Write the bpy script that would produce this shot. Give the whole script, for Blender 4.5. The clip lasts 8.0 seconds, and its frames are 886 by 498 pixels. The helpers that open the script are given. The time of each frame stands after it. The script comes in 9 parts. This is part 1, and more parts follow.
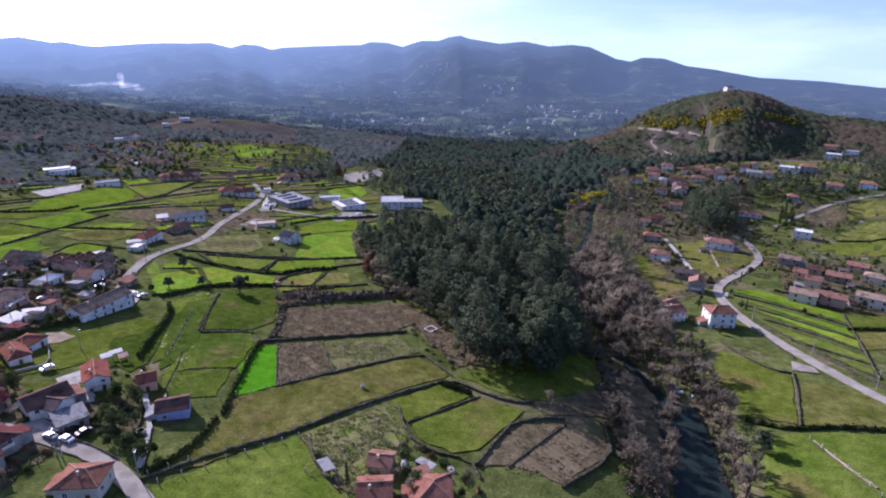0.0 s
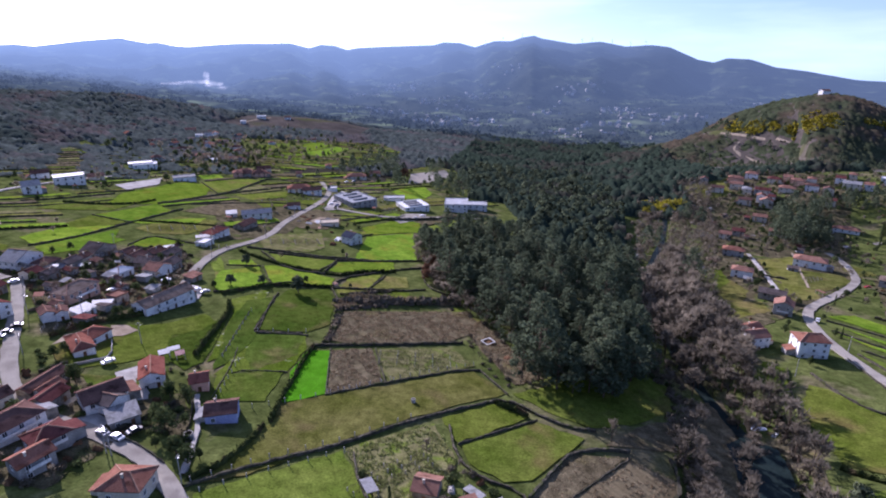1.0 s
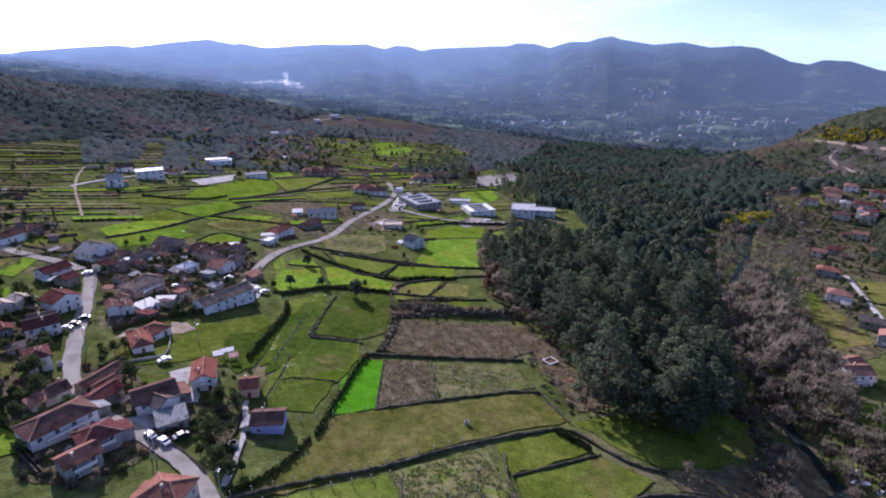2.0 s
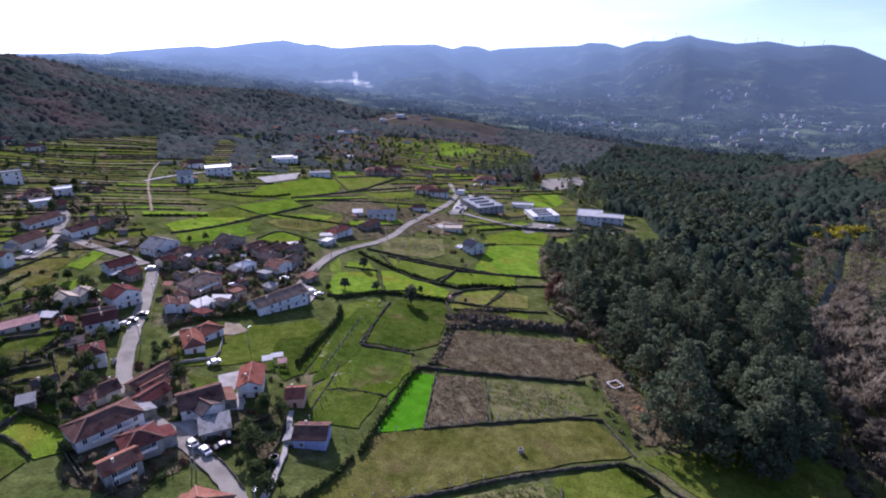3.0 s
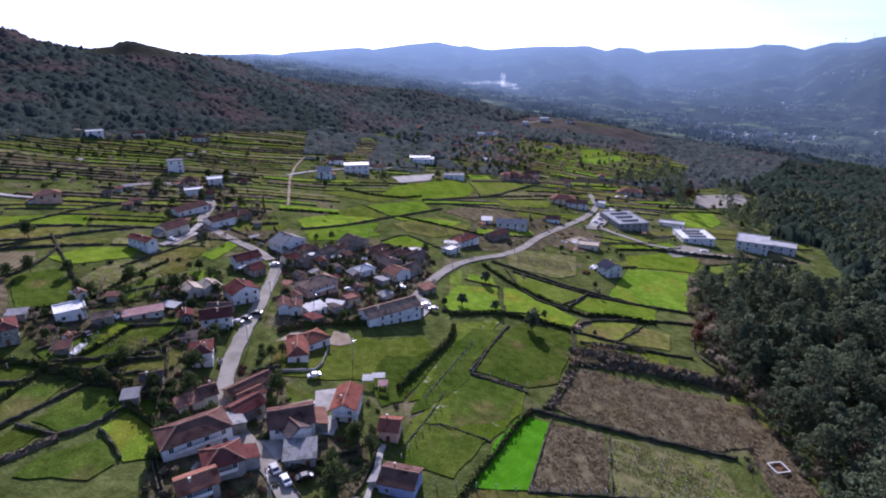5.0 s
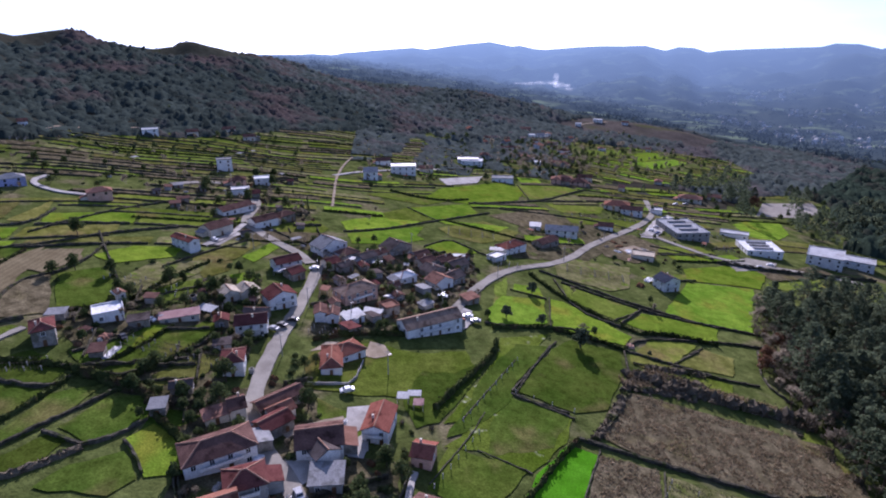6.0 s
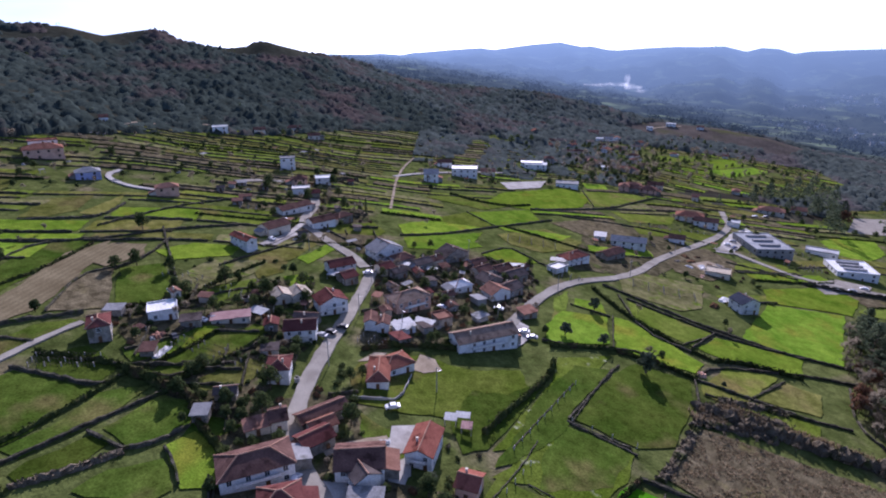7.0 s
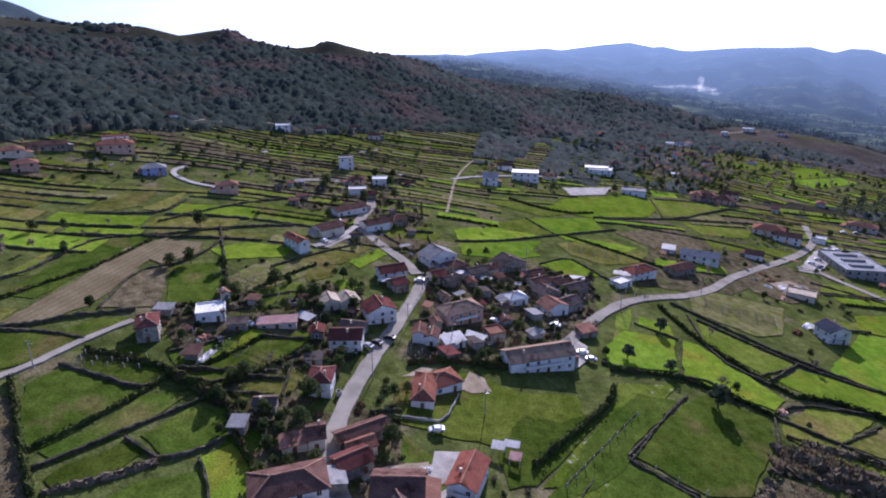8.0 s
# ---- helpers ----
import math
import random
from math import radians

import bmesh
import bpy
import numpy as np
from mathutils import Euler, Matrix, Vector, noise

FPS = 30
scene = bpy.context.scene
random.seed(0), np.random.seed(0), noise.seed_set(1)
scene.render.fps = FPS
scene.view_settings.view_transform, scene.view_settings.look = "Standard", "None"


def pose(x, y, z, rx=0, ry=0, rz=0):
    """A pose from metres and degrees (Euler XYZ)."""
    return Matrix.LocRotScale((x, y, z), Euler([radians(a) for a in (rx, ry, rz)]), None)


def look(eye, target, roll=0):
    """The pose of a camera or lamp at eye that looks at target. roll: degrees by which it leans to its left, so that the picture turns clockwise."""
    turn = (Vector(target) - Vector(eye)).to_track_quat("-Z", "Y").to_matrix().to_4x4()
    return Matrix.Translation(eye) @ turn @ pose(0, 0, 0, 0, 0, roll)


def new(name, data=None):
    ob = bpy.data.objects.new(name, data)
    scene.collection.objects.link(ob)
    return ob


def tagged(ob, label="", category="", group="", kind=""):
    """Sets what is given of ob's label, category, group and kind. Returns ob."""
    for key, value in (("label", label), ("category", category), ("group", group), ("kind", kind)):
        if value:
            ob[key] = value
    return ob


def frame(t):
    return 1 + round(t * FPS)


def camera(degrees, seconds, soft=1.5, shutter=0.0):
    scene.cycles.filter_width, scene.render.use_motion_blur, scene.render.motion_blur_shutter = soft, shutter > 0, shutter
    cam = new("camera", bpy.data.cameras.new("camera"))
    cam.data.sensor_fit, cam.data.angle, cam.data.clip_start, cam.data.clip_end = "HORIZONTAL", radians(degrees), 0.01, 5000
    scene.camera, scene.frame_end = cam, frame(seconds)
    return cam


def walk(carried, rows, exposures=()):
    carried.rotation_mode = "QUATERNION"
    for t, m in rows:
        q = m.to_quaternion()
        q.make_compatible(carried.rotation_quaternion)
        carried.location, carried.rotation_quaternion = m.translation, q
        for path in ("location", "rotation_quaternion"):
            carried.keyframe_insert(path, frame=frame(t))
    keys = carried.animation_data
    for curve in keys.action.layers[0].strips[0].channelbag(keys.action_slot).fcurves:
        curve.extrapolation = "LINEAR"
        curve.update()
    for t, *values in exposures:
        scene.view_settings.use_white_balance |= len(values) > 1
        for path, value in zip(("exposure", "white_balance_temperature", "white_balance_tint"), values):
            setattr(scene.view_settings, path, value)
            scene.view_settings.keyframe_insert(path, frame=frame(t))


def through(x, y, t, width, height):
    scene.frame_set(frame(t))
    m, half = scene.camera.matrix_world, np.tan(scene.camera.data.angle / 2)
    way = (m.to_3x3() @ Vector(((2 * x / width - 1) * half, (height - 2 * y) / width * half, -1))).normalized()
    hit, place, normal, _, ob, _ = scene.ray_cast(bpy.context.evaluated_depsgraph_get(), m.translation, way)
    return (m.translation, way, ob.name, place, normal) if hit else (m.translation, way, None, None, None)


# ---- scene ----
cam = camera(76.1, 8.0, soft=2.0)
PATH = [
    (0, 0.92, 1.32, 93.4, 70.33, -0.3, 2.17),
    (0.5, 1.62, 6.46, 93.32, 70.32, -0.31, 5.62),
    (1, 1.79, 11.95, 93.07, 70.33, -0.27, 9.11),
    (1.5, 1.53, 17.88, 92.81, 70.37, -0.29, 12.82),
    (3, -1.91, 35.38, 91.67, 70.36, -0.15, 22.68),
    (3.5, -3.59, 41.02, 91.38, 70.38, -0.15, 26.65),
    (4, -4.82, 46.41, 90.95, 70.45, -0.35, 30.7),
    (4.5, -6.9, 52.09, 90.53, 70.48, -0.33, 34.2),
    (6, -16.07, 67.75, 89.32, 70.5, -0.11, 42.05),
    (6.5, -19.06, 71.88, 89.21, 70.5, -0.15, 45.08),
    (7, -22.53, 76.14, 89.27, 70.5, -0.25, 48.54),
    (7.5, -26.02, 80.12, 89.21, 70.47, -0.3, 51.65),
    (8, -30.32, 84.18, 88.94, 70.49, -0.34, 54.78),
]
walk(cam, [(t, pose(x, y, z, rx, ry, rz)) for t, x, y, z, rx, ry, rz in PATH], [(0, 1.04, 5650, 36), (4, 0.93, 5640, 35), (8, 0.87, 5620, 34)])

# ---- world and sun ----
SUN_AZ, SUN_EL = 45.0, 25.0  # degrees to the left of straight ahead at the start, and above the horizon
SKY_STRENGTH, HAZE_LOW, HAZE_SUN = 0.10, 0.06, 0.46
world = bpy.data.worlds.new("sky")
scene.world = world
world.use_nodes = True
wn, wl = world.node_tree.nodes, world.node_tree.links
wn.clear()
w_out, w_bg, w_sky = wn.new("ShaderNodeOutputWorld"), wn.new("ShaderNodeBackground"), wn.new("ShaderNodeTexSky")
w_sky.sky_type, w_sky.sun_disc = "NISHITA", False
w_sky.sun_elevation, w_sky.sun_rotation = radians(SUN_EL), radians(-SUN_AZ)
w_sky.air_density, w_sky.dust_density, w_sky.ozone_density = 1.0, 0.6, 2.0


def w_math(op, a, b=None):
    n = wn.new("ShaderNodeVectorMath" if op == "DOT_PRODUCT" else "ShaderNodeMath")
    n.operation = op
    for k, v in enumerate((a, b)):
        if hasattr(v, "links"):
            wl.new(v, n.inputs[k])
        elif v is not None:
            n.inputs[k].default_value = v
    return n.outputs["Value"]


SUN_WAY = Vector((-math.sin(radians(SUN_AZ)) * math.cos(radians(SUN_EL)), math.cos(radians(SUN_AZ)) * math.cos(radians(SUN_EL)), math.sin(radians(SUN_EL))))
w_tc, w_sep, w_com = wn.new("ShaderNodeTexCoord"), wn.new("ShaderNodeSeparateXYZ"), wn.new("ShaderNodeCombineXYZ")
way_out = w_tc.outputs["Generated"]
wl.new(way_out, w_sep.inputs[0])
up = w_math("MAXIMUM", w_sep.outputs[2], 0.0)
higher = w_math("ADD", up, 0.16)
wl.new(w_sep.outputs[0], w_com.inputs[0])
wl.new(w_sep.outputs[1], w_com.inputs[1])
wl.new(higher, w_com.inputs[2])
wl.new(w_com.outputs[0], w_sky.inputs[0])
# white damp air low over the horizon, and the glare of the air round the sun, broken by thin high cloud
low = w_math("POWER", w_math("SUBTRACT", 1.0, w_math("MINIMUM", up, 1.0)), 16.0)
toward = w_math("MAXIMUM", w_math("DOT_PRODUCT", way_out, tuple(SUN_WAY)), 0.0)
glare = w_math("POWER", toward, 7.0)
w_noise, w_map = wn.new("ShaderNodeTexNoise"), wn.new("ShaderNodeMapping")
w_map.inputs["Scale"].default_value = (1.6, 1.6, 9.0)
wl.new(way_out, w_map.inputs[0])
wl.new(w_map.outputs[0], w_noise.inputs["Vector"])
w_noise.inputs["Scale"].default_value, w_noise.inputs["Detail"].default_value = 2.2, 6.0
cloud_veil = w_math("MAXIMUM", w_math("MULTIPLY", w_math("SUBTRACT", w_noise.outputs["Fac"], 0.50), 1.3), 0.0)
white = w_math("ADD", w_math("ADD", w_math("MULTIPLY", low, HAZE_LOW), w_math("MULTIPLY", glare, HAZE_SUN)), w_math("MULTIPLY", cloud_veil, 0.34))
w_white = wn.new("ShaderNodeMix")
w_white.data_type, w_white.blend_type = "RGBA", "MIX"
w_white.inputs[6].default_value, w_white.inputs[7].default_value = (0, 0, 0, 1), (0.93, 0.95, 1.0, 1)
w_white.clamp_factor = False
wl.new(white, w_white.inputs[0])
w_bg2, w_add = wn.new("ShaderNodeBackground"), wn.new("ShaderNodeAddShader")
wl.new(w_sky.outputs[0], w_bg.inputs[0])
w_bg.inputs[1].default_value = SKY_STRENGTH
wl.new(w_white.outputs[2], w_bg2.inputs[0])
wl.new(w_bg.outputs[0], w_add.inputs[0])
wl.new(w_bg2.outputs[0], w_add.inputs[1])
wl.new(w_add.outputs[0], w_out.inputs[0])

sun = new("sun", bpy.data.lights.new("sun", "SUN"))
sun.data.energy, sun.data.angle, sun.data.color = 4.5, radians(0.55), (1.0, 0.95, 0.87)
sun.matrix_world = look(SUN_WAY * 900, (0, 0, 0))


# ---- materials ----
def mix_rgb(nodes, links, fac, a, b, mode="MIX"):
    n = nodes.new("ShaderNodeMix")
    n.data_type, n.blend_type = "RGBA", mode
    for socket, v in ((n.inputs[0], fac), (n.inputs[6], a), (n.inputs[7], b)):
        if hasattr(v, "links"):
            links.new(v, socket)
        elif isinstance(v, tuple):
            socket.default_value = (*v, 1)
        else:
            socket.default_value = v
    return n.outputs[2]


def surface(name, dark, light, scale=0.5, fine=6.0, rough=0.85, stain=None, stain_scale=0.12, stain_cut=0.55, bump=0.3, vary=0.0,
            metal=0.0, spec=0.0, through=0.0, rows=None, islands=False, hue=0.0, mottle=0.0, grit=0.27):
    """A matt natural or built surface: two colours mixed by noise at two scales, with stains, relief and a difference from thing to thing."""
    mat = bpy.data.materials.new(name)
    mat.use_nodes = True
    n, l = mat.node_tree.nodes, mat.node_tree.links
    bsdf = n["Principled BSDF"]
    tc = n.new("ShaderNodeTexCoord")
    geo = n.new("ShaderNodeNewGeometry")
    where = geo.outputs["Position"]

    def cloud(size, detail=3.0):
        t = n.new("ShaderNodeTexNoise")
        t.inputs["Scale"].default_value, t.inputs["Detail"].default_value = size, detail
        l.new(where, t.inputs["Vector"])
        return t.outputs["Fac"]

    def ramp(v, lo, hi):
        r = n.new("ShaderNodeMapRange")
        l.new(v, r.inputs[0])
        r.inputs[1].default_value, r.inputs[2].default_value = lo, hi
        return r.outputs[0]

    small = cloud(fine)
    col = mix_rgb(n, l, ramp(cloud(scale), 0.32, 0.68), dark, light)
    if stain:
        col = mix_rgb(n, l, ramp(cloud(stain_scale, 4.0), stain_cut, stain_cut + 0.12), col, stain)
    grain = ramp(small, 0.25, 0.75)
    shade = n.new("ShaderNodeMapRange")
    l.new(grain, shade.inputs[0])
    shade.inputs[3].default_value, shade.inputs[4].default_value = 1 - grit, 1 + grit
    hsv = n.new("ShaderNodeHueSaturation")
    l.new(col, hsv.inputs["Color"])
    value = shade.outputs[0]
    if mottle:
        patch = n.new("ShaderNodeMapRange")
        l.new(ramp(cloud(0.32, 5.0), 0.3, 0.7), patch.inputs[0])
        patch.inputs[3].default_value, patch.inputs[4].default_value = 1 - mottle, 1 + mottle
        both = n.new("ShaderNodeMath")
        both.operation = "MULTIPLY"
        l.new(value, both.inputs[0])
        l.new(patch.outputs[0], both.inputs[1])
        value = both.outputs[0]
    if rows:
        wave = n.new("ShaderNodeTexWave")
        wave.inputs["Scale"].default_value, wave.inputs["Distortion"].default_value, wave.inputs["Detail"].default_value = rows[0], rows[1], 2.0
        wave.bands_direction = rows[3]
        l.new(tc.outputs["Object"], wave.inputs["Vector"])
        m = n.new("ShaderNodeMapRange")
        l.new(wave.outputs["Fac"], m.inputs[0])
        m.inputs[3].default_value, m.inputs[4].default_value = 1 - rows[2], 1 + rows[2]
        mm = n.new("ShaderNodeMath")
        mm.operation = "MULTIPLY"
        l.new(value, mm.inputs[0])
        l.new(m.outputs[0], mm.inputs[1])
        value = mm.outputs[0]
    if vary or islands:
        if islands:
            rnd = geo.outputs["Random Per Island"]
        else:
            rnd = n.new("ShaderNodeObjectInfo").outputs["Random"]
        m = n.new("ShaderNodeMapRange")
        l.new(rnd, m.inputs[0])
        m.inputs[3].default_value, m.inputs[4].default_value = 1 - vary, 1 + vary
        mm = n.new("ShaderNodeMath")
        mm.operation = "MULTIPLY"
        l.new(value, mm.inputs[0])
        l.new(m.outputs[0], mm.inputs[1])
        value = mm.outputs[0]
        if hue:
            h = n.new("ShaderNodeMapRange")
            sq = n.new("ShaderNodeMath")
            sq.operation, sq.inputs[1].default_value = "MULTIPLY", 7.31
            fr = n.new("ShaderNodeMath")
            fr.operation = "FRACT"
            l.new(rnd, sq.inputs[0])
            l.new(sq.outputs[0], fr.inputs[0])
            l.new(fr.outputs[0], h.inputs[0])
            h.inputs[3].default_value, h.inputs[4].default_value = 0.5 - hue, 0.5 + hue
            l.new(h.outputs[0], hsv.inputs["Hue"])
    l.new(value, hsv.inputs["Value"])
    l.new(hsv.outputs[0], bsdf.inputs["Base Color"])
    bsdf.inputs["Roughness"].default_value, bsdf.inputs["Metallic"].default_value = rough, metal
    bsdf.inputs["Specular IOR Level"].default_value = spec
    if bump:
        b = n.new("ShaderNodeBump")
        b.inputs["Strength"].default_value, b.inputs["Distance"].default_value = min(bump, 1.0), max(0.05, bump * 0.3)
        l.new(small, b.inputs["Height"])
        l.new(b.outputs[0], bsdf.inputs["Normal"])
    if through:
        t = n.new("ShaderNodeBsdfTranslucent")
        l.new(hsv.outputs[0], t.inputs["Color"])
        m = n.new("ShaderNodeMixShader")
        m.inputs[0].default_value = through
        l.new(bsdf.outputs[0], m.inputs[1])
        l.new(t.outputs[0], m.inputs[2])
        l.new(m.outputs[0], n["Material Output"].inputs["Surface"])
    return mat


M = {
    "land": surface("rough_land", (0.047, 0.062, 0.016), (0.094, 0.110, 0.033), 0.09, 1.2, stain=(0.125, 0.108, 0.06), stain_scale=0.04, stain_cut=0.54, bump=0.9, mottle=0.3),
    "bright": surface("bright_grass", (0.091, 0.164, 0.013), (0.162, 0.240, 0.024), 0.10, 2.2, vary=0.2, hue=0.008, through=0.12, stain=(0.16, 0.18, 0.022), stain_scale=0.06, bump=0.5, mottle=0.22, grit=0.4),
    "vivid": surface("young_corn", (0.053, 0.194, 0.005), (0.073, 0.232, 0.010), 0.15, 2.5, through=0.12, bump=0.4, mottle=0.15),
    "green": surface("meadow", (0.077, 0.112, 0.014), (0.134, 0.163, 0.029), 0.07, 1.7, vary=0.22, hue=0.009, through=0.1, stain=(0.14, 0.122, 0.038), stain_scale=0.045, bump=0.5, mottle=0.26, grit=0.4),
    "lush": surface("lush_meadow", (0.040, 0.068, 0.009), (0.075, 0.100, 0.017), 0.07, 1.7, vary=0.2, hue=0.009, through=0.1, stain=(0.10, 0.092, 0.03), stain_scale=0.05, bump=0.5, mottle=0.28, grit=0.4),
    "olive": surface("dry_meadow", (0.083, 0.092, 0.018), (0.142, 0.138, 0.040), 0.08, 1.8, vary=0.22, hue=0.01, through=0.08, stain=(0.13, 0.112, 0.04), stain_scale=0.06, bump=0.6, mottle=0.28, grit=0.4),
    "straw": surface("vineyard_earth", (0.105, 0.108, 0.036), (0.18, 0.165, 0.078), 0.25, 2.6, vary=0.1, stain=(0.10, 0.14, 0.02), stain_scale=0.2, bump=0.6, mottle=0.25, grit=0.5),
    "brown": surface("withered_field", (0.066, 0.055, 0.031), (0.136, 0.114, 0.068), 0.3, 2.4, vary=0.12, stain=(0.1, 0.086, 0.036), stain_scale=0.08, stain_cut=0.58, bump=0.8, mottle=0.3, grit=0.55),
    "tan": surface("ploughed_field", (0.115, 0.092, 0.052), (0.175, 0.145, 0.085), 0.1, 2.0, vary=0.1, rows=(0.22, 1.5, 0.09, "DIAGONAL"), bump=0.5),
    "flecked": surface("flecked_meadow", (0.057, 0.092, 0.008), (0.111, 0.141, 0.023), 0.07, 1.7, stain=(0.30, 0.31, 0.20), stain_scale=0.28, stain_cut=0.60, through=0.1, bump=0.6, mottle=0.25, grit=0.45),
    "asphalt": surface("worn_asphalt", (0.215, 0.196, 0.165), (0.29, 0.268, 0.228), 0.2, 5.0, stain=(0.19, 0.17, 0.145), stain_scale=0.15, bump=0.1, rough=0.8),
    "concrete": surface("pale_concrete", (0.29, 0.27, 0.245), (0.40, 0.38, 0.345), 0.2, 4.0, stain=(0.24, 0.22, 0.2), bump=0.1),
    "dirt": surface("pale_dirt", (0.21, 0.168, 0.118), (0.32, 0.265, 0.195), 0.2, 3.0, bump=0.3),
    "water": surface("river_water", (0.010, 0.018, 0.018), (0.016, 0.025, 0.022), 0.1, 0.8, rough=0.35, spec=0.03, bump=0.05),
    "foam": surface("white_water", (0.6, 0.62, 0.65), (0.8, 0.82, 0.85), 1.2, 5.0, rough=0.5, bump=0.4),
    "stone": surface("field_stone", (0.040, 0.038, 0.026), (0.105, 0.094, 0.070), 0.9, 3.5, stain=(0.05, 0.06, 0.02), stain_scale=0.4, vary=0.15, bump=0.9),
    "hedge": surface("hedge_leaves", (0.024, 0.034, 0.010), (0.062, 0.074, 0.026), 0.5, 3.5, stain=(0.07, 0.05, 0.03), stain_scale=0.15, vary=0.2, through=0.1, bump=1.0),
    "bramble": surface("dry_bramble", (0.085, 0.070, 0.048), (0.15, 0.125, 0.088), 0.5, 3.0, stain=(0.05, 0.06, 0.02), stain_scale=0.2, bump=1.0),
}


# ---- the shape of the land ----
def soft(a, b, k):
    """The higher of two heights, with a rounded meeting line k metres deep."""
    m = np.maximum(a, b)
    return m + k * np.log(np.exp((a - m) / k) + np.exp((b - m) / k))


def along(x, y, line):
    """Distance to a line of (x, y, value) points, and the value there."""
    best, val = np.full(np.shape(x), 1e9), np.zeros(np.shape(x))
    for (x0, y0, v0), (x1, y1, v1) in zip(line, line[1:]):
        dx, dy = x1 - x0, y1 - y0
        s = np.clip(((x - x0) * dx + (y - y0) * dy) / (dx * dx + dy * dy), 0, 1)
        d = np.hypot(x - x0 - s * dx, y - y0 - s * dy)
        val = np.where(d < best, v0 + s * (v1 - v0), val)
        best = np.minimum(d, best)
    return best, val


def bumps(x, y, size):
    """Soft rolling relief between about -1 and 1."""
    u, v = x / size, y / size
    return (np.sin(u * 1.3 + 2.1 * np.sin(v * 0.7)) + np.sin(v * 1.1 + 1.7 * np.sin(u * 0.9 + 1)) + np.sin(u * 2.7 + v * 1.9 + 0.5) * 0.5
            + np.sin(u * 5.1 - v * 4.3) * 0.25) / 2.75


RIVER = [(58, 40, 0), (66, 100, 0), (70, 133, 0), (78, 168, 0), (79, 187, 0), (74, 206, 0), (70, 258, 0), (74, 358, 0), (104, 458, 0), (118, 502, 0), (160, 700, 0), (210, 950, 0)]
SHELF = [(170, 660, -52), (250, 690, -42), (340, 680, -36), (440, 640, -30), (560, 560, -24)]
HILL_WEST = [(-640, -420, 96), (-760, -60, 114), (-830, 40, 120), (-829, 132, 112), (-841, 209, 113), (-842, 250, 103), (-842, 282, 108), (-840, 306, 112), (-836, 340, 96), (-833, 385, 87), (-812, 420, 93), (-804, 437, 103), (-812, 460, 96), (-829, 500, 86), (-905, 600, 63), (-879, 703, 45), (-816, 781, 25), (-753, 859, 19), (-692, 938, 8), (-625, 1009, -14), (-562, 1070, -42)]
WEST_BODY = [(-640, -420, 96), (-760, -60, 112), (-835, 130, 110), (-838, 310, 101), (-833, 480, 86), (-880, 640, 57), (-816, 781, 25), (-692, 938, 8), (-562, 1070, -42)]
HILL_BEHIND = [(-2000, -300, 200), (-1806, -211, 208), (-1830, 67, 189), (-1830, 131, 172), (-1827, 198, 150.4), (-1819, 282, 133.7), (-1803, 396, 109.2), (-1774, 530, 67.8)]
SPUR = [(-549, 1057, -40.4), (-463, 1108, -43.5), (-385, 1138, -55), (-302, 1162, -80.1)]
HILL_EAST = [(265, 1028, -54.7), (310, 1036, -35.5), (357, 1042, -6.4), (413, 1043, 13.3), (453, 1026, 26.1), (492, 1008, 21.2), (539, 983, 2.5), (589, 955, -9.5), (668, 901, -15.6), (800, 787, -3.9)]
FAR_RIDGE = [(-42.3, -126), (-34.6, -121), (-30.6, -90), (-25.9, -77), (-22.4, -33), (-20.1, -14), (-18.1, 31), (-16.3, 34), (-15.3, 8), (-14, 25), (-11.6, 98), (-10.1, 112), (-7.8, 101), (-5.6, 132), (-3.2, 117), (-0.3, 149), (0.5, 169), (1.6, 156), (2.6, 133), (4.2, 133), (6, 94), (7.5, 120), (9, 123), (9.9, 105), (15.1, 92), (17.1, 84), (18.1, 72), (19.3, 99), (20.5, 104), (21.6, 82), (23.3, 113), (25.2, 108), (27, 110), (29, 103), (32, 86), (33, 91), (34.4, 112), (35.2, 107), (37.2, 136), (40, 117), (43.2, 86), (44.4, 97), (47.7, 80), (50.8, 55), (52, 21), (53.8, 35), (55.3, 10), (78.3, 6), (99.2, 48)]


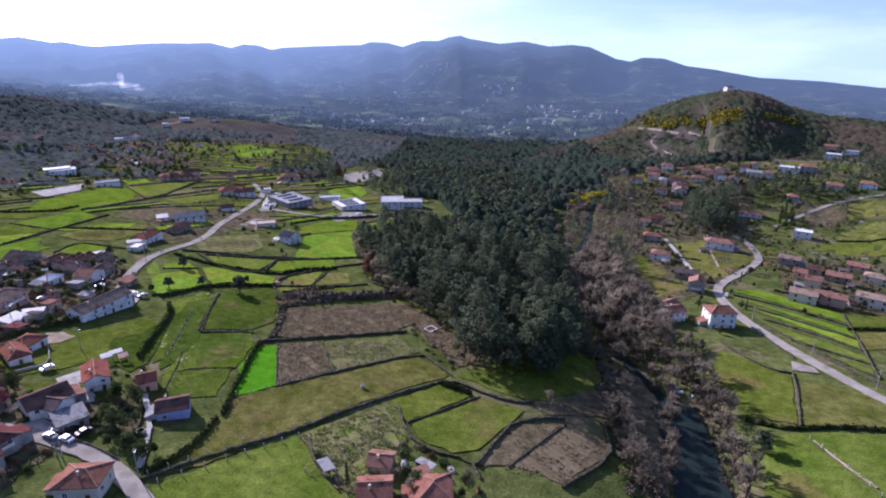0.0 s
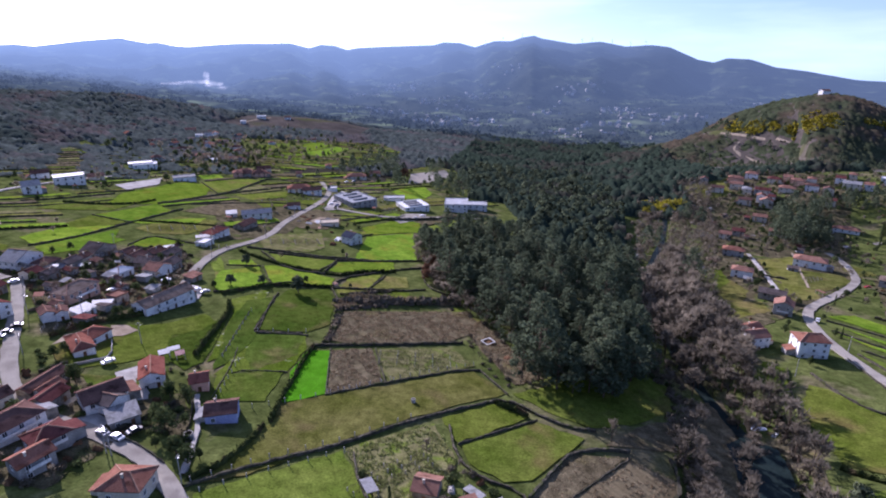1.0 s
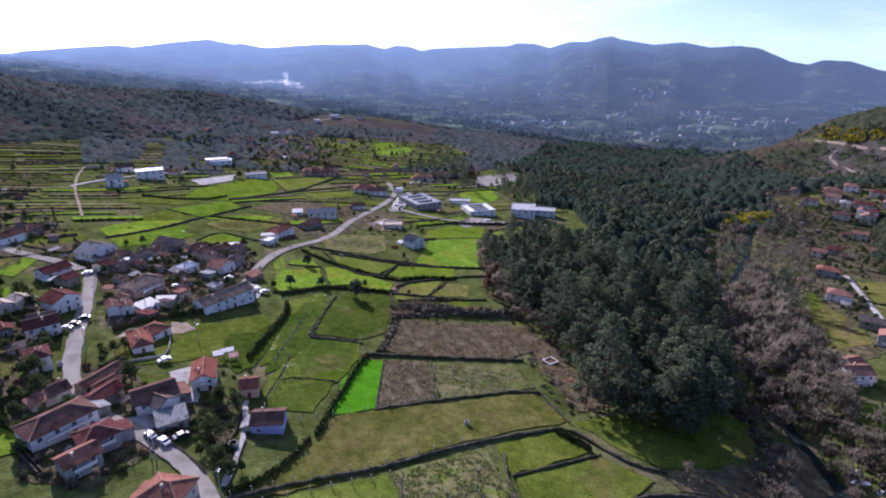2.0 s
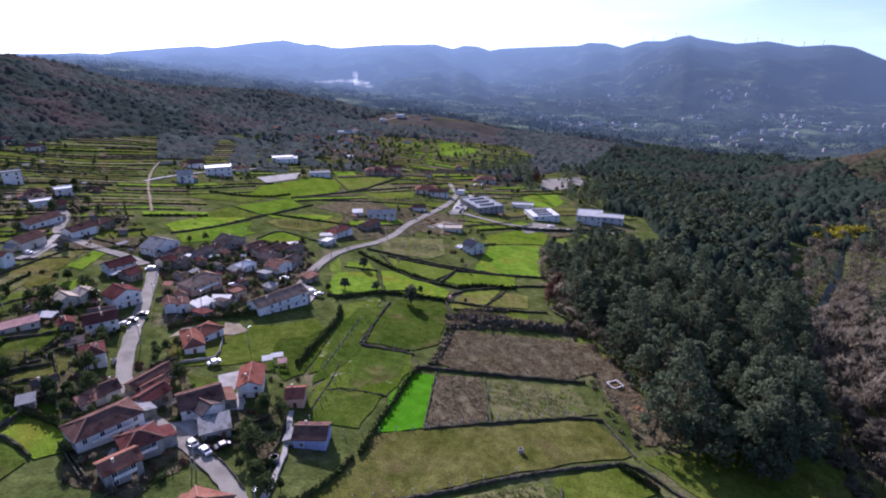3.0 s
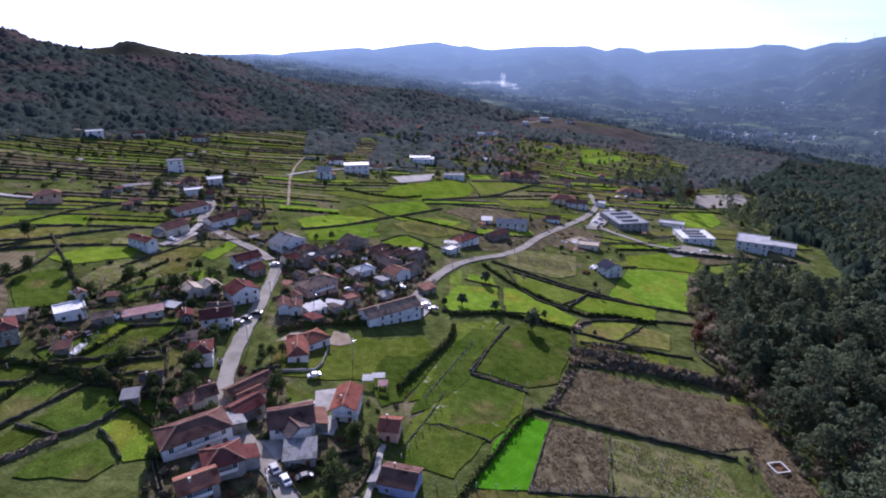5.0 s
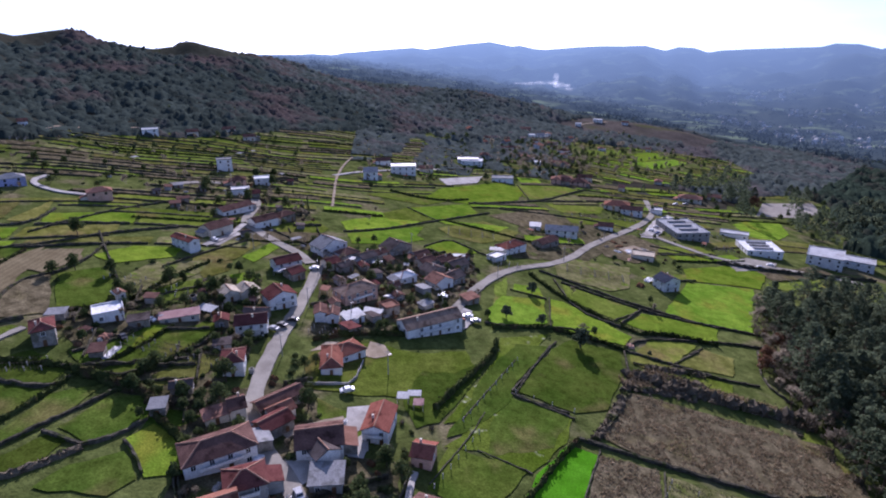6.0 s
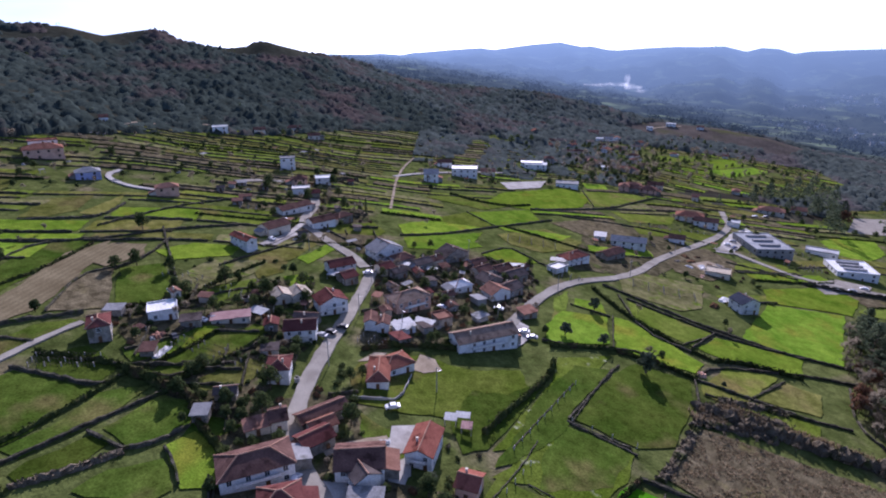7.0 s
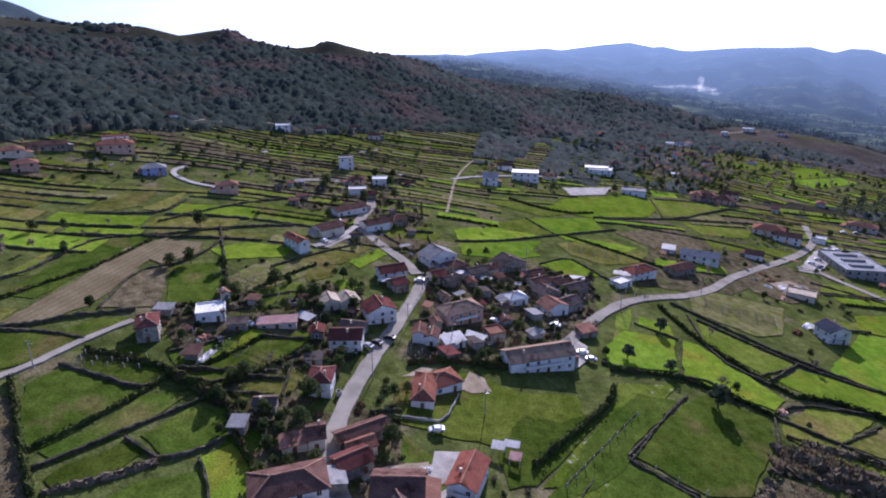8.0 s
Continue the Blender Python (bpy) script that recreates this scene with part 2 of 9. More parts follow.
def ground(x, y):
    """Height of the land."""
    x, y = np.asarray(x, float), np.asarray(y, float)
    z = -1.8 - 0.092 * x - 0.096 * y
    z = -soft(-z, -45.0 + 0 * z, 14.0)
    z = soft(z, -150.0 + 0 * z, 22.0)
    d, _ = along(x, y, RIVER)
    z = z - 7.0 * np.exp(-(d / 26.0) ** 2) * np.exp(-(np.maximum(y - 700, 0) / 200) ** 2)
    z = z + 9.0 / (1 + np.exp(-(x - 130) / 25.0))
    d, top = along(x, y, WEST_BODY)
    d2, crest = along(x, y, HILL_WEST)
    top = top + (crest - top) * np.exp(-((d2 / 95) ** 2))
    rolling = (6 * bumps(x, y, 110) + 1.5 * bumps(y, x, 37)) * np.clip(d / 160, 0, 1) * np.clip((430 - d) / 200, 0, 1)
    rolling = rolling + 8 * bumps(x + 300, y, 62) * np.clip((d - 70) / 110, 0, 1) * np.clip((350 - d) / 110, 0, 1)
    z = soft(z, top - 0.26 * np.sqrt(d * d + 900) + 7 + rolling, 7.0)
    d, top = along(x, y, HILL_BEHIND)
    z = soft(z, top - 0.3 * d + 12 * bumps(x, y, 110) * np.clip(d / 200, 0, 1), 12.0)
    d, top = along(x, y, SPUR)
    z = soft(z, top - 0.16 * np.sqrt(d * d + 400) + 3, 8.0)
    d, top = along(x, y, HILL_EAST)
    z = soft(z, top - 0.46 * np.sqrt(d * d + 2500) + 23 + 6 * bumps(x, y, 60) * np.clip(d / 100, 0, 1), 9.0)
    d, top = along(x, y, SHELF)
    z = soft(z, top - 0.2 * np.sqrt(d * d + 2500) + 10, 8.0)
    r, az = np.hypot(x, y), np.degrees(np.arctan2(-x, y))
    crest = np.interp(az, [p[0] for p in FAR_RIDGE], [p[1] for p in FAR_RIDGE])
    far = crest - 0.17 * np.abs(4150 - r) + (55 * bumps(x, y, 300) + 22 * bumps(y, x, 120)) * np.clip((4150 - r) / 600, 0, 1)
    z = soft(z, np.where(r > 1300, far, far - (1300 - r)), 25.0)
    return z


M.update({
    "white": surface("white_render", (0.58, 0.57, 0.54), (0.74, 0.73, 0.70), 0.3, 3.0, stain=(0.5, 0.48, 0.44), stain_scale=0.25, stain_cut=0.62, bump=0.05, vary=0.06),
    "cream": surface("cream_render", (0.50, 0.44, 0.34), (0.62, 0.56, 0.46), 0.3, 3.0, stain=(0.38, 0.34, 0.27), stain_scale=0.25, stain_cut=0.6, bump=0.05, vary=0.15),
    "pink": surface("pink_render", (0.50, 0.30, 0.21), (0.60, 0.38, 0.28), 0.3, 3.0, stain=(0.4, 0.25, 0.18), stain_scale=0.25, bump=0.05, vary=0.1),
    "blue": surface("lilac_render", (0.3, 0.32, 0.5), (0.38, 0.4, 0.58), 0.3, 3.0, stain=(0.25, 0.26, 0.38), stain_scale=0.25, bump=0.05),
    "grey": surface("bare_cement", (0.26, 0.25, 0.23), (0.36, 0.35, 0.32), 0.3, 3.0, stain=(0.2, 0.19, 0.17), stain_scale=0.25, bump=0.1, vary=0.1),
    "stonewall": surface("granite_wall", (0.17, 0.15, 0.12), (0.30, 0.27, 0.23), 0.8, 4.0, stain=(0.12, 0.11, 0.08), stain_scale=0.3, bump=0.6, vary=0.15),
    "lintel": surface("granite_trim", (0.33, 0.31, 0.28), (0.42, 0.40, 0.36), 0.8, 4.0, bump=0.2),
    "frame": surface("window_paint", (0.6, 0.6, 0.58), (0.75, 0.75, 0.72), 0.8, 4.0, bump=0.0, rough=0.5),
    "glass": surface("dark_pane", (0.02, 0.025, 0.03), (0.04, 0.045, 0.05), 0.5, 2.0, bump=0.0, rough=0.06, spec=0.6),
    "wood": surface("door_wood", (0.10, 0.055, 0.03), (0.16, 0.09, 0.05), 0.9, 6.0, bump=0.2, vary=0.2),
    "metal": surface("galvanised", (0.35, 0.36, 0.37), (0.5, 0.51, 0.52), 0.5, 3.0, rough=0.45, metal=0.6, bump=0.05),
    "bark": surface("bark", (0.07, 0.05, 0.035), (0.15, 0.11, 0.08), 0.8, 5.0, bump=0.8, vary=0.15),
    "pine": surface("pine_needles", (0.060, 0.080, 0.047), (0.120, 0.145, 0.085), 0.12, 2.0, vary=0.3, hue=0.012, islands=True, through=0.42, bump=0.0, rough=0.7),
    "leaf": surface("evergreen_leaves", (0.037, 0.057, 0.021), (0.092, 0.115, 0.045), 0.3, 2.0, vary=0.3, hue=0.02, islands=True, through=0.35, bump=0.0, rough=0.6),
    "olivetree": surface("olive_leaves", (0.06, 0.075, 0.04), (0.12, 0.135, 0.08), 0.3, 2.0, vary=0.25, islands=True, through=0.2, bump=0.0, rough=0.6),
    "twig": surface("bare_twigs", (0.148, 0.127, 0.094), (0.232, 0.200, 0.148), 0.2, 2.0, vary=0.25, islands=True, through=0.52, bump=0.0, rough=0.9),
    "rustleaf": surface("rusty_leaves", (0.10, 0.05, 0.03), (0.16, 0.085, 0.05), 0.2, 2.0, vary=0.25, islands=True, through=0.2, bump=0.0),
    "gorse": surface("gorse_flowers", (0.27, 0.235, 0.02), (0.42, 0.36, 0.04), 0.3, 2.0, vary=0.3, islands=True, through=0.25, bump=0.0),
    # leaves tinted pale blue: distance haze put into the base colour
    "hazepine": surface("haze_tinted_leaves", (0.112, 0.13, 0.146), (0.16, 0.178, 0.192), 0.012, 0.3, vary=0.07, islands=True, through=0.55, bump=0.0),
    "rubber": surface("tyre_rubber", (0.015, 0.015, 0.015), (0.03, 0.03, 0.03), 1.0, 6.0, bump=0.1),
})
def wood_roof(name, pine, bare, share=0.5, size=7.0):
    """Crowns of a mixed winter wood: green and leafless patches, each crown with a tone of its own."""
    mat = surface(name, pine, tuple(c * 1.45 for c in pine), 0.05, 0.5, bump=0.25, rough=0.95)
    n, l = mat.node_tree.nodes, mat.node_tree.links
    bsdf = n["Principled BSDF"]
    green = bsdf.inputs["Base Color"].links[0].from_socket
    geo = n.new("ShaderNodeNewGeometry")
    cells, patch, cut, tone, hsv = n.new("ShaderNodeTexVoronoi"), n.new("ShaderNodeTexNoise"), n.new("ShaderNodeMapRange"), n.new("ShaderNodeMapRange"), n.new("ShaderNodeHueSaturation")
    cells.inputs["Scale"].default_value = 1 / size
    patch.inputs["Scale"].default_value, patch.inputs["Detail"].default_value, patch.inputs["Roughness"].default_value = 0.011, 6.0, 0.65
    for t in (cells, patch):
        l.new(geo.outputs["Position"], t.inputs["Vector"])
    l.new(patch.outputs["Fac"], cut.inputs[0])
    cut.inputs[1].default_value, cut.inputs[2].default_value = share - 0.05, share + 0.06
    split = n.new("ShaderNodeSeparateColor")
    l.new(cells.outputs["Color"], split.inputs[0])
    l.new(split.outputs[0], tone.inputs[0])
    tone.inputs[3].default_value, tone.inputs[4].default_value = 0.78, 1.22
    l.new(mix_rgb(n, l, cut.outputs[0], green, bare), hsv.inputs["Color"])
    l.new(tone.outputs[0], hsv.inputs["Value"])
    l.new(hsv.outputs[0], bsdf.inputs["Base Color"])
    return mat


M["hillroof"] = wood_roof("hill_wood_crowns", (0.031, 0.040, 0.034), (0.068, 0.055, 0.050), 0.55, 7.6)
M["valleyroof"] = wood_roof("valley_wood_crowns", (0.022, 0.032, 0.022), (0.044, 0.039, 0.031), 0.58, 8.0)
# paler than hillroof: a little distance haze put into the crown colours
M["spurroof"] = wood_roof("hazed_spur_crowns", (0.046, 0.056, 0.050), (0.078, 0.069, 0.065), 0.56, 8.5)
M["scrubroof"] = wood_roof("hill_scrub_crowns", (0.034, 0.041, 0.022), (0.066, 0.053, 0.036), 0.52, 7.0)
M["footroof"] = wood_roof("foot_wood_crowns", (0.062, 0.074, 0.056), (0.106, 0.090, 0.080), 0.52, 6.0)
ROOFS = {"brick": ((0.155, 0.062, 0.044), (0.217, 0.09, 0.062)), "orange": ((0.183, 0.082, 0.057), (0.258, 0.122, 0.084)), "red": ((0.181, 0.065, 0.047), (0.236, 0.091, 0.065)), "maroon": ((0.097, 0.037, 0.033), (0.136, 0.055, 0.047)),
         "brown": ((0.083, 0.047, 0.039), (0.131, 0.076, 0.061)), "rust": ((0.189, 0.1, 0.072), (0.267, 0.144, 0.105)), "tawny": ((0.208, 0.148, 0.11), (0.289, 0.212, 0.159)), "pink": ((0.287, 0.174, 0.16), (0.352, 0.225, 0.204)),
         "sand": ((0.342, 0.293, 0.222), (0.425, 0.368, 0.291)), "dark": ((0.078, 0.063, 0.057), (0.123, 0.1, 0.091))}
for key, (a, b) in ROOFS.items():
    M["roof_" + key] = surface(key + "_clay_tiles", a, b, 0.35, 3.0, stain=tuple(c * 0.55 for c in a), stain_scale=0.3, stain_cut=0.56, vary=0.12, bump=0.5, rough=0.8, rows=(1.0, 0.3, 0.10, "X"))
M["ridge"] = surface("ridge_tiles", (0.25, 0.14, 0.095), (0.36, 0.22, 0.155), 0.5, 3.0, vary=0.1, bump=0.2)
M["roof_grey"] = surface("fibre_cement", (0.20, 0.20, 0.20), (0.30, 0.295, 0.29), 0.3, 3.0, stain=(0.14, 0.14, 0.13), stain_scale=0.3, vary=0.1, bump=0.2, rows=(0.8, 0.1, 0.08, "X"))
M["roof_lead"] = surface("grey_membrane", (0.24, 0.25, 0.26), (0.34, 0.345, 0.35), 0.2, 2.0, stain=(0.18, 0.18, 0.18), stain_scale=0.1, bump=0.05)
M["roof_slate"] = surface("dark_slate", (0.035, 0.04, 0.055), (0.06, 0.065, 0.085), 0.4, 3.0, bump=0.3, rough=0.5)
M["roof_tin"] = surface("pale_sheet_metal", (0.27, 0.275, 0.28), (0.37, 0.375, 0.38), 0.3, 2.0, rough=0.65, spec=0.15, stain=(0.22, 0.21, 0.2), bump=0.05, rows=(0.6, 0.0, 0.05, "X"))
M["roof_white"] = surface("white_membrane", (0.56, 0.56, 0.55), (0.68, 0.68, 0.67), 0.2, 2.0, stain=(0.55, 0.55, 0.53), stain_scale=0.12, bump=0.05)
for key, c in (("white", (0.6, 0.6, 0.61)), ("silver", (0.25, 0.26, 0.28)), ("black", (0.02, 0.02, 0.023)), ("blue", (0.03, 0.06, 0.16)), ("red", (0.25, 0.02, 0.02))):
    M["car_" + key] = surface(key + "_car_paint", tuple(v * 0.95 for v in c), c, 1.0, 3.0, rough=0.4, spec=0.3, bump=0.0)


# ---- helpers for meshes ----
def mesh_from(name, verts, faces, mat):
    me = bpy.data.meshes.new(name)
    me.from_pydata([tuple(map(float, v)) for v in verts], [], faces)
    me.materials.append(mat)
    me.update()
    return me


def put(name, me, parent=None, label="", m=None):
    ob = new(name, me)
    if parent:
        ob.parent = parent
    if m is not None:
        ob.matrix_basis = m
    if label:
        ob["label"] = label
    return ob


def box_geo(cx, cy, cz, sx, sy, sz, verts, faces, bevel=0.0):
    """A block about a middle, its four upright edges cut off by bevel."""
    i = len(verts)
    hx, hy, hz = sx / 2, sy / 2, sz / 2
    if bevel:
        ring = [(-hx + bevel, -hy), (hx - bevel, -hy), (hx, -hy + bevel), (hx, hy - bevel), (hx - bevel, hy), (-hx + bevel, hy), (-hx, hy - bevel), (-hx, -hy + bevel)]
    else:
        ring = [(-hx, -hy), (hx, -hy), (hx, hy), (-hx, hy)]
    k = len(ring)
    for z in (-hz, hz):
        verts.extend((cx + x, cy + y, cz + z) for x, y in ring)
    faces.append(tuple(range(i + k - 1, i - 1, -1)))
    faces.append(tuple(range(i + k, i + 2 * k)))
    faces.extend((i + j, i + (j + 1) % k, i + k + (j + 1) % k, i + k + j) for j in range(k))


def gz(x, y):
    return float(ground(x, y))


def steps(line, size, rng=None, jitter=0.0):
    """Points along a line of (x, y), about size apart."""
    pts = []
    for (x0, y0), (x1, y1) in zip(line, line[1:]):
        n = max(1, round(math.hypot(x1 - x0, y1 - y0) / size))
        for i in range(n):
            s = i / n
            j = (rng.uniform(-jitter, jitter), rng.uniform(-jitter, jitter)) if rng and i else (0, 0)
            pts.append((x0 + s * (x1 - x0) + j[0], y0 + s * (y1 - y0) + j[1]))
    pts.append(tuple(line[-1]))
    return pts


def smooth(line, turns=2):
    """Cut the corners of an open line."""
    for _ in range(turns):
        out = [line[0]]
        for a, b in zip(line, line[1:]):
            out += [(a[0] * 0.75 + b[0] * 0.25, a[1] * 0.75 + b[1] * 0.25), (a[0] * 0.25 + b[0] * 0.75, a[1] * 0.25 + b[1] * 0.75)]
        line = out + [line[-1]]
    return line


def inside(x, y, poly):
    x, y = np.asarray(x, float), np.asarray(y, float)
    odd = np.zeros(x.shape, bool)
    for (x0, y0), (x1, y1) in zip(poly, poly[1:] + poly[:1]):
        if y0 != y1:
            odd ^= ((y0 > y) != (y1 > y)) & (x < x0 + (y - y0) / (y1 - y0) * (x1 - x0))
    return odd


def clip(poly, axis, at, keep_low):
    out = []
    for a, b in zip(poly, poly[1:] + poly[:1]):
        ina, inb = (a[axis] <= at) == keep_low, (b[axis] <= at) == keep_low
        if ina:
            out.append(a)
        if ina != inb:
            s = (at - a[axis]) / (b[axis] - a[axis])
            out.append((a[0] + s * (b[0] - a[0]), a[1] + s * (b[1] - a[1])))
    return out


def draped(name, poly, mat, lift, cell=9.0, jitter=0.5, seed=0):
    """A thin sheet that follows the land inside an outline."""
    rng = random.Random(seed)
    poly = steps(poly + poly[:1], 3.5, rng, jitter)[:-1]
    xs, ys = [p[0] for p in poly], [p[1] for p in poly]
    verts, faces, cx = [], [], min(xs)
    while cx < max(xs):
        col = clip(clip(poly, 0, cx, False), 0, cx + cell, True)
        cy = min(ys)
        while cy < max(ys) and len(col) > 2:
            piece = clip(clip(col, 1, cy, False), 1, cy + cell, True)
            if len(piece) > 2:
                faces.append(tuple(range(len(verts), len(verts) + len(piece))))
                verts += piece
            cy += cell
        cx += cell
    z = ground(np.array([v[0] for v in verts]), np.array([v[1] for v in verts])) + lift
    me = mesh_from(name, [(v[0], v[1], h) for v, h in zip(verts, z)], faces, mat)
    bm = bmesh.new()
    bm.from_mesh(me)
    bmesh.ops.remove_doubles(bm, verts=bm.verts, dist=0.02)
    bmesh.ops.recalc_face_normals(bm, faces=bm.faces)
    if sum(f.normal.z for f in bm.faces) < 0:
        bmesh.ops.reverse_faces(bm, faces=bm.faces)
    bm.to_mesh(me)
    bm.free()
    return me


FIELD_LABELS = {"flecked": "green meadow flecked with pale stones and straw", "bright": "bright green winter grass field between low walls", "vivid": "vivid green plot of young cereal", "green": "green meadow with paler patches", "lush": "deep green meadow with rough darker patches",
                "olive": "yellowish green pasture with dry patches", "straw": "straw-coloured vineyard plot with sparse grass", "brown": "brown withered field with dead stalks",
                "tan": "tan ploughed field with furrows"}
FIELDS = []


def field(kind, poly):
    i = len(FIELDS)
    FIELDS.append((kind, poly))
    cx, cy = sum(p[0] for p in poly) / len(poly), sum(p[1] for p in poly) / len(poly)
    if -345 < cx < -170 and 235 < cy < 525 and i % 3:
        kind = {"olive": "green", "green": "bright"}.get(kind, kind)
    low_meadow = -235 < cx < -125 and cy < 124 or -130 < cx < -70 and 138 < cy < 232
    kind = "lush" if kind in ("green", "olive") and low_meadow else kind
    me = draped("field", poly, M[kind], 0.22 + 0.012 * (i % 9), 8.0, 0.6, i)
    me.transform(Matrix.Translation((-cx, -cy, 0)))
    tagged(put("field", me, m=pose(cx, cy, 0)), FIELD_LABELS[kind], "field", "fields of the valley", "structure")


ROADS = []


def road(name, kind, width, line):
    line = smooth(line, 2)
    ROADS.append((line, width))
    pts = steps(line, 4.0)
    i, verts, faces = len(ROADS), [], []
    lift = 0.42 + 0.015 * i
    rng = random.Random(900 + i)
    for k, p in enumerate(pts):
        a, b = pts[max(0, k - 1)], pts[min(len(pts) - 1, k + 1)]
        dx, dy = b[0] - a[0], b[1] - a[1]
        d = math.hypot(dx, dy) or 1
        nx, ny = -dy / d, dx / d
        for s in (-0.5, -0.17, 0.17, 0.5):
            w = s * width + (rng.uniform(-0.25, 0.25) if abs(s) == 0.5 else 0)
            verts.append((p[0] + nx * w, p[1] + ny * w))
    h = np.maximum(ground(np.array([v[0] for v in verts]), np.array([v[1] for v in verts])), -999) + lift
    top = len(verts)
    verts = [(v[0], v[1], z) for v, z in zip(verts, h)]
    for k in range(len(pts) - 1):
        for j in range(3):
            faces.append((4 * k + j + 1, 4 * k + j, 4 * k + 4 + j, 4 * k + 5 + j))
    n = len(verts)
    for k in range(len(pts)):
        for j in (0, 3):
            x, y, z = verts[4 * k + j]
            verts.append((x, y, z - 0.6))
    for k in range(len(pts) - 1):
        faces.append((4 * k, n + 2 * k, n + 2 * k + 2, 4 * k + 4))
        faces.append((4 * k + 3, 4 * k + 7, n + 2 * k + 3, n + 2 * k + 1))
    text = {"asphalt": "pale grey worn asphalt village road", "concrete": "narrow pale concrete lane between fields", "dirt": "pale dirt track"}[kind]
    tagged(put(name, mesh_from(name, verts, faces, M[kind])), text, "road" if name == "road" else "path", kind="structure")


def yard(kind, poly):
    i = len(FIELDS) + len(ROADS)
    text = {"asphalt": "grey asphalt yard", "concrete": "pale concrete forecourt", "dirt": "bare pale dirt yard"}[kind]
    FIELDS.append((kind, poly))
    tagged(put("yard", draped("yard", poly, M[kind], 0.36 + 0.01 * (i % 6), 6.0, 0.4, i)), text, "yard", kind="structure")


WALL_COUNT = [0]


def wall_line(kind, height, thick, line):
    """A dry stone wall, hedge or bramble bank that follows the land."""
    WALL_COUNT[0] += 1
    rng = random.Random(5000 + WALL_COUNT[0])
    soft_wall = kind in ("hedge", "bramble")
    height, thick = (height * 0.8, thick * 0.68) if kind in ("hedge", "stone") else (height * 0.6, thick * 0.8) if kind == "bramble" else (height, thick)
    pts = steps(smooth(line, 1), 1.1 if soft_wall else 1.6, rng, 0.25 if soft_wall else 0.12)
    xs, ys = np.array([p[0] for p in pts]), np.array([p[1] for p in pts])
    zs = ground(xs, ys)
    verts, faces = [], []
    prof = [(-0.5, -0.6), (-0.55, 0.35), (-0.42, 0.8), (-0.1, 1.0), (0.15, 0.98), (0.45, 0.75), (0.55, 0.3), (0.5, -0.6)] if soft_wall else \
        [(-0.5, -0.6), (-0.45, 0.5), (-0.4, 0.95), (0.4, 1.0), (0.46, 0.45), (0.5, -0.6)]
    k = len(prof)
    for i, p in enumerate(pts):
        a, b = pts[max(0, i - 1)], pts[min(len(pts) - 1, i + 1)]
        dx, dy = b[0] - a[0], b[1] - a[1]
        d = math.hypot(dx, dy) or 1
        nx, ny = -dy / d, dx / d
        hh, tt = height * rng.uniform(0.72, 1.28), thick * rng.uniform(0.8, 1.25)
        if soft_wall:
            hh *= rng.choice((0.75, 0.9, 1.0, 1.1, 1.2))
        for s, h in prof:
            j = (0.22 if soft_wall else 0.08) * thick
            w = s * tt + rng.uniform(-j, j)
            verts.append((p[0] + nx * w, p[1] + ny * w, zs[i] + h * (hh if h > 0 else 1) + (rng.uniform(-j, j) if h > 0.3 else 0)))
    for i in range(len(pts) - 1):
        for j in range(k - 1):
            faces.append((i * k + j, i * k + j + 1, (i + 1) * k + j + 1, (i + 1) * k + j))
    faces += [tuple(range(k)), tuple(range((len(pts) - 1) * k, len(pts) * k))[::-1]]
    if soft_wall:
        # sprays of leaves that break the outline
        for i in range(len(pts) - 1):
            for _ in range(int(5 * max(thick, height))):
                s, a = rng.random(), rng.uniform(0, 6.28)
                x = pts[i][0] + s * (pts[i + 1][0] - pts[i][0]) + rng.uniform(-0.6, 0.6) * thick
                y = pts[i][1] + s * (pts[i + 1][1] - pts[i][1]) + rng.uniform(-0.6, 0.6) * thick
                z = zs[i] + rng.uniform(0.2, 1.2) * height
                r = rng.uniform(0.2, 0.5)
                n = len(verts)
                verts += [(x + r * math.cos(a), y + r * math.sin(a), z), (x - r * math.cos(a), y - r * math.sin(a), z + rng.uniform(-0.3, 0.3)), (x + rng.uniform(-r, r), y + rng.uniform(-r, r), z + r * 1.3)]
                faces.append((n, n + 1, n + 2))
    name, cat, text = {"stone": ("stone_wall", "wall", "low dry stone field wall, dark and mossy"), "hedge": ("hedge", "hedge", "dark overgrown hedge along a field edge"),
                       "bramble": ("bramble_bank", "hedge", "thick bank of brown dry brambles"), "concrete": ("garden_wall", "wall", "low white concrete garden wall")}[kind]
    tagged(put(name, mesh_from(name, verts, faces, M[kind])), text, cat, "walls and hedges of the fields")


# ---- houses ----
HOUSES = []
WINDOW_MESH, HOUSE_LABELS = {}, {"white": "white rendered", "cream": "cream rendered", "pink": "pinkish rendered", "blue": "lilac blue rendered", "grey": "bare cement", "stone": "granite stone"}


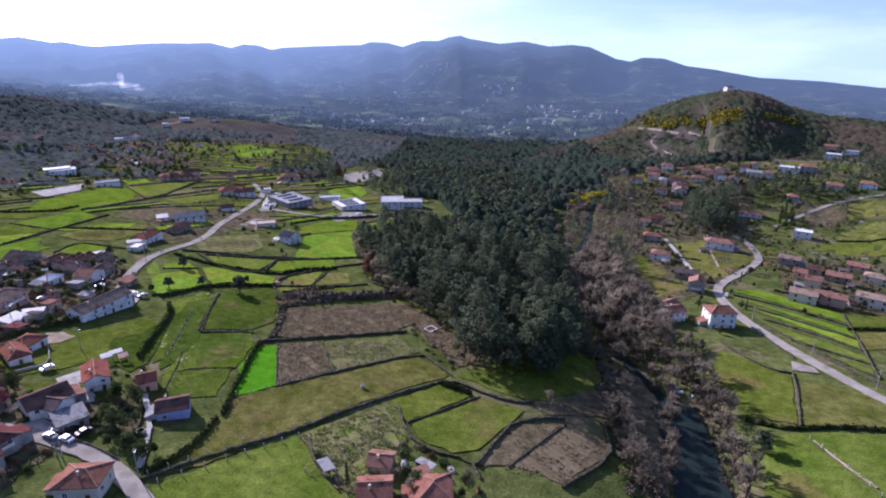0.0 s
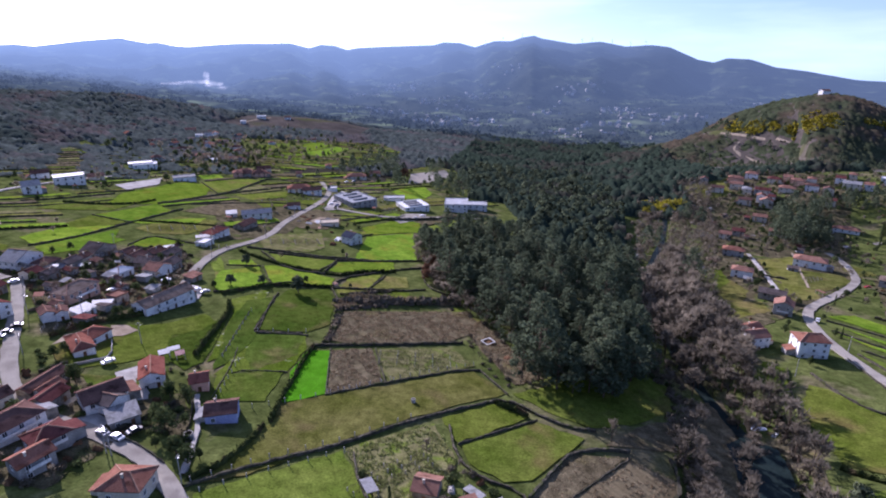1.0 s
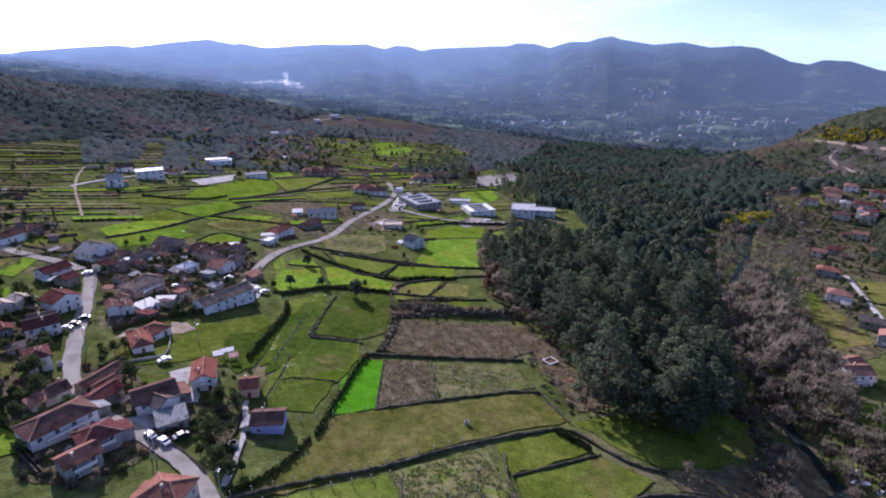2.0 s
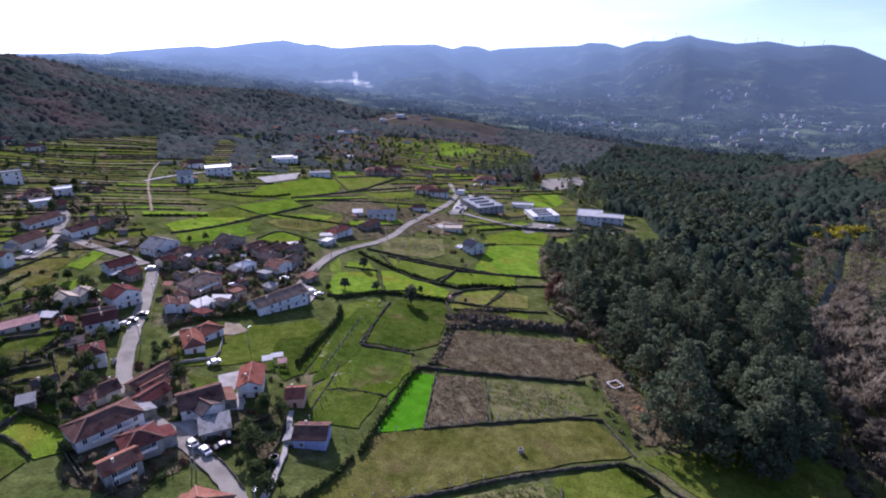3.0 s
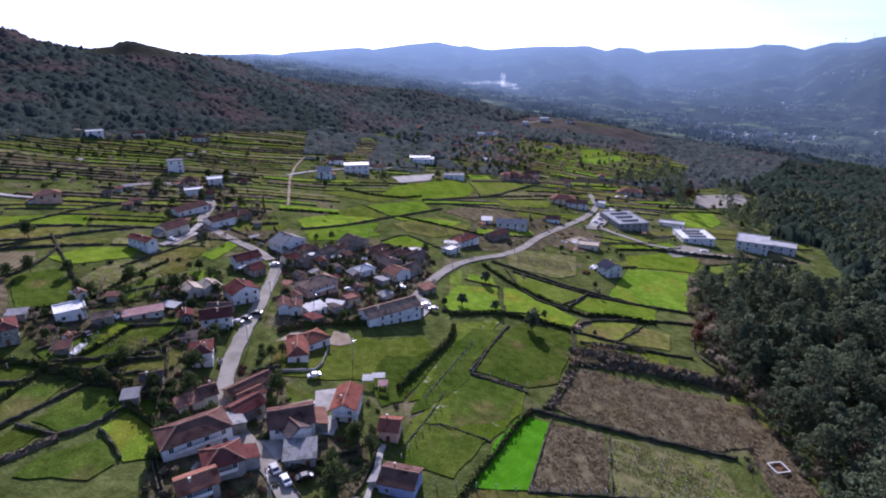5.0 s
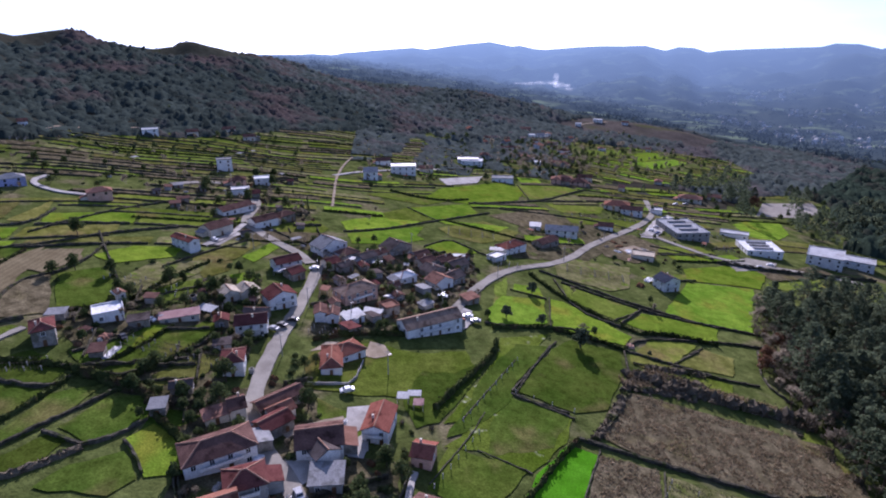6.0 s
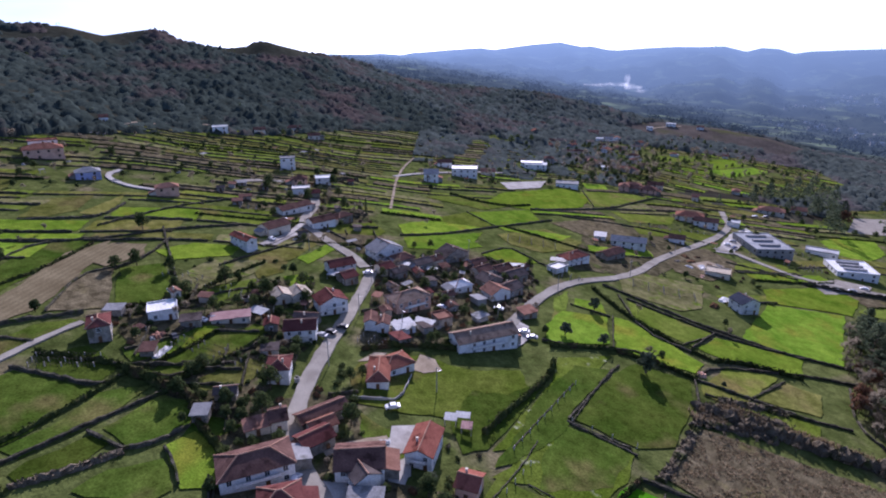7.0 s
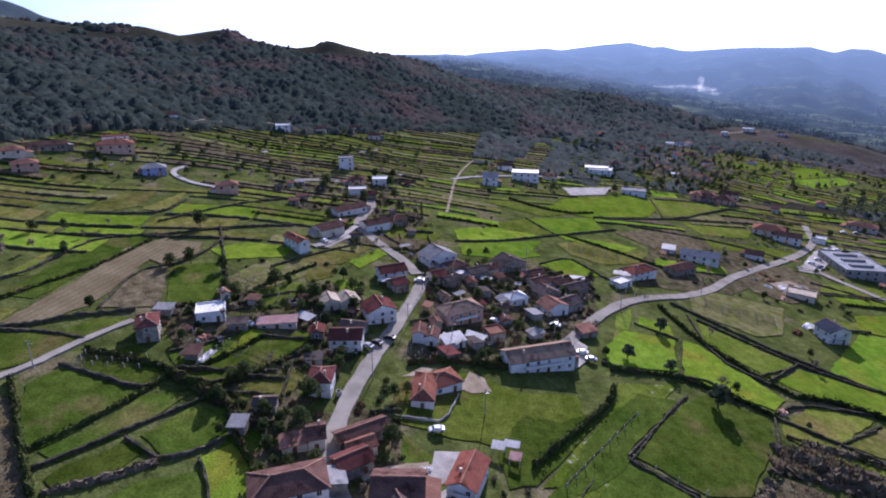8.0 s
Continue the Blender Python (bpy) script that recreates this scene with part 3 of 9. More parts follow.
def window_meshes():
    v, f = [], []
    for x, z, sx, sz in ((0, 0.68, 1.25, 0.12), (0, -0.68, 1.45, 0.12), (-0.56, 0, 0.12, 1.26), (0.56, 0, 0.12, 1.26), (0, 0, 0.06, 1.24)):
        box_geo(x, 0, z, sx, 0.14, sz, v, f)
    WINDOW_MESH["frame"] = mesh_from("window", v, f, M["frame"])
    v, f = [], []
    box_geo(0, 0.02, 0, 1.0, 0.06, 1.24, v, f)
    WINDOW_MESH["pane"] = mesh_from("pane", v, f, M["glass"])
    v, f = [], []
    box_geo(0, 0, 0, 1.2, 0.12, 1.4, v, f, 0.03)
    WINDOW_MESH["far"] = mesh_from("window", v, f, M["glass"])
    v, f = [], []
    box_geo(0, 0, 0, 1.0, 0.12, 2.1, v, f)
    WINDOW_MESH["door"] = mesh_from("door", v, f, M["wood"])
    v, f = [], []
    box_geo(0, 0, 0, 0.5, 0.42, 1.1, v, f, 0.03)
    box_geo(0, 0, 0.62, 0.62, 0.54, 0.1, v, f, 0.03)
    WINDOW_MESH["chimney"] = mesh_from("chimney", v, f, M["cream"])


def roof_geo(kind, w, d, e, over, verts, faces):
    """A tiled roof with thickness over a w by d plan at height e. Gives the height of its ridge."""
    W, D, t = w / 2 + over, d / 2 + over, 0.22
    slope = 0.44
    drop = over * slope
    if kind == "gable" or kind == "front":
        turn = kind == "front"
        A, B = (D, W) if turn else (W, D)
        r = B * slope
        top = [(-A, -B, -drop), (A, -B, -drop), (A, 0, r - drop), (-A, 0, r - drop), (-A, B, -drop), (A, B, -drop)]
        tf = [(0, 1, 2, 3), (3, 2, 5, 4)]
        rim = [0, 1, 2, 5, 4, 3]
    elif kind == "hip":
        turn = d > w
        A, B = (D, W) if turn else (W, D)
        r = B * slope
        q = max(A - B, 0.3)
        top = [(-A, -B, -drop), (A, -B, -drop), (A, B, -drop), (-A, B, -drop), (-q, 0, r - drop), (q, 0, r - drop)]
        tf = [(0, 1, 5, 4), (1, 2, 5), (2, 3, 4, 5), (3, 0, 4)]
        rim = [0, 1, 2, 3]
    else:
        turn = False
        lean = 0.14 if kind == "shed" else 0.0
        if kind != "shed":
            W, D = w / 2 + 0.1, d / 2 + 0.1
        top = [(-W, -D, 0.0), (W, -D, 0.0), (W, D, 2 * D * lean), (-W, D, 2 * D * lean)]
        tf, rim, r = [(0, 1, 2, 3)], [0, 1, 2, 3], 2 * D * lean
    i, n = len(verts), len(top)
    for z0 in (t, 0.0):
        for x, y, z in top:
            verts.append(((-y, x) if turn else (x, y)) + (e + z + z0,))
    faces += [tuple(i + k for k in fc) for fc in tf] + [tuple(i + n + k for k in fc[::-1]) for fc in tf]
    for a, b in zip(rim, rim[1:] + rim[:1]):
        faces.append((i + a, i + n + a, i + n + b, i + b))
    if kind in ("flat", "school"):
        for cx, cy, sx, sy in ((0, -D, 2 * W, 0.25), (0, D, 2 * W, 0.25), (-W, 0, 0.25, 2 * D), (W, 0, 0.25, 2 * D)):
            box_geo(cx, cy, e + 0.42, sx, sy, 0.5, verts, faces)
    caps = []
    if kind in ("gable", "front", "hip"):
        z = e + r - drop + t
        q = A if kind != "hip" else q
        caps = [((-q, 0, z), (q, 0, z))]
        if kind == "hip":
            caps += [((sx * q, 0, z), (sx * A, sy * B, e - drop + t)) for sx in (-1, 1) for sy in (-1, 1)]
        if turn:
            caps = [tuple((-p[1], p[0], p[2]) for p in c) for c in caps]
    return r, caps


def cap_mesh(caps):
    """Half-round tiles along ridges and hips."""
    v, f = [], []
    for p, q in caps:
        p, q = Vector(p), Vector(q)
        way = (q - p).normalized()
        side = way.cross(Vector((0, 0, 1))).normalized() * 0.2
        up = side.cross(way).normalized() * 0.16
        if up.z < 0:
            up = -up
        i = len(v)
        for c in (p, q):
            v += [tuple(c - side - up * 0.4), tuple(c - side * 0.7 + up * 0.7), tuple(c + up), tuple(c + side * 0.7 + up * 0.7), tuple(c + side - up * 0.4)]
        f += [(i + k, i + k + 1, i + k + 6, i + k + 5) for k in range(4)] + [tuple(range(i, i + 5))[::-1], tuple(range(i + 5, i + 10)), (i, i + 5, i + 9, i + 4)]
    return mesh_from("ridge_cap", v, f, M["ridge"])


def house(x, y, rot, w, d, e, kind, wall, roofmat):
    i = len(HOUSES)
    rng = random.Random(300 + i)
    if wall == "white" and x > 100 and 280 < y < 900 and kind != "flat":
        wall = rng.choice(("white", "cream", "cream", "grey"))
    near = math.hypot(x + 30, y - 84) < 290 or math.hypot(x, y) < 330
    rot_m = Matrix.Rotation(radians(rot), 3, "Z")
    corners = [rot_m @ Vector((sx * w / 2, sy * d / 2, 0)) for sx in (-1, 1) for sy in (-1, 1)]
    zs = [gz(x + c.x, y + c.y) for c in corners]
    base = (min(zs) + sum(zs) / 4) / 2
    e = e * 0.88 if e >= 4 and x < 0 and kind in ("gable", "front", "hip") else e
    HOUSES.append((x, y, max(w, d) / 2))
    roof_word = {"tin": "pale metal roof", "white": "flat white roof", "grey": "grey roof", "lead": "flat grey roof", "slate": "dark slate roof", "brick": "brick red tiled roof", "dark": "dark tiled roof",
                 "sand": "sandy tiled roof", "pink": "faded pink roof"}.get(roofmat, roofmat + " tiled roof")
    word = {"school": "school building", "shed": "low shed"}.get(kind, "house" if max(w, d) < 20 else "long building")
    thing = tagged(new({"shed": "shed", "school": "school_building"}.get(kind, "house")), f"{HOUSE_LABELS[wall]} {word} with {roof_word}", "shed" if kind == "shed" else "building" if kind == "school" else "house", "houses of the valley")
    thing.matrix_basis = pose(x, y, base, 0, 0, rot)
    floors = max(1, round(e / 2.9))
    wm = M["stonewall"] if wall == "stone" else M[wall]
    # body, with gables carried up to the roof
    v, f = [], []
    hw, hd, low = w / 2, d / 2, -2.5
    slope = 0.44
    if kind in ("gable", "front"):
        if kind == "gable":
            g = hd * slope
            v = [(-hw, -hd, low), (hw, -hd, low), (hw, hd, low), (-hw, hd, low), (-hw, -hd, e), (hw, -hd, e), (hw, hd, e), (-hw, hd, e), (-hw, 0, e + g), (hw, 0, e + g)]
            f = [(0, 1, 5, 4), (1, 2, 6, 9, 5), (2, 3, 7, 6), (3, 0, 4, 8, 7), (4, 5, 9, 8), (6, 7, 8, 9), (3, 2, 1, 0)]
        else:
            g = hw * slope
            v = [(-hw, -hd, low), (hw, -hd, low), (hw, hd, low), (-hw, hd, low), (-hw, -hd, e), (hw, -hd, e), (hw, hd, e), (-hw, hd, e), (0, -hd, e + g), (0, hd, e + g)]
            f = [(0, 1, 5, 8, 4), (1, 2, 6, 5), (2, 3, 7, 9, 6), (3, 0, 4, 7), (4, 8, 9, 7), (5, 6, 9, 8), (3, 2, 1, 0)]
    else:
        box_geo(0, 0, (e + low) / 2, w, d, e - low, v, f)
        if kind == "shed":
            v = [(a, b, c + (0.14 * d if b > 0 and c > 0 else 0)) for a, b, c in v]
    put("wall", mesh_from("wall", v, f, wm), thing)
    v, f = [], []
    r, caps = roof_geo(kind, w, d, e, 0.0 if kind in ("flat", "school") else 0.45, v, f)
    roof = put("roof", mesh_from("roof", v, f, M["roof_" + roofmat]), thing, roof_word)
    if caps and near:
        put("ridge_cap", cap_mesh(caps), roof)
    if near and floors > 1 and wall != "stone" and kind in ("gable", "front", "hip") and w > 6:
        v, f = [], []
        box_geo(0, -d / 2 - 0.6, 2.75, w * 0.6, 1.2, 0.16, v, f)
        balcony = put("balcony", mesh_from("balcony", v, f, M["concrete"]), thing)
        v, f = [], []
        box_geo(0, -d / 2 - 1.15, 3.25, w * 0.6, 0.1, 0.86, v, f)
        put("parapet", mesh_from("parapet", v, f, M["white"]), balcony)
    if kind == "school":
        for k in range(3):
            v, f = [], []
            box_geo(0, 0, 0, w * 0.55, 2.2, 1.1, v, f, 0.1)
            put("skylight", mesh_from("skylight", v, f, M["roof_grey"]), roof, "raised roof light", pose(0, (k - 1) * d * 0.27, e + 0.75))
    # a lower lean-to against one end, as most of these houses have grown one
    if kind in ("gable", "hip") and w > 7.5 and rng.random() < 0.6:
        side, aw, ad, ah = rng.choice((-1, 1)), rng.uniform(2.6, 4.2), d * rng.uniform(0.45, 0.8), rng.uniform(2.2, 2.8)
        ax, ay = side * (w / 2 + aw / 2), rng.uniform(-0.1, 0.1) * d
        v = [(ax - aw / 2, ay - ad / 2, -2.5), (ax + aw / 2, ay - ad / 2, -2.5), (ax + aw / 2, ay + ad / 2, -2.5), (ax - aw / 2, ay + ad / 2, -2.5)]
        v += [(px, py, ah + (0.9 if (px - ax) * side < 0 else 0.0)) for px, py, _ in v]
        annex = put("annex", mesh_from("annex", v, [(3, 2, 1, 0), (4, 5, 6, 7), (0, 1, 5, 4), (1, 2, 6, 5), (2, 3, 7, 6), (3, 0, 4, 7)], M[rng.choice(("grey", "cream", "stonewall"))]), thing, "low lean-to annex")
        v = [(px + (0.3 * side if (px - ax) * side > 0 else 0), py + (0.3 if py > ay else -0.3), pz + 0.03 - (0.08 if (px - ax) * side > 0 else 0)) for px, py, pz in v[4:]]
        v += [(px, py, pz + 0.16) for px, py, pz in v]
        put("annex_roof", mesh_from("annex_roof", v, [(3, 2, 1, 0), (4, 5, 6, 7), (0, 1, 5, 4), (1, 2, 6, 5), (2, 3, 7, 6), (3, 0, 4, 7)], M["roof_" + rng.choice((roofmat if roofmat in ROOFS else "rust", "rust", "grey"))]), annex)
    # windows and doors
    door_done = False
    for side, (length, other) in enumerate(((w, d), (d, w), (w, d), (d, w))):
        n = max(1, int(length / (3.2 if near else 4.5)))
        if kind == "shed" and side:
            continue
        for fl in range(floors):
            for k in range(n):
                if rng.random() < (0.12 if fl else 0.25) + (0.45 if not near and side > 1 else 0):
                    continue
                u = (k + 0.5) / n * length - length / 2
                zc = (fl + 0.5) * e / floors + 0.08
                m = pose(0, 0, 0, 0, 0, 90 * side) @ pose(u, -other / 2 - 0.02, zc)
                if fl == 0 and not door_done and k == n // 2 and side == 0:
                    put("door", WINDOW_MESH["door"], thing, "", pose(0, 0, 0, 0, 0, 90 * side) @ pose(u, -other / 2 - 0.02, 1.0))
                    door_done = True
                    continue
                if near:
                    win = put("window", WINDOW_MESH["frame"], thing, "", m)
                    put("pane", WINDOW_MESH["pane"], win)
                else:
                    put("window", WINDOW_MESH["far"], thing, "", m)
    if kind in ("gable", "front", "hip") and near and rng.random() < 0.6:
        u, q = rng.uniform(-0.3, 0.3) * w, rng.choice((-1, 1)) * 0.18 * d
        put("chimney", WINDOW_MESH["chimney"], thing, "", pose(u, q, e + r * 0.75 + 0.3))
    return thing


window_meshes()


HAMLET = [(-336, 500), (-452, 640), (-470, 760), (-438, 834), (-368, 915), (-265, 1000), (-205, 900), (-195, 789), (-204, 671), (-260, 607), (-250, 511), (-300, 470)]
# ---- the land, one sheet to beyond the far ridge ----
SCHOOL_LAND = [(-152, 560), (-162, 690), (-140, 775), (-104, 775), (-90, 720), (-82, 640), (-62, 600), (-62, 545)]


def build_land():
    az = np.radians(np.concatenate([np.arange(-62, 112, 0.55), np.arange(112, 298, 6.0)]))
    rad = np.concatenate([np.arange(0, 90, 15), np.arange(90, 560, 5.0), 560 * 1.0165 ** np.arange(0, 54)])
    A, Rr = np.meshgrid(az, rad)
    X, Y = -np.sin(A) * Rr, np.cos(A) * Rr
    Z = ground(X, Y)
    n = len(az)
    verts = np.stack([X.ravel(), Y.ravel(), Z.ravel()], 1)
    i, j = np.meshgrid(np.arange(len(rad) - 1), np.arange(n), indexing="ij")
    a, b = i * n + j, i * n + (j + 1) % n
    faces = np.stack([a, a + n, b + n, b], -1).reshape(-1, 4)[:, ::-1]
    me = bpy.data.meshes.new("ground")
    me.from_pydata(verts.tolist(), [], faces.tolist())
    me.materials.append(M["land"])
    me.materials.append(M["forestfloor"])
    me.materials.append(M["heath"])
    mid = verts[faces].mean(1)
    r = np.hypot(mid[:, 0], mid[:, 1])
    dw, _ = along(mid[:, 0], mid[:, 1], HILL_WEST)
    de, _ = along(mid[:, 0], mid[:, 1], HILL_EAST)
    kind = np.zeros(len(faces), int)
    kind[(mid[:, 2] > 37 - 0.084 * np.maximum(mid[:, 1] - 100, 0)) & (mid[:, 0] < -380) & (dw < 460)] = 1
    kind[(mid[:, 1] > 560) & (mid[:, 0] < 160)] = 1
    kind[(de < 300) & (mid[:, 1] > 640)] = 2
    ds, _ = along(mid[:, 0], mid[:, 1], SPUR)
    kind[(ds < 190) & (mid[:, 0] > -560) & (mid[:, 0] < -310)] = 2
    kind[inside(mid[:, 0], mid[:, 1], HAMLET) | inside(mid[:, 0], mid[:, 1], SCHOOL_LAND)] = 0
    kind[(r > 900) & (de > 300) & (ds > 190) & (kind == 0) & ~inside(mid[:, 0], mid[:, 1], HAMLET)] = 1
    me.polygons.foreach_set("material_index", kind.astype(np.int32))
    me.polygons.foreach_set("use_smooth", np.ones(len(faces), bool))
    me.update()
    tagged(put("ground", me), "rough grass valley land rising to wooded hills", "ground", kind="structure")


M["heath"] = surface("dry_heath", (0.062, 0.054, 0.046), (0.098, 0.084, 0.070), 0.03, 0.3, stain=(0.07, 0.075, 0.03), stain_scale=0.012, stain_cut=0.52, bump=0.8)
M["forestfloor"] = surface("forest_floor", (0.034, 0.036, 0.026), (0.062, 0.062, 0.046), 0.012, 0.15, stain=(0.026, 0.022, 0.016), stain_scale=0.006, stain_cut=0.52, bump=0.8)
build_land()


# far valley side, well over a kilometre off, paled by a painted haze glow
def build_backdrop():
    az = np.radians(np.concatenate([np.arange(-62, 112, 0.25), np.arange(112, 298, 6.0)]))
    rad = np.concatenate([np.arange(1300, 2200, 25.0), np.arange(2200, 4560, 40.0)])
    A, Rr = np.meshgrid(az, rad)
    X, Y = -np.sin(A) * Rr, np.cos(A) * Rr
    Z = ground(X, Y) + 9 * bumps(X, Y, 70) * np.clip((4050 - Rr) / 300, 0, 1) + 5 * bumps(X + 900, Y, 31) * np.clip((4150 - Rr) / 300, 0.15, 1)
    Z[0] -= 25
    n = len(az)
    i, j = np.meshgrid(np.arange(len(rad) - 1), np.arange(n), indexing="ij")
    a, b = i * n + j, i * n + (j + 1) % n
    faces = np.stack([a, a + n, b + n, b], -1).reshape(-1, 4)[:, ::-1]
    me = bpy.data.meshes.new("backdrop")
    me.from_pydata(np.stack([X.ravel(), Y.ravel(), Z.ravel()], 1).tolist(), [], faces.tolist())
    me.materials.append(M["hazeridge"])
    me.polygons.foreach_set("use_smooth", np.ones(len(faces), bool))
    me.update()
    tagged(put("backdrop", me), "hazy blue mountain ridge beyond the valley", "mountain", kind="structure")


def haze_glow_material(plain=None):
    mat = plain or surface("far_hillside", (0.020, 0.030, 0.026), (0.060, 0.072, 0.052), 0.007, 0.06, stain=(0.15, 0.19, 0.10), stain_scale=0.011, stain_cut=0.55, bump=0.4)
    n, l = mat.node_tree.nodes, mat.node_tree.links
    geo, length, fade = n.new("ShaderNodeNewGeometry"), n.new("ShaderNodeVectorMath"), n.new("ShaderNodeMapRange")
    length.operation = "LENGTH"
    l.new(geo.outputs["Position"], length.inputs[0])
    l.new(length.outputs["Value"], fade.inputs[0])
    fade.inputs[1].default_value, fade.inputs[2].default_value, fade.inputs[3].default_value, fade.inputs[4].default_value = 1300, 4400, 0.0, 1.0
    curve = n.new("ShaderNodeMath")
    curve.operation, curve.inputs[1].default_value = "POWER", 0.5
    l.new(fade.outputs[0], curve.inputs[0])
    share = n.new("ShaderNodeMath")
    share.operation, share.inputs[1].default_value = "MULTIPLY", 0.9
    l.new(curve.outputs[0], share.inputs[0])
    # haze put in as blue emission, mixed in more with distance
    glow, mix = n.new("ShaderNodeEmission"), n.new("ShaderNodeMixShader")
    # the glow is stronger on the sun's side, imitating sunlit haze
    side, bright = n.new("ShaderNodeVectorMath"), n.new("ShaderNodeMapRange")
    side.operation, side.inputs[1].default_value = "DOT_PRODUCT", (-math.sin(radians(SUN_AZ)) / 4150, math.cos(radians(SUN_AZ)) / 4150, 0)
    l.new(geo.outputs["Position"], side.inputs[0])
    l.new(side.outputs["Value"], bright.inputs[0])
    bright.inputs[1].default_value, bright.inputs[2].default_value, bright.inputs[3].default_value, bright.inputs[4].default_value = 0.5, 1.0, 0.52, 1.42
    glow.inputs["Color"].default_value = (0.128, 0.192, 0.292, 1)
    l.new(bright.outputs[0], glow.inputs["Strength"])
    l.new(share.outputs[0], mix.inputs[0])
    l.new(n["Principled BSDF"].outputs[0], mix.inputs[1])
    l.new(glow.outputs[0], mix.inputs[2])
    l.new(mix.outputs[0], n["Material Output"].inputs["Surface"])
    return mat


M["hazeridge"] = haze_glow_material()
# distant woods and houses get the same haze emission
M["hazewood"] = haze_glow_material(surface("distant_wood", (0.030, 0.040, 0.028), (0.070, 0.080, 0.050), 0.01, 0.2, vary=0.3, islands=True, through=0.3, bump=0.0))
M["hazehouse"] = haze_glow_material(surface("distant_house", (0.30, 0.28, 0.26), (0.48, 0.46, 0.43), 0.01, 0.2, vary=0.4, islands=True, bump=0.0))
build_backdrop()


# river
def build_river():
    pts = steps(smooth([(p[0], p[1]) for p in RIVER[:11]], 2), 5.0)
    verts, faces = [], []
    for k, p in enumerate(pts):
        a, b = pts[max(0, k - 1)], pts[min(len(pts) - 1, k + 1)]
        dx, dy = b[0] - a[0], b[1] - a[1]
        d = math.hypot(dx, dy)
        z = gz(*p) + (1.6 if p[1] < 186 else 0.5)
        half = 8.0 if p[1] < 184 else 2.2
        for s in (-half, half):
            verts.append((p[0] - dy / d * s, p[1] + dx / d * s, z))
    faces = [(2 * k, 2 * k + 1, 2 * k + 3, 2 * k + 2) for k in range(len(pts) - 1)]
    tagged(put("river", mesh_from("river", verts, faces, M["water"])), "dark still river between tree-lined banks", "water", kind="structure")


build_river()


# ---- fields ----
field("bright", [(-132.5, 536.8), (-127.6, 578.4), (-110.9, 594.1), (-95.9, 557.4), (-97.6, 512.5), (-115.4, 512.4)])
field("olive", [(-30.6, 243.3), (-26.7, 251.5), (-17.4, 241.2), (-18.3, 233.1), (-25.8, 226.1)])
field("brown", [(66.0, 205.1), (78.9, 213.1), (77.1, 183.2), (60.3, 129.6), (53.9, 127.3), (57.2, 149.1), (56.2, 166.9)])
field("brown", [(95.6, 192.0), (103.2, 198.4), (95.1, 166.5), (83.8, 131.4), (80.4, 131.8), (89.6, 160.6)])
field("lush", [(-178.3, 106.6), (-185.4, 123.1), (-192.4, 142.1), (-185.9, 147.5), (-180.2, 137.2), (-178.3, 133.6), (-173.3, 110.7)])
field("bright", [(-193.0, 110.7), (-196.4, 119.7), (-198.5, 126.8), (-194.8, 132.2), (-188.5, 121.4), (-182.9, 112.0), (-182.1, 107.5)])
field("olive", [(-169.9, 115.8), (-173.5, 130.2), (-170.0, 135.3), (-163.4, 130.4), (-160.6, 124.0), (-163.9, 114.0)])
field("bright", [(-223.7, 168.3), (-222.7, 178.2), (-214.3, 176.8), (-211.1, 166.4)])
field("green", [(-219.8, 132.7), (-225.6, 144.2), (-226.2, 157.7), (-219.3, 159.3), (-211.2, 137.1)])
field("brown", [(-23.2, 230.4), (-16.4, 241.5), (-2.3, 215.8), (10.4, 194.8), (-0.0, 186.3), (-17.3, 216.1)])
field("green", [(-135.0, 145.4), (-117.0, 149.1), (-110.1, 151.2), (-111.2, 138.9), (-126.4, 140.4)])
field("olive", [(181.0, 431.1), (198.8, 446.3), (175.8, 365.2), (169.2, 337.9), (149.8, 329.1), (159.5, 369.1)])
field("olive", [(103.9, 318.8), (132.6, 324.3), (131.9, 309.0), (109.1, 293.6), (92.9, 302.0)])
field("green", [(107.8, 380.4), (130.2, 390.0), (126.6, 359.4), (108.5, 335.0), (98.8, 345.0)])
field("brown", [(314.1, 513.8), (331.0, 536.9), (356.5, 536.4), (352.8, 515.4), (336.2, 499.9), (316.9, 500.3)])
field("olive", [(221.6, 426.8), (238.7, 437.0), (241.6, 417.2), (218.1, 400.3)])
field("brown", [(116.6, 598.2), (133.4, 624.3), (172.9, 633.6), (166.5, 601.6), (146.0, 595.4)])
field("olive", [(361.2, 648.2), (478.5, 828.5), (512.6, 833.0), (413.0, 662.0), (393.4, 645.2)])
field("olive", [(155.1, 375.7), (160.7, 351.5), (148.9, 344.8)])
field("straw", [(168.6, 676.5), (192.2, 699.4), (177.7, 640.4), (161.7, 625.8)])
field("olive", [(-72.6, 113.3), (-67.8, 139.4), (-70.7, 148.7), (-15.3, 191.6), (-3.0, 178.9), (-30.4, 154.5), (-54.9, 126.9), (-63.9, 115.9), (-74.5, 109.5)])
field("vivid", [(-70.4, 149.6), (-75.4, 171.8), (-76.0, 185.7), (-68.3, 188.4), (-59.3, 159.0)])
field("brown", [(-67.9, 188.9), (-54.8, 196.0), (-44.4, 172.7), (-58.7, 158.9)])
field("straw", [(-52.3, 195.5), (-25.9, 207.9), (-15.1, 195.7), (-42.0, 172.8)])
field("brown", [(-77.0, 226.1), (-23.2, 249.8), (-15.2, 229.1), (-28.8, 212.5), (-56.3, 198.9), (-72.5, 196.4)])
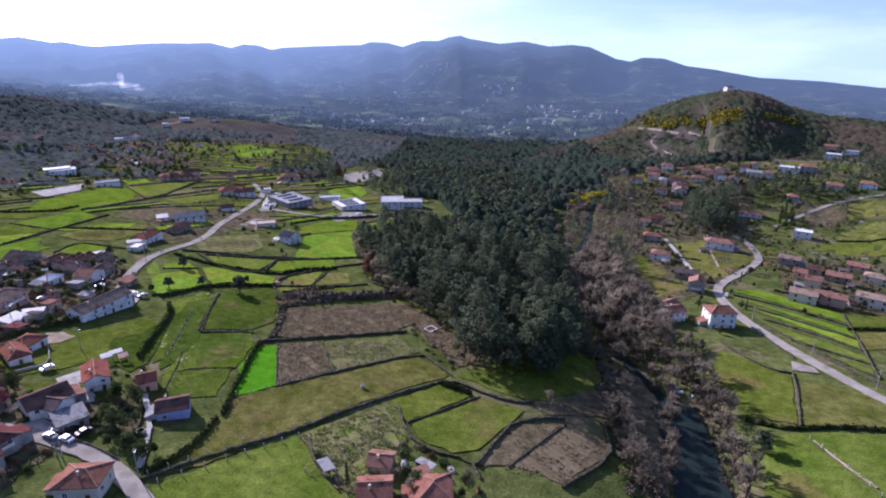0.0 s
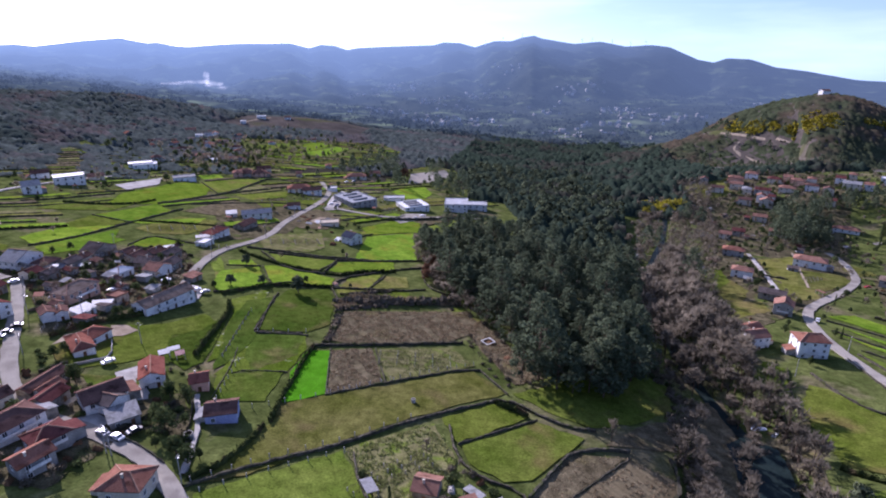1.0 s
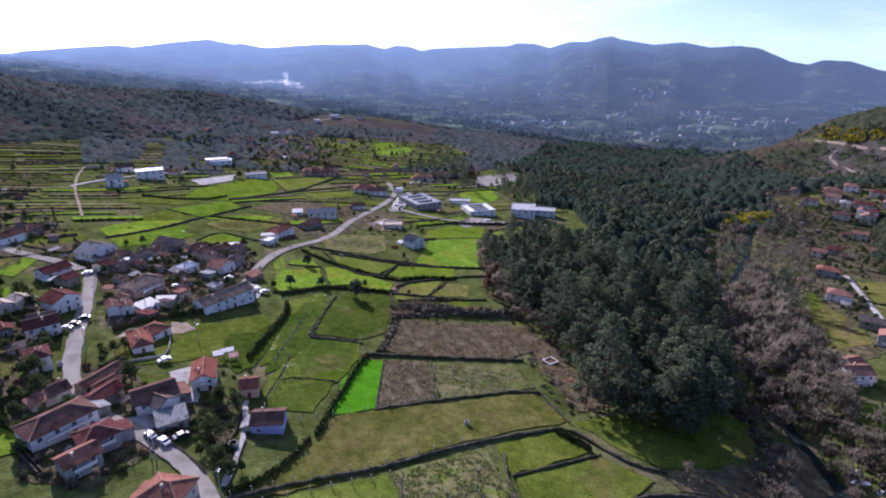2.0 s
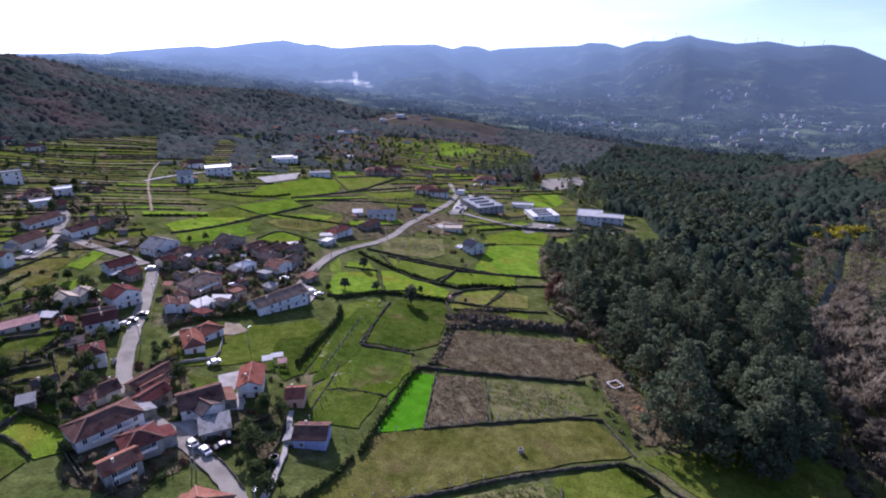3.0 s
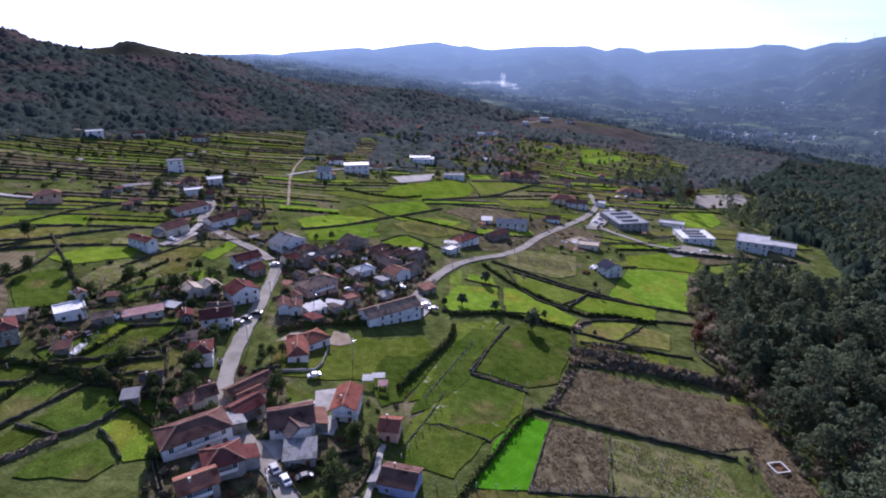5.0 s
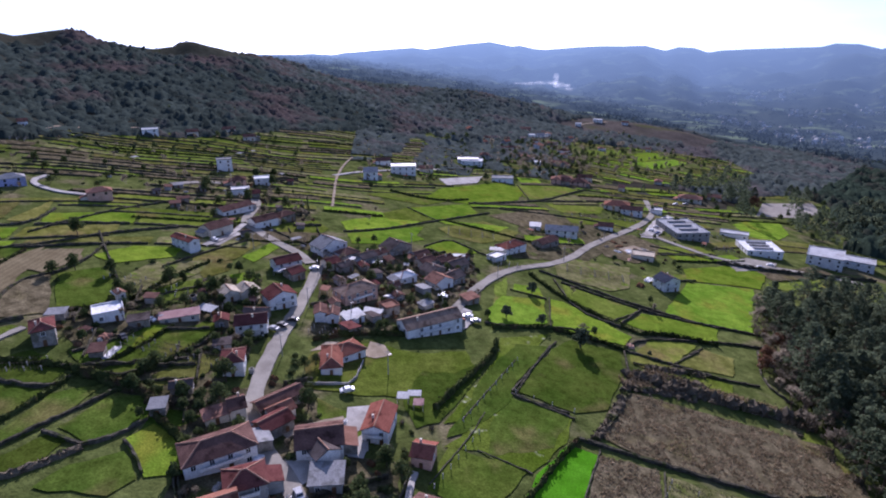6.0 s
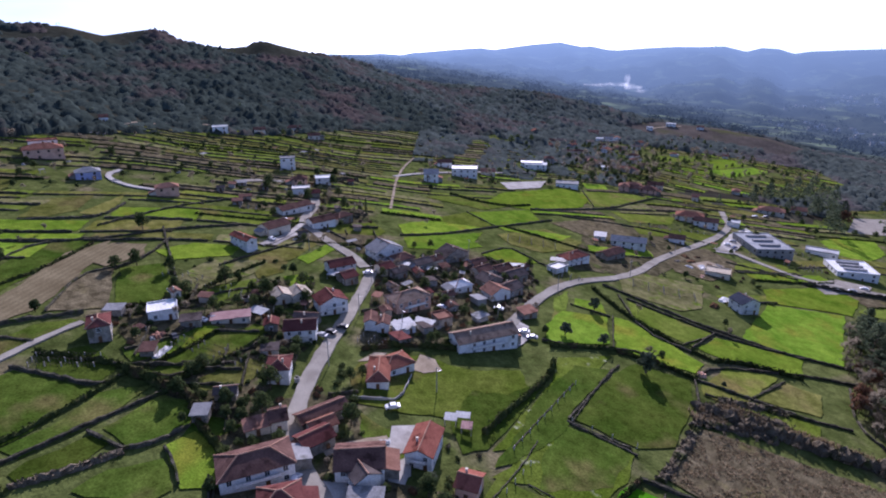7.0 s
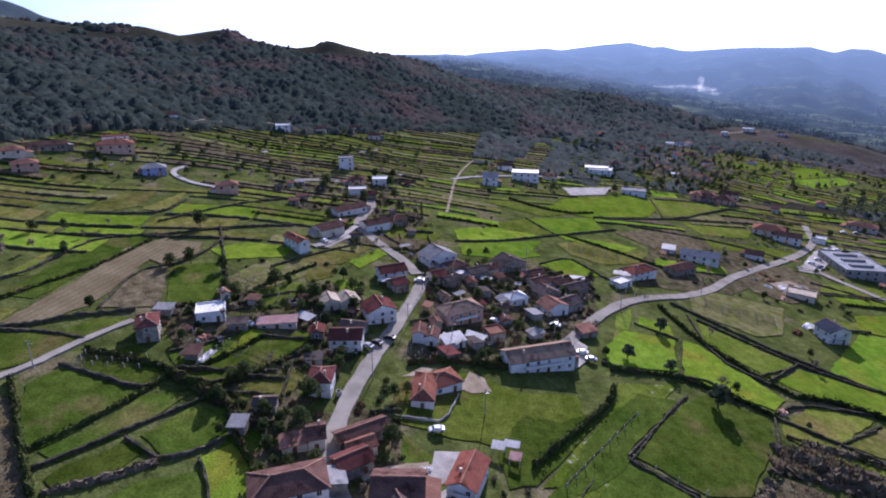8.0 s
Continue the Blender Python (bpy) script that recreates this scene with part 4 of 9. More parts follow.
field("olive", [(-100.5, 195.7), (-108.6, 229.6), (-107.8, 242.6), (-91.8, 250.4), (-84.1, 238.5), (-76.8, 210.8), (-82.3, 201.0)])
field("green", [(-113.6, 198.5), (-118.6, 221.6), (-110.3, 230.3), (-101.7, 195.4), (-98.4, 190.2), (-97.1, 167.3), (-99.0, 161.3)])
field("flecked", [(-97.1, 158.2), (-98.4, 189.2), (-81.5, 197.4), (-76.8, 186.0), (-76.4, 167.8), (-90.6, 164.1)])
field("olive", [(-89.2, 143.8), (-96.2, 159.0), (-77.2, 168.2), (-74.8, 149.0), (-87.6, 144.2)])
field("flecked", [(-103.6, 165.2), (-116.3, 206.3), (-125.0, 220.4), (-115.5, 238.7), (-104.8, 200.9), (-99.1, 180.1)])
field("olive", [(-99.5, 191.2), (-82.9, 198.2), (-78.0, 181.3), (-87.2, 164.1), (-95.3, 175.6)])
field("green", [(-72.1, 106.6), (-44.9, 132.5), (-28.5, 112.1), (-21.6, 104.8), (-67.2, 98.1)])
field("straw", [(-44.1, 133.5), (-31.9, 145.4), (-23.0, 153.2), (-14.2, 137.5), (-15.2, 118.2), (-22.5, 110.2), (-28.3, 112.6)])
field("green", [(-21.3, 157.1), (-5.7, 171.1), (5.6, 166.3), (-14.7, 145.5)])
field("green", [(-13.5, 144.5), (7.9, 164.1), (22.3, 159.8), (6.5, 135.0), (-0.9, 132.1), (-10.6, 137.3)])
field("brown", [(5.8, 127.8), (17.4, 150.0), (34.5, 154.4), (15.1, 129.4)])
field("tan", [(16.1, 129.4), (34.6, 152.9), (46.9, 149.7), (46.0, 141.6), (29.0, 124.1)])
field("green", [(-0.7, 179.8), (11.1, 188.9), (46.7, 222.6), (58.7, 214.4), (55.4, 190.6), (38.0, 173.1), (25.3, 166.7), (14.0, 170.4)])
field("brown", [(28.1, 158.3), (39.9, 172.6), (55.2, 185.6), (51.1, 164.5)])
field("green", [(113.6, 223.3), (118.9, 220.2), (131.2, 199.2), (115.0, 165.5), (102.0, 172.8), (103.7, 205.0)])
field("olive", [(125.8, 184.9), (135.0, 197.5), (152.1, 185.3), (155.0, 172.6), (147.6, 162.6), (116.4, 164.7)])
field("green", [(99.8, 158.2), (113.7, 160.4), (145.0, 159.1), (117.7, 122.0), (85.2, 124.6)])
field("bright", [(158.0, 307.2), (174.4, 313.1), (200.7, 277.2), (195.0, 264.8)])
field("bright", [(154.0, 295.9), (188.9, 254.7), (185.4, 244.3)])
field("bright", [(151.0, 282.7), (184.2, 240.2), (178.7, 230.5)])
field("green", [(150.4, 259.0), (175.3, 221.8), (172.0, 214.2), (152.7, 238.3)])
field("green", [(155.8, 226.2), (169.3, 208.7), (165.6, 201.8), (156.2, 215.0)])
field("green", [(202.3, 275.9), (238.0, 283.6), (223.3, 264.1), (193.1, 258.4)])
field("olive", [(188.9, 250.4), (218.0, 257.0), (200.3, 233.4), (179.5, 229.4)])
field("olive", [(340.2, 496.8), (392.5, 498.7), (369.9, 464.2), (320.3, 469.0)])
field("green", [(317.2, 463.8), (367.9, 461.2), (348.7, 432.8), (293.6, 429.5)])
field("olive", [(369.6, 541.4), (418.6, 538.8), (398.0, 507.2), (351.4, 509.5)])
field("green", [(294.4, 459.7), (323.0, 461.1), (316.4, 450.3), (280.7, 436.0)])
field("olive", [(182.9, 403.5), (210.9, 402.6), (210.5, 386.9), (176.2, 351.9), (167.9, 363.5)])
field("olive", [(165.0, 423.5), (191.9, 438.2), (168.3, 366.4), (157.6, 370.2)])
field("olive", [(104.7, 361.0), (127.2, 371.1), (132.4, 343.6), (121.5, 321.8), (99.8, 328.4)])
field("green", [(103.8, 244.5), (110.0, 237.0), (104.7, 217.2), (99.2, 221.3)])
field("brown", [(120.2, 658.9), (149.9, 660.4), (151.4, 621.3), (120.3, 620.7)])
field("olive", [(174.1, 680.2), (214.0, 692.3), (208.5, 626.9), (168.3, 614.1)])
field("olive", [(472.9, 833.2), (517.2, 842.3), (430.7, 671.5), (385.4, 653.0)])
field("bright", [(-133.9, 225.7), (-143.6, 236.5), (-148.0, 252.9), (-135.3, 266.7), (-121.3, 247.3)])
field("bright", [(-133.6, 269.8), (-129.0, 272.4), (-94.2, 266.9), (-92.9, 257.1), (-103.5, 252.1), (-118.9, 246.9)])
field("bright", [(-153.6, 269.9), (-145.8, 277.2), (-137.1, 269.1), (-149.1, 262.3)])
field("green", [(-140.5, 291.1), (-105.0, 296.7), (-103.6, 277.3), (-129.4, 275.7)])
field("bright", [(-102.2, 293.9), (-74.0, 310.0), (-69.2, 293.5), (-90.1, 278.1), (-101.3, 277.4)])
field("green", [(-88.6, 274.2), (-74.7, 283.7), (-74.4, 259.6), (-87.9, 254.9)])
field("olive", [(-73.5, 260.4), (-71.9, 282.5), (-61.1, 285.9), (-56.8, 269.6)])
field("green", [(-88.2, 251.8), (-73.8, 257.1), (-55.0, 262.9), (-53.1, 255.8), (-67.0, 250.5), (-84.6, 245.8)])
field("green", [(-158.1, 260.5), (-159.8, 272.9), (-144.1, 250.2), (-144.1, 241.4)])
field("bright", [(-104.4, 357.6), (-78.4, 384.0), (-62.9, 320.3), (-95.4, 301.2)])
field("straw", [(-159, 313), (-156, 331), (-132.5, 349), (-119, 318), (-123, 305), (-147, 299)])
field("bright", [(-114, 378), (-95, 426), (-80, 418), (-76, 388), (-82, 384), (-105, 361)])
field("green", [(-74, 424), (-58, 446), (-48, 428), (-66, 402), (-76, 398)])
field("green", [(-244.5, 245.7), (-235.5, 295.4), (-225.2, 278.1), (-217.8, 277.2), (-219.9, 257.3), (-231.4, 238.0)])
field("bright", [(-209.5, 267.9), (-211.8, 289.9), (-189.6, 287.5), (-194.7, 269.7)])
field("olive", [(-229.8, 300.5), (-226.8, 339.0), (-201.4, 342.4), (-195.2, 325.2), (-198.9, 302.8), (-214.6, 296.0)])
field("bright", [(-240.3, 311.3), (-226.2, 330.8), (-210.8, 345.2), (-208.1, 330.3), (-233.9, 311.4)])
field("green", [(-263.2, 255.9), (-262.5, 278.1), (-242.0, 301.0), (-242.0, 276.8), (-249.2, 249.3)])
field("green", [(-264.5, 277.6), (-268.4, 313.7), (-242.7, 309.3), (-244.6, 297.9)])
field("bright", [(-268.2, 314.5), (-258.8, 362.9), (-239.4, 350.6), (-240.8, 309.5)])
field("green", [(-298.1, 379.5), (-294.8, 452.1), (-267.4, 445.9), (-251.5, 413.4), (-258.3, 365.5), (-282.6, 342.0)])
field("green", [(-285.9, 447.3), (-267.6, 502.4), (-250.7, 504.6), (-246.1, 438.6), (-251.2, 426.0)])
field("olive", [(-236.7, 427.5), (-209.0, 468.6), (-199.7, 444.8), (-216.0, 417.5)])
field("olive", [(-212.3, 411.5), (-175.7, 452.7), (-175.6, 474.5), (-170.1, 427.2), (-196.3, 398.4)])
field("brown", [(-234.6, 353.7), (-227.4, 409.9), (-199.2, 394.7), (-194.0, 374.4), (-209.8, 355.3)])
field("olive", [(-304.2, 309.8), (-304.0, 331.5), (-269.7, 371.1), (-269.4, 328.9)])
field("bright", [(-303.5, 485.9), (-291.9, 503.5), (-280.9, 491.6), (-285.1, 467.5)])
field("bright", [(-349.5, 828.7), (-349.2, 903.9), (-313.5, 878.2), (-309.7, 768.3)])
field("bright", [(-310.1, 742.1), (-304.0, 870.1), (-282.5, 864.6), (-276.7, 731.6)])
field("green", [(-386.1, 759.6), (-370.0, 854.9), (-345.1, 816.1), (-357.1, 719.2)])
field("green", [(-273.4, 213.7), (-270.4, 244.7), (-255.3, 242.2), (-248.5, 230.7), (-254.2, 215.5)])
field("bright", [(-239.0, 182.5), (-249.4, 202.9), (-242.1, 203.5), (-231.6, 183.8)])
field("olive", [(-252.1, 171.5), (-257.3, 198.3), (-251.1, 199.4), (-238.2, 178.7), (-243.0, 151.6)])
field("straw", [(-239.2, 132.2), (-250.6, 150.7), (-241.3, 170.9), (-231.2, 159.3), (-221.4, 131.0)])
field("bright", [(-268.6, 133.7), (-272.0, 150.6), (-260.4, 166.6), (-252.3, 159.7), (-256.1, 137.0)])
field("lush", [(-224.4, 107.9), (-255.1, 117.4), (-254.0, 132.1), (-235.7, 129.8), (-220.3, 121.2)])
field("tan", [(-228.3, 64.3), (-250.5, 84.3), (-277.6, 103.4), (-285.7, 121.6), (-254.1, 103.8), (-231.2, 87.3), (-224.0, 72.3)])
field("brown", [(-229.0, 89.9), (-254.3, 103.1), (-255.8, 115.6), (-222.9, 105.9)])
field("tan", [(-271.9, 105.6), (-283.0, 121.4), (-276.9, 133.1), (-265.1, 128.0), (-258.8, 113.2)])
field("lush", [(-248.5, 64.3), (-267.8, 78.7), (-292.5, 97.3), (-288.8, 115.6), (-263.8, 94.1), (-241.8, 72.9)])
field("green", [(-263.4, 64.2), (-285.5, 81.5), (-291.6, 91.3), (-281.2, 83.4), (-262.3, 70.4)])
field("olive", [(-328.2, 94.6), (-352.6, 108.9), (-353.8, 129.7), (-331.6, 118.2), (-325.6, 105.5)])
field("olive", [(-327.1, 117.9), (-351.4, 143.0), (-337.1, 137.1), (-320.9, 126.1)])
field("green", [(-371.3, 68.6), (-388.1, 85.5), (-373.4, 84.2), (-366.7, 77.0)])
field("olive", [(-373.2, 85.6), (-388.8, 88.0), (-390.4, 99.8), (-373.4, 96.3)])
field("lush", [(-167.5, 68.4), (-178.1, 67.8), (-191.5, 69.6), (-196.4, 77.5), (-177.7, 92.4), (-169.2, 80.1), (-164.4, 70.5)])
field("lush", [(-221.2, 64.3), (-214.2, 81.4), (-210.1, 83.6), (-202.6, 71.6), (-201.3, 64.4)])
field("lush", [(-220.8, 85.1), (-220.4, 95.1), (-217.7, 96.9), (-210.9, 84.2), (-216.3, 78.0)])
field("lush", [(-201.7, 83.1), (-201.3, 95.7), (-187.1, 100.1), (-179.0, 93.8), (-192.5, 82.5)])
field("lush", [(-163.8, 71.0), (-166.8, 81.0), (-175.6, 93.0), (-172.6, 105.5), (-163.5, 89.8), (-158.3, 74.2)])
field("green", [(-160.6, 90.3), (-167.1, 105.8), (-158.2, 111.4), (-150.9, 106.6), (-150.0, 93.5)])
field("lush", [(-154.2, 71.6), (-156.7, 75.1), (-159.1, 88.0), (-154.2, 90.4), (-149.0, 82.3), (-150.4, 72.8)])
field("bright", [(-147.0, 99.9), (-148.5, 107.5), (-134.9, 109.3), (-127.3, 107.0), (-131.8, 98.4), (-138.2, 99.3)])
field("green", [(-142.7, 80.6), (-145.4, 88.1), (-142.9, 98.4), (-132.4, 97.2), (-131.1, 90.7)])
field("brown", [(-192.2, 57.9), (-187.0, 66.6), (-155.9, 68.2), (-147.3, 68.7), (-152.2, 59.4)])
field("lush", [(-194.9, 103.0), (-196.3, 116.4), (-197.4, 124.8), (-187.9, 117.3), (-186.3, 103.4)])
field("lush", [(-179.1, 104.8), (-192.0, 127.0), (-190.0, 146.2), (-186.5, 146.0), (-174.8, 121.3), (-172.0, 111.7)])
field("green", [(-150.8, 153.7), (-138.8, 146.6), (-129.2, 154.3), (-120.4, 163.7), (-115.8, 173.2), (-117.1, 196.1), (-126.2, 201.8), (-133.9, 188.1), (-140.8, 182.9), (-148.5, 180.3), (-156.8, 161.2)])
field("olive", [(-241.5, 164.0), (-237.4, 177.3), (-227.7, 170.2), (-225.9, 158.7)])
field("green", [(-143.5, 108.6), (-146.6, 102.7), (-155.4, 110.2), (-144.9, 117.9)])
field("olive", [(-196.4, 747.5), (-171.5, 772.8), (-135.9, 748.5), (-155.2, 697.6)])
field("olive", [(-106.8, 157.8), (-104.6, 164.6), (-115.3, 200.0), (-118.1, 205.4), (-118.7, 187.6), (-126.1, 180.4), (-117.8, 163.6)])

# dug garden ground round the houses, under the plots and trees
M["garden"] = surface("garden_soil", (0.050, 0.046, 0.024), (0.105, 0.090, 0.052), 0.16, 2.2, stain=(0.066, 0.088, 0.020), stain_scale=0.11, stain_cut=0.57, bump=0.8, mottle=0.35, grit=0.5)
GARDENS = [
    [(-227.2, 210.3), (-212, 262), (-185.8, 279.0), (-151.0, 241.7), (-149.7, 195.3), (-162.1, 166.2), (-211.1, 202.7)],
    [(-149.7, 119.2), (-150.2, 140.4), (-143.7, 146.7), (-109.3, 137.0), (-99.0, 146.0), (-83.4, 124.1), (-101.1, 125.2), (-103.5, 99.0), (-119.9, 96.7)],
    [(-225.7, 104.4), (-219.2, 178.4), (-174.0, 154.7), (-154.7, 128.1), (-132.2, 111.1), (-169.9, 106.5)],
    [(-356.2, 190.6), (-370.2, 293.2), (-224.1, 220.4), (-261.4, 188.8)],
    [(-214.8, 363.2), (-201.8, 440), (-160, 400), (-150, 330), (-176.5, 300)],
    [(186.1, 716.4), (343.6, 684.0), (300, 580), (213.3, 390.9), (136.9, 301.2), (100.6, 267.2), (136.2, 447.8)],
    [(230, 400), (300, 420), (262, 330), (227.5, 282.4), (180, 290)],
]
for k, outline in enumerate(GARDENS):
    tagged(put("garden_ground", draped("garden_ground", outline, M["garden"], 0.15 + 0.008 * k, 6.0, 0.8, 700 + k)), "dug dark garden ground with weeds round the houses", "ground", kind="structure")

# ---- roads, paths and yards ----
road("path", "dirt", 5.0, [(-529.7, 990.7), (-525.6, 1035.3), (-506.4, 1068.9)])
road("path", "dirt", 1.5, [(202.5, 457.5), (184.2, 400.5), (171.9, 358.9)])
road("road", "asphalt", 4.7, [(-64.9, 94.9), (-72.3, 102.5), (-79.3, 108.3), (-86.8, 113.3), (-94.8, 116.9), (-113.1, 121.5), (-121.6, 122.2), (-129.8, 124.1), (-136.8, 127.1), (-147.1, 134.2), (-162.7, 149.4), (-180.9, 170.2), (-200.7, 192.0), (-215.1, 205.6)])
road("road", "asphalt", 5.0, [(-218.4, 204.1), (-233.5, 206.9), (-249.3, 205.8), (-268.3, 207.2), (-280.1, 207.6), (-292.5, 216.7), (-304.8, 229.5), (-322.8, 238.1), (-342.4, 242.8), (-362.7, 237.1), (-364.2, 207.5)])
road("road", "asphalt", 4.6, [(-149.6, 221.8), (-156.9, 242.0), (-161.4, 255.8), (-165.2, 273.1), (-164.7, 292.3), (-158.8, 309.4), (-158.4, 332.3), (-163.7, 357.3), (-166.1, 385.1), (-167.6, 420.6), (-170.7, 456.8), (-180.0, 496.9), (-194.2, 520.3), (-204.4, 538.8)])
road("path", "asphalt", 2.3, [(-194.8, 57.9), (-197.7, 64.4), (-200.8, 71.5), (-208.9, 82.4), (-216.8, 97.4)])
road("road", "asphalt", 5.0, [(159.3, 168.3), (155.1, 181.4), (150.2, 201.7), (145.6, 225.3), (142.0, 253.2), (141.9, 275.9), (147.6, 310.2), (173.1, 338.7), (200.6, 369.2), (221.1, 401.4), (234.8, 450.3), (235.7, 474.4)])
road("road", "asphalt", 4.0, [(449.8, 554.9), (410.5, 551.6), (385.6, 551.2), (355.9, 544.6), (320.2, 525.9), (286.1, 507.5)])
road("path", "concrete", 2.6, [(149.3, 344.9), (156.8, 391.3), (164.1, 438.5)])
road("path", "dirt", 4.0, [(306.5, 1021.0), (330.0, 987.1), (353.5, 959.1), (376.4, 923.2)])
road("path", "dirt", 4.0, [(335.9, 909.5), (320.1, 944.8), (312.7, 969.5), (322.9, 975.8)])
road("road", "asphalt", 4.5, [(-158.3, 421.8), (-152.6, 429.1), (-136.1, 425.2), (-106.6, 421.1), (-81.7, 442.2), (-38.5, 465.8)])
road("path", "dirt", 2.2, [(-124.9, 129.1), (-124.2, 137.5), (-121.5, 145.3)])
road("path", "concrete", 1.3, [(-95.0, 145.5), (-87.3, 134.1), (-83.4, 126.3), (-80.6, 119.1), (-78.1, 112.0)])
# thin strip built in place of a pale fence line across the field
road("path", "dirt", 0.3, [(114.3, 155.4), (115.0, 148.0), (115.7, 141.2), (117.7, 131.9)])
road("path", "dirt", 1.6, [(-403.7, 379.9), (-377.9, 348.5), (-345.1, 316.3), (-313.7, 290.6), (-288.3, 269.4)])
road("path", "dirt", 2.5, [(-497.7, 175.8), (-517.2, 219.5), (-503.2, 262.4)])
road("path", "concrete", 3.0, [(-354.5, 321.7), (-359.1, 351.5), (-353.5, 405.4), (-346.4, 430.7)])
road("path", "concrete", 3.0, [(-279.3, 207.2), (-262.1, 186.3), (-259.3, 175.4)])
road("path", "concrete", 3.0, [(-399.0, 153.6), (-389.8, 142.4), (-368.6, 146.8), (-355.1, 159.9)])
field("green", [(-31, 252), (-26, 252), (-19, 239), (-22, 230), (-30, 236)])
yard("concrete", [(-114.3, 141.5), (-110.2, 143.0), (-106.4, 139.1), (-109.4, 136.6)])
yard("concrete", [(-125.1, 149.2), (-120.9, 156.7), (-115.5, 151.2), (-119.8, 144.5)])
yard("concrete", [(-156.3, 417.1), (-170.2, 472.2), (-172.2, 506.1), (-159.9, 492.0), (-154.1, 449.6), (-148.7, 424.8)])
yard("asphalt", [(-130.3, 599.4), (-143.3, 675.8), (-113.8, 753.5), (-98.4, 703.9), (-102.9, 644.8)])
yard("asphalt", [(-104.4, 420.2), (-98.0, 445.9), (-82.5, 454.2), (-80.3, 436.0), (-93.5, 408.2)])
yard("concrete", [(-321.8, 401.6), (-316.3, 452.6), (-300.8, 425.7), (-303.9, 391.7)])
yard("concrete", [(-151.8, 228.6), (-145.4, 228.9), (-138.6, 221.7), (-136.8, 213.0)])
yard("dirt", [(-149.7, 179.0), (-144.8, 181.3), (-138.6, 178.9), (-140.4, 172.9), (-143.6, 171.1)])
yard("dirt", [(-155.9, 158.7), (-157.8, 166.6), (-155.3, 170.1), (-153.9, 163.4)])
yard("concrete", [(-121.8, 144.7), (-120.9, 151.9), (-115.5, 146.4), (-115.3, 140.7)])
field("brown", [(-168, 396), (-162, 416), (-140, 410), (-131, 381), (-134, 360), (-150, 354), (-158, 361)])
yard("dirt", [(-152, 376), (-150, 392), (-141, 394), (-135, 380), (-140, 370)])
yard("concrete", [(-262.9, 178.3), (-271.1, 196.4), (-266.5, 198.6), (-256.4, 180.8)])
yard("asphalt", [(139.1, 213.7), (144.9, 207.8), (144.2, 202.7), (134.4, 205.2)])
yard("concrete", [(-117.8, 124.5), (-116.0, 129.4), (-108.4, 126.4), (-108.4, 121.9)])
yard("concrete", [(-113.1, 140.8), (-113.8, 145.9), (-107.8, 141.9), (-108.5, 138.4)])

# ---- field walls and hedges ----
wall_line("stone", 2.6, 1.0, [(-106.1, 413.2), (-88.4, 423.7), (-64.4, 447.7), (-33.2, 481.5)])
# hedge added over a dark band made of house shadow and a wall
wall_line("hedge", 1.8, 1.6, [(-69.4, 137.0), (-69.7, 126.1), (-71.6, 117.0), (-76.3, 111.0)])
wall_line("stone", 1.2, 0.9, [(-143.8, 402.6), (-126.9, 411.3), (-109.2, 417.0)])
wall_line("stone", 1.3, 0.9, [(-177.5, 106.4), (-172.5, 110.5), (-177.4, 133.2), (-183.6, 143.8)])
wall_line("hedge", 1.6, 1.4, [(-182.1, 108.1), (-187.9, 121.2), (-193.5, 132.5)])
wall_line("stone", 1.2, 0.9, [(-216.2, 129.8), (-219.7, 146.3), (-217.9, 158.7)])
wall_line("bramble", 1.8, 4.5, [(-83.0, 235.5), (-77.2, 243.2), (-69.0, 248.1), (-61.3, 252.7)])
wall_line("bramble", 1.7, 4.5, [(-78.0, 229.8), (-69.0, 237.0), (-61.4, 241.7)])
wall_line("bramble", 1.6, 4.0, [(-80.2, 246.6), (-71.7, 255.5), (-63.6, 259.9)])
wall_line("stone", 1.0, 0.8, [(-216.0, 107.6), (-214.2, 121.1), (-212.0, 131.6)])
wall_line("stone", 1.2, 1.0, [(-75.6, 108.5), (-60.8, 122.5), (-46.3, 134.5), (-30.1, 152.5), (-9.6, 170.2), (-1.9, 174.8), (8.0, 168.7), (17.4, 164.2), (26.1, 165.0)])
wall_line("hedge", 1.8, 1.6, [(-68.6, 139.3), (-70.6, 150.5), (-74.9, 182.2), (-75.3, 190.2)])
wall_line("stone", 1.3, 1.2, [(-75.3, 190.2), (-70.0, 192.6), (-55.1, 198.7), (-39.6, 206.1), (-26.4, 211.9), (-21.9, 214.3)])
wall_line("stone", 0.9, 0.7, [(-58.9, 158.5), (-43.5, 172.0), (-14.4, 194.8), (-8.5, 186.8), (-1.9, 178.2)])
wall_line("stone", 0.9, 0.7, [(-53.4, 196.3), (-43.1, 172.1)])
wall_line("stone", 0.7, 0.6, [(-69.1, 190.7), (-59.0, 158.1)])
wall_line("bramble", 4.6, 4.2, [(-80.4, 237.0), (-67.3, 241.9), (-47.3, 249.7), (-30.7, 260.1)])
wall_line("bramble", 1.6, 3.0, [(-72.3, 194.2), (-74.2, 210.1), (-80.0, 234.1)])
wall_line("stone", 0.8, 0.7, [(-99.7, 193.3), (-80.9, 197.9)])
wall_line("stone", 0.8, 0.7, [(-99.8, 194.3), (-110.3, 230.3), (-110.0, 234.6)])
wall_line("stone", 0.6, 0.5, [(-90.1, 145.3), (-95.8, 168.5), (-99.7, 178.7)])
wall_line("stone", 0.6, 0.5, [(-90.6, 164.1), (-76.1, 168.1)])
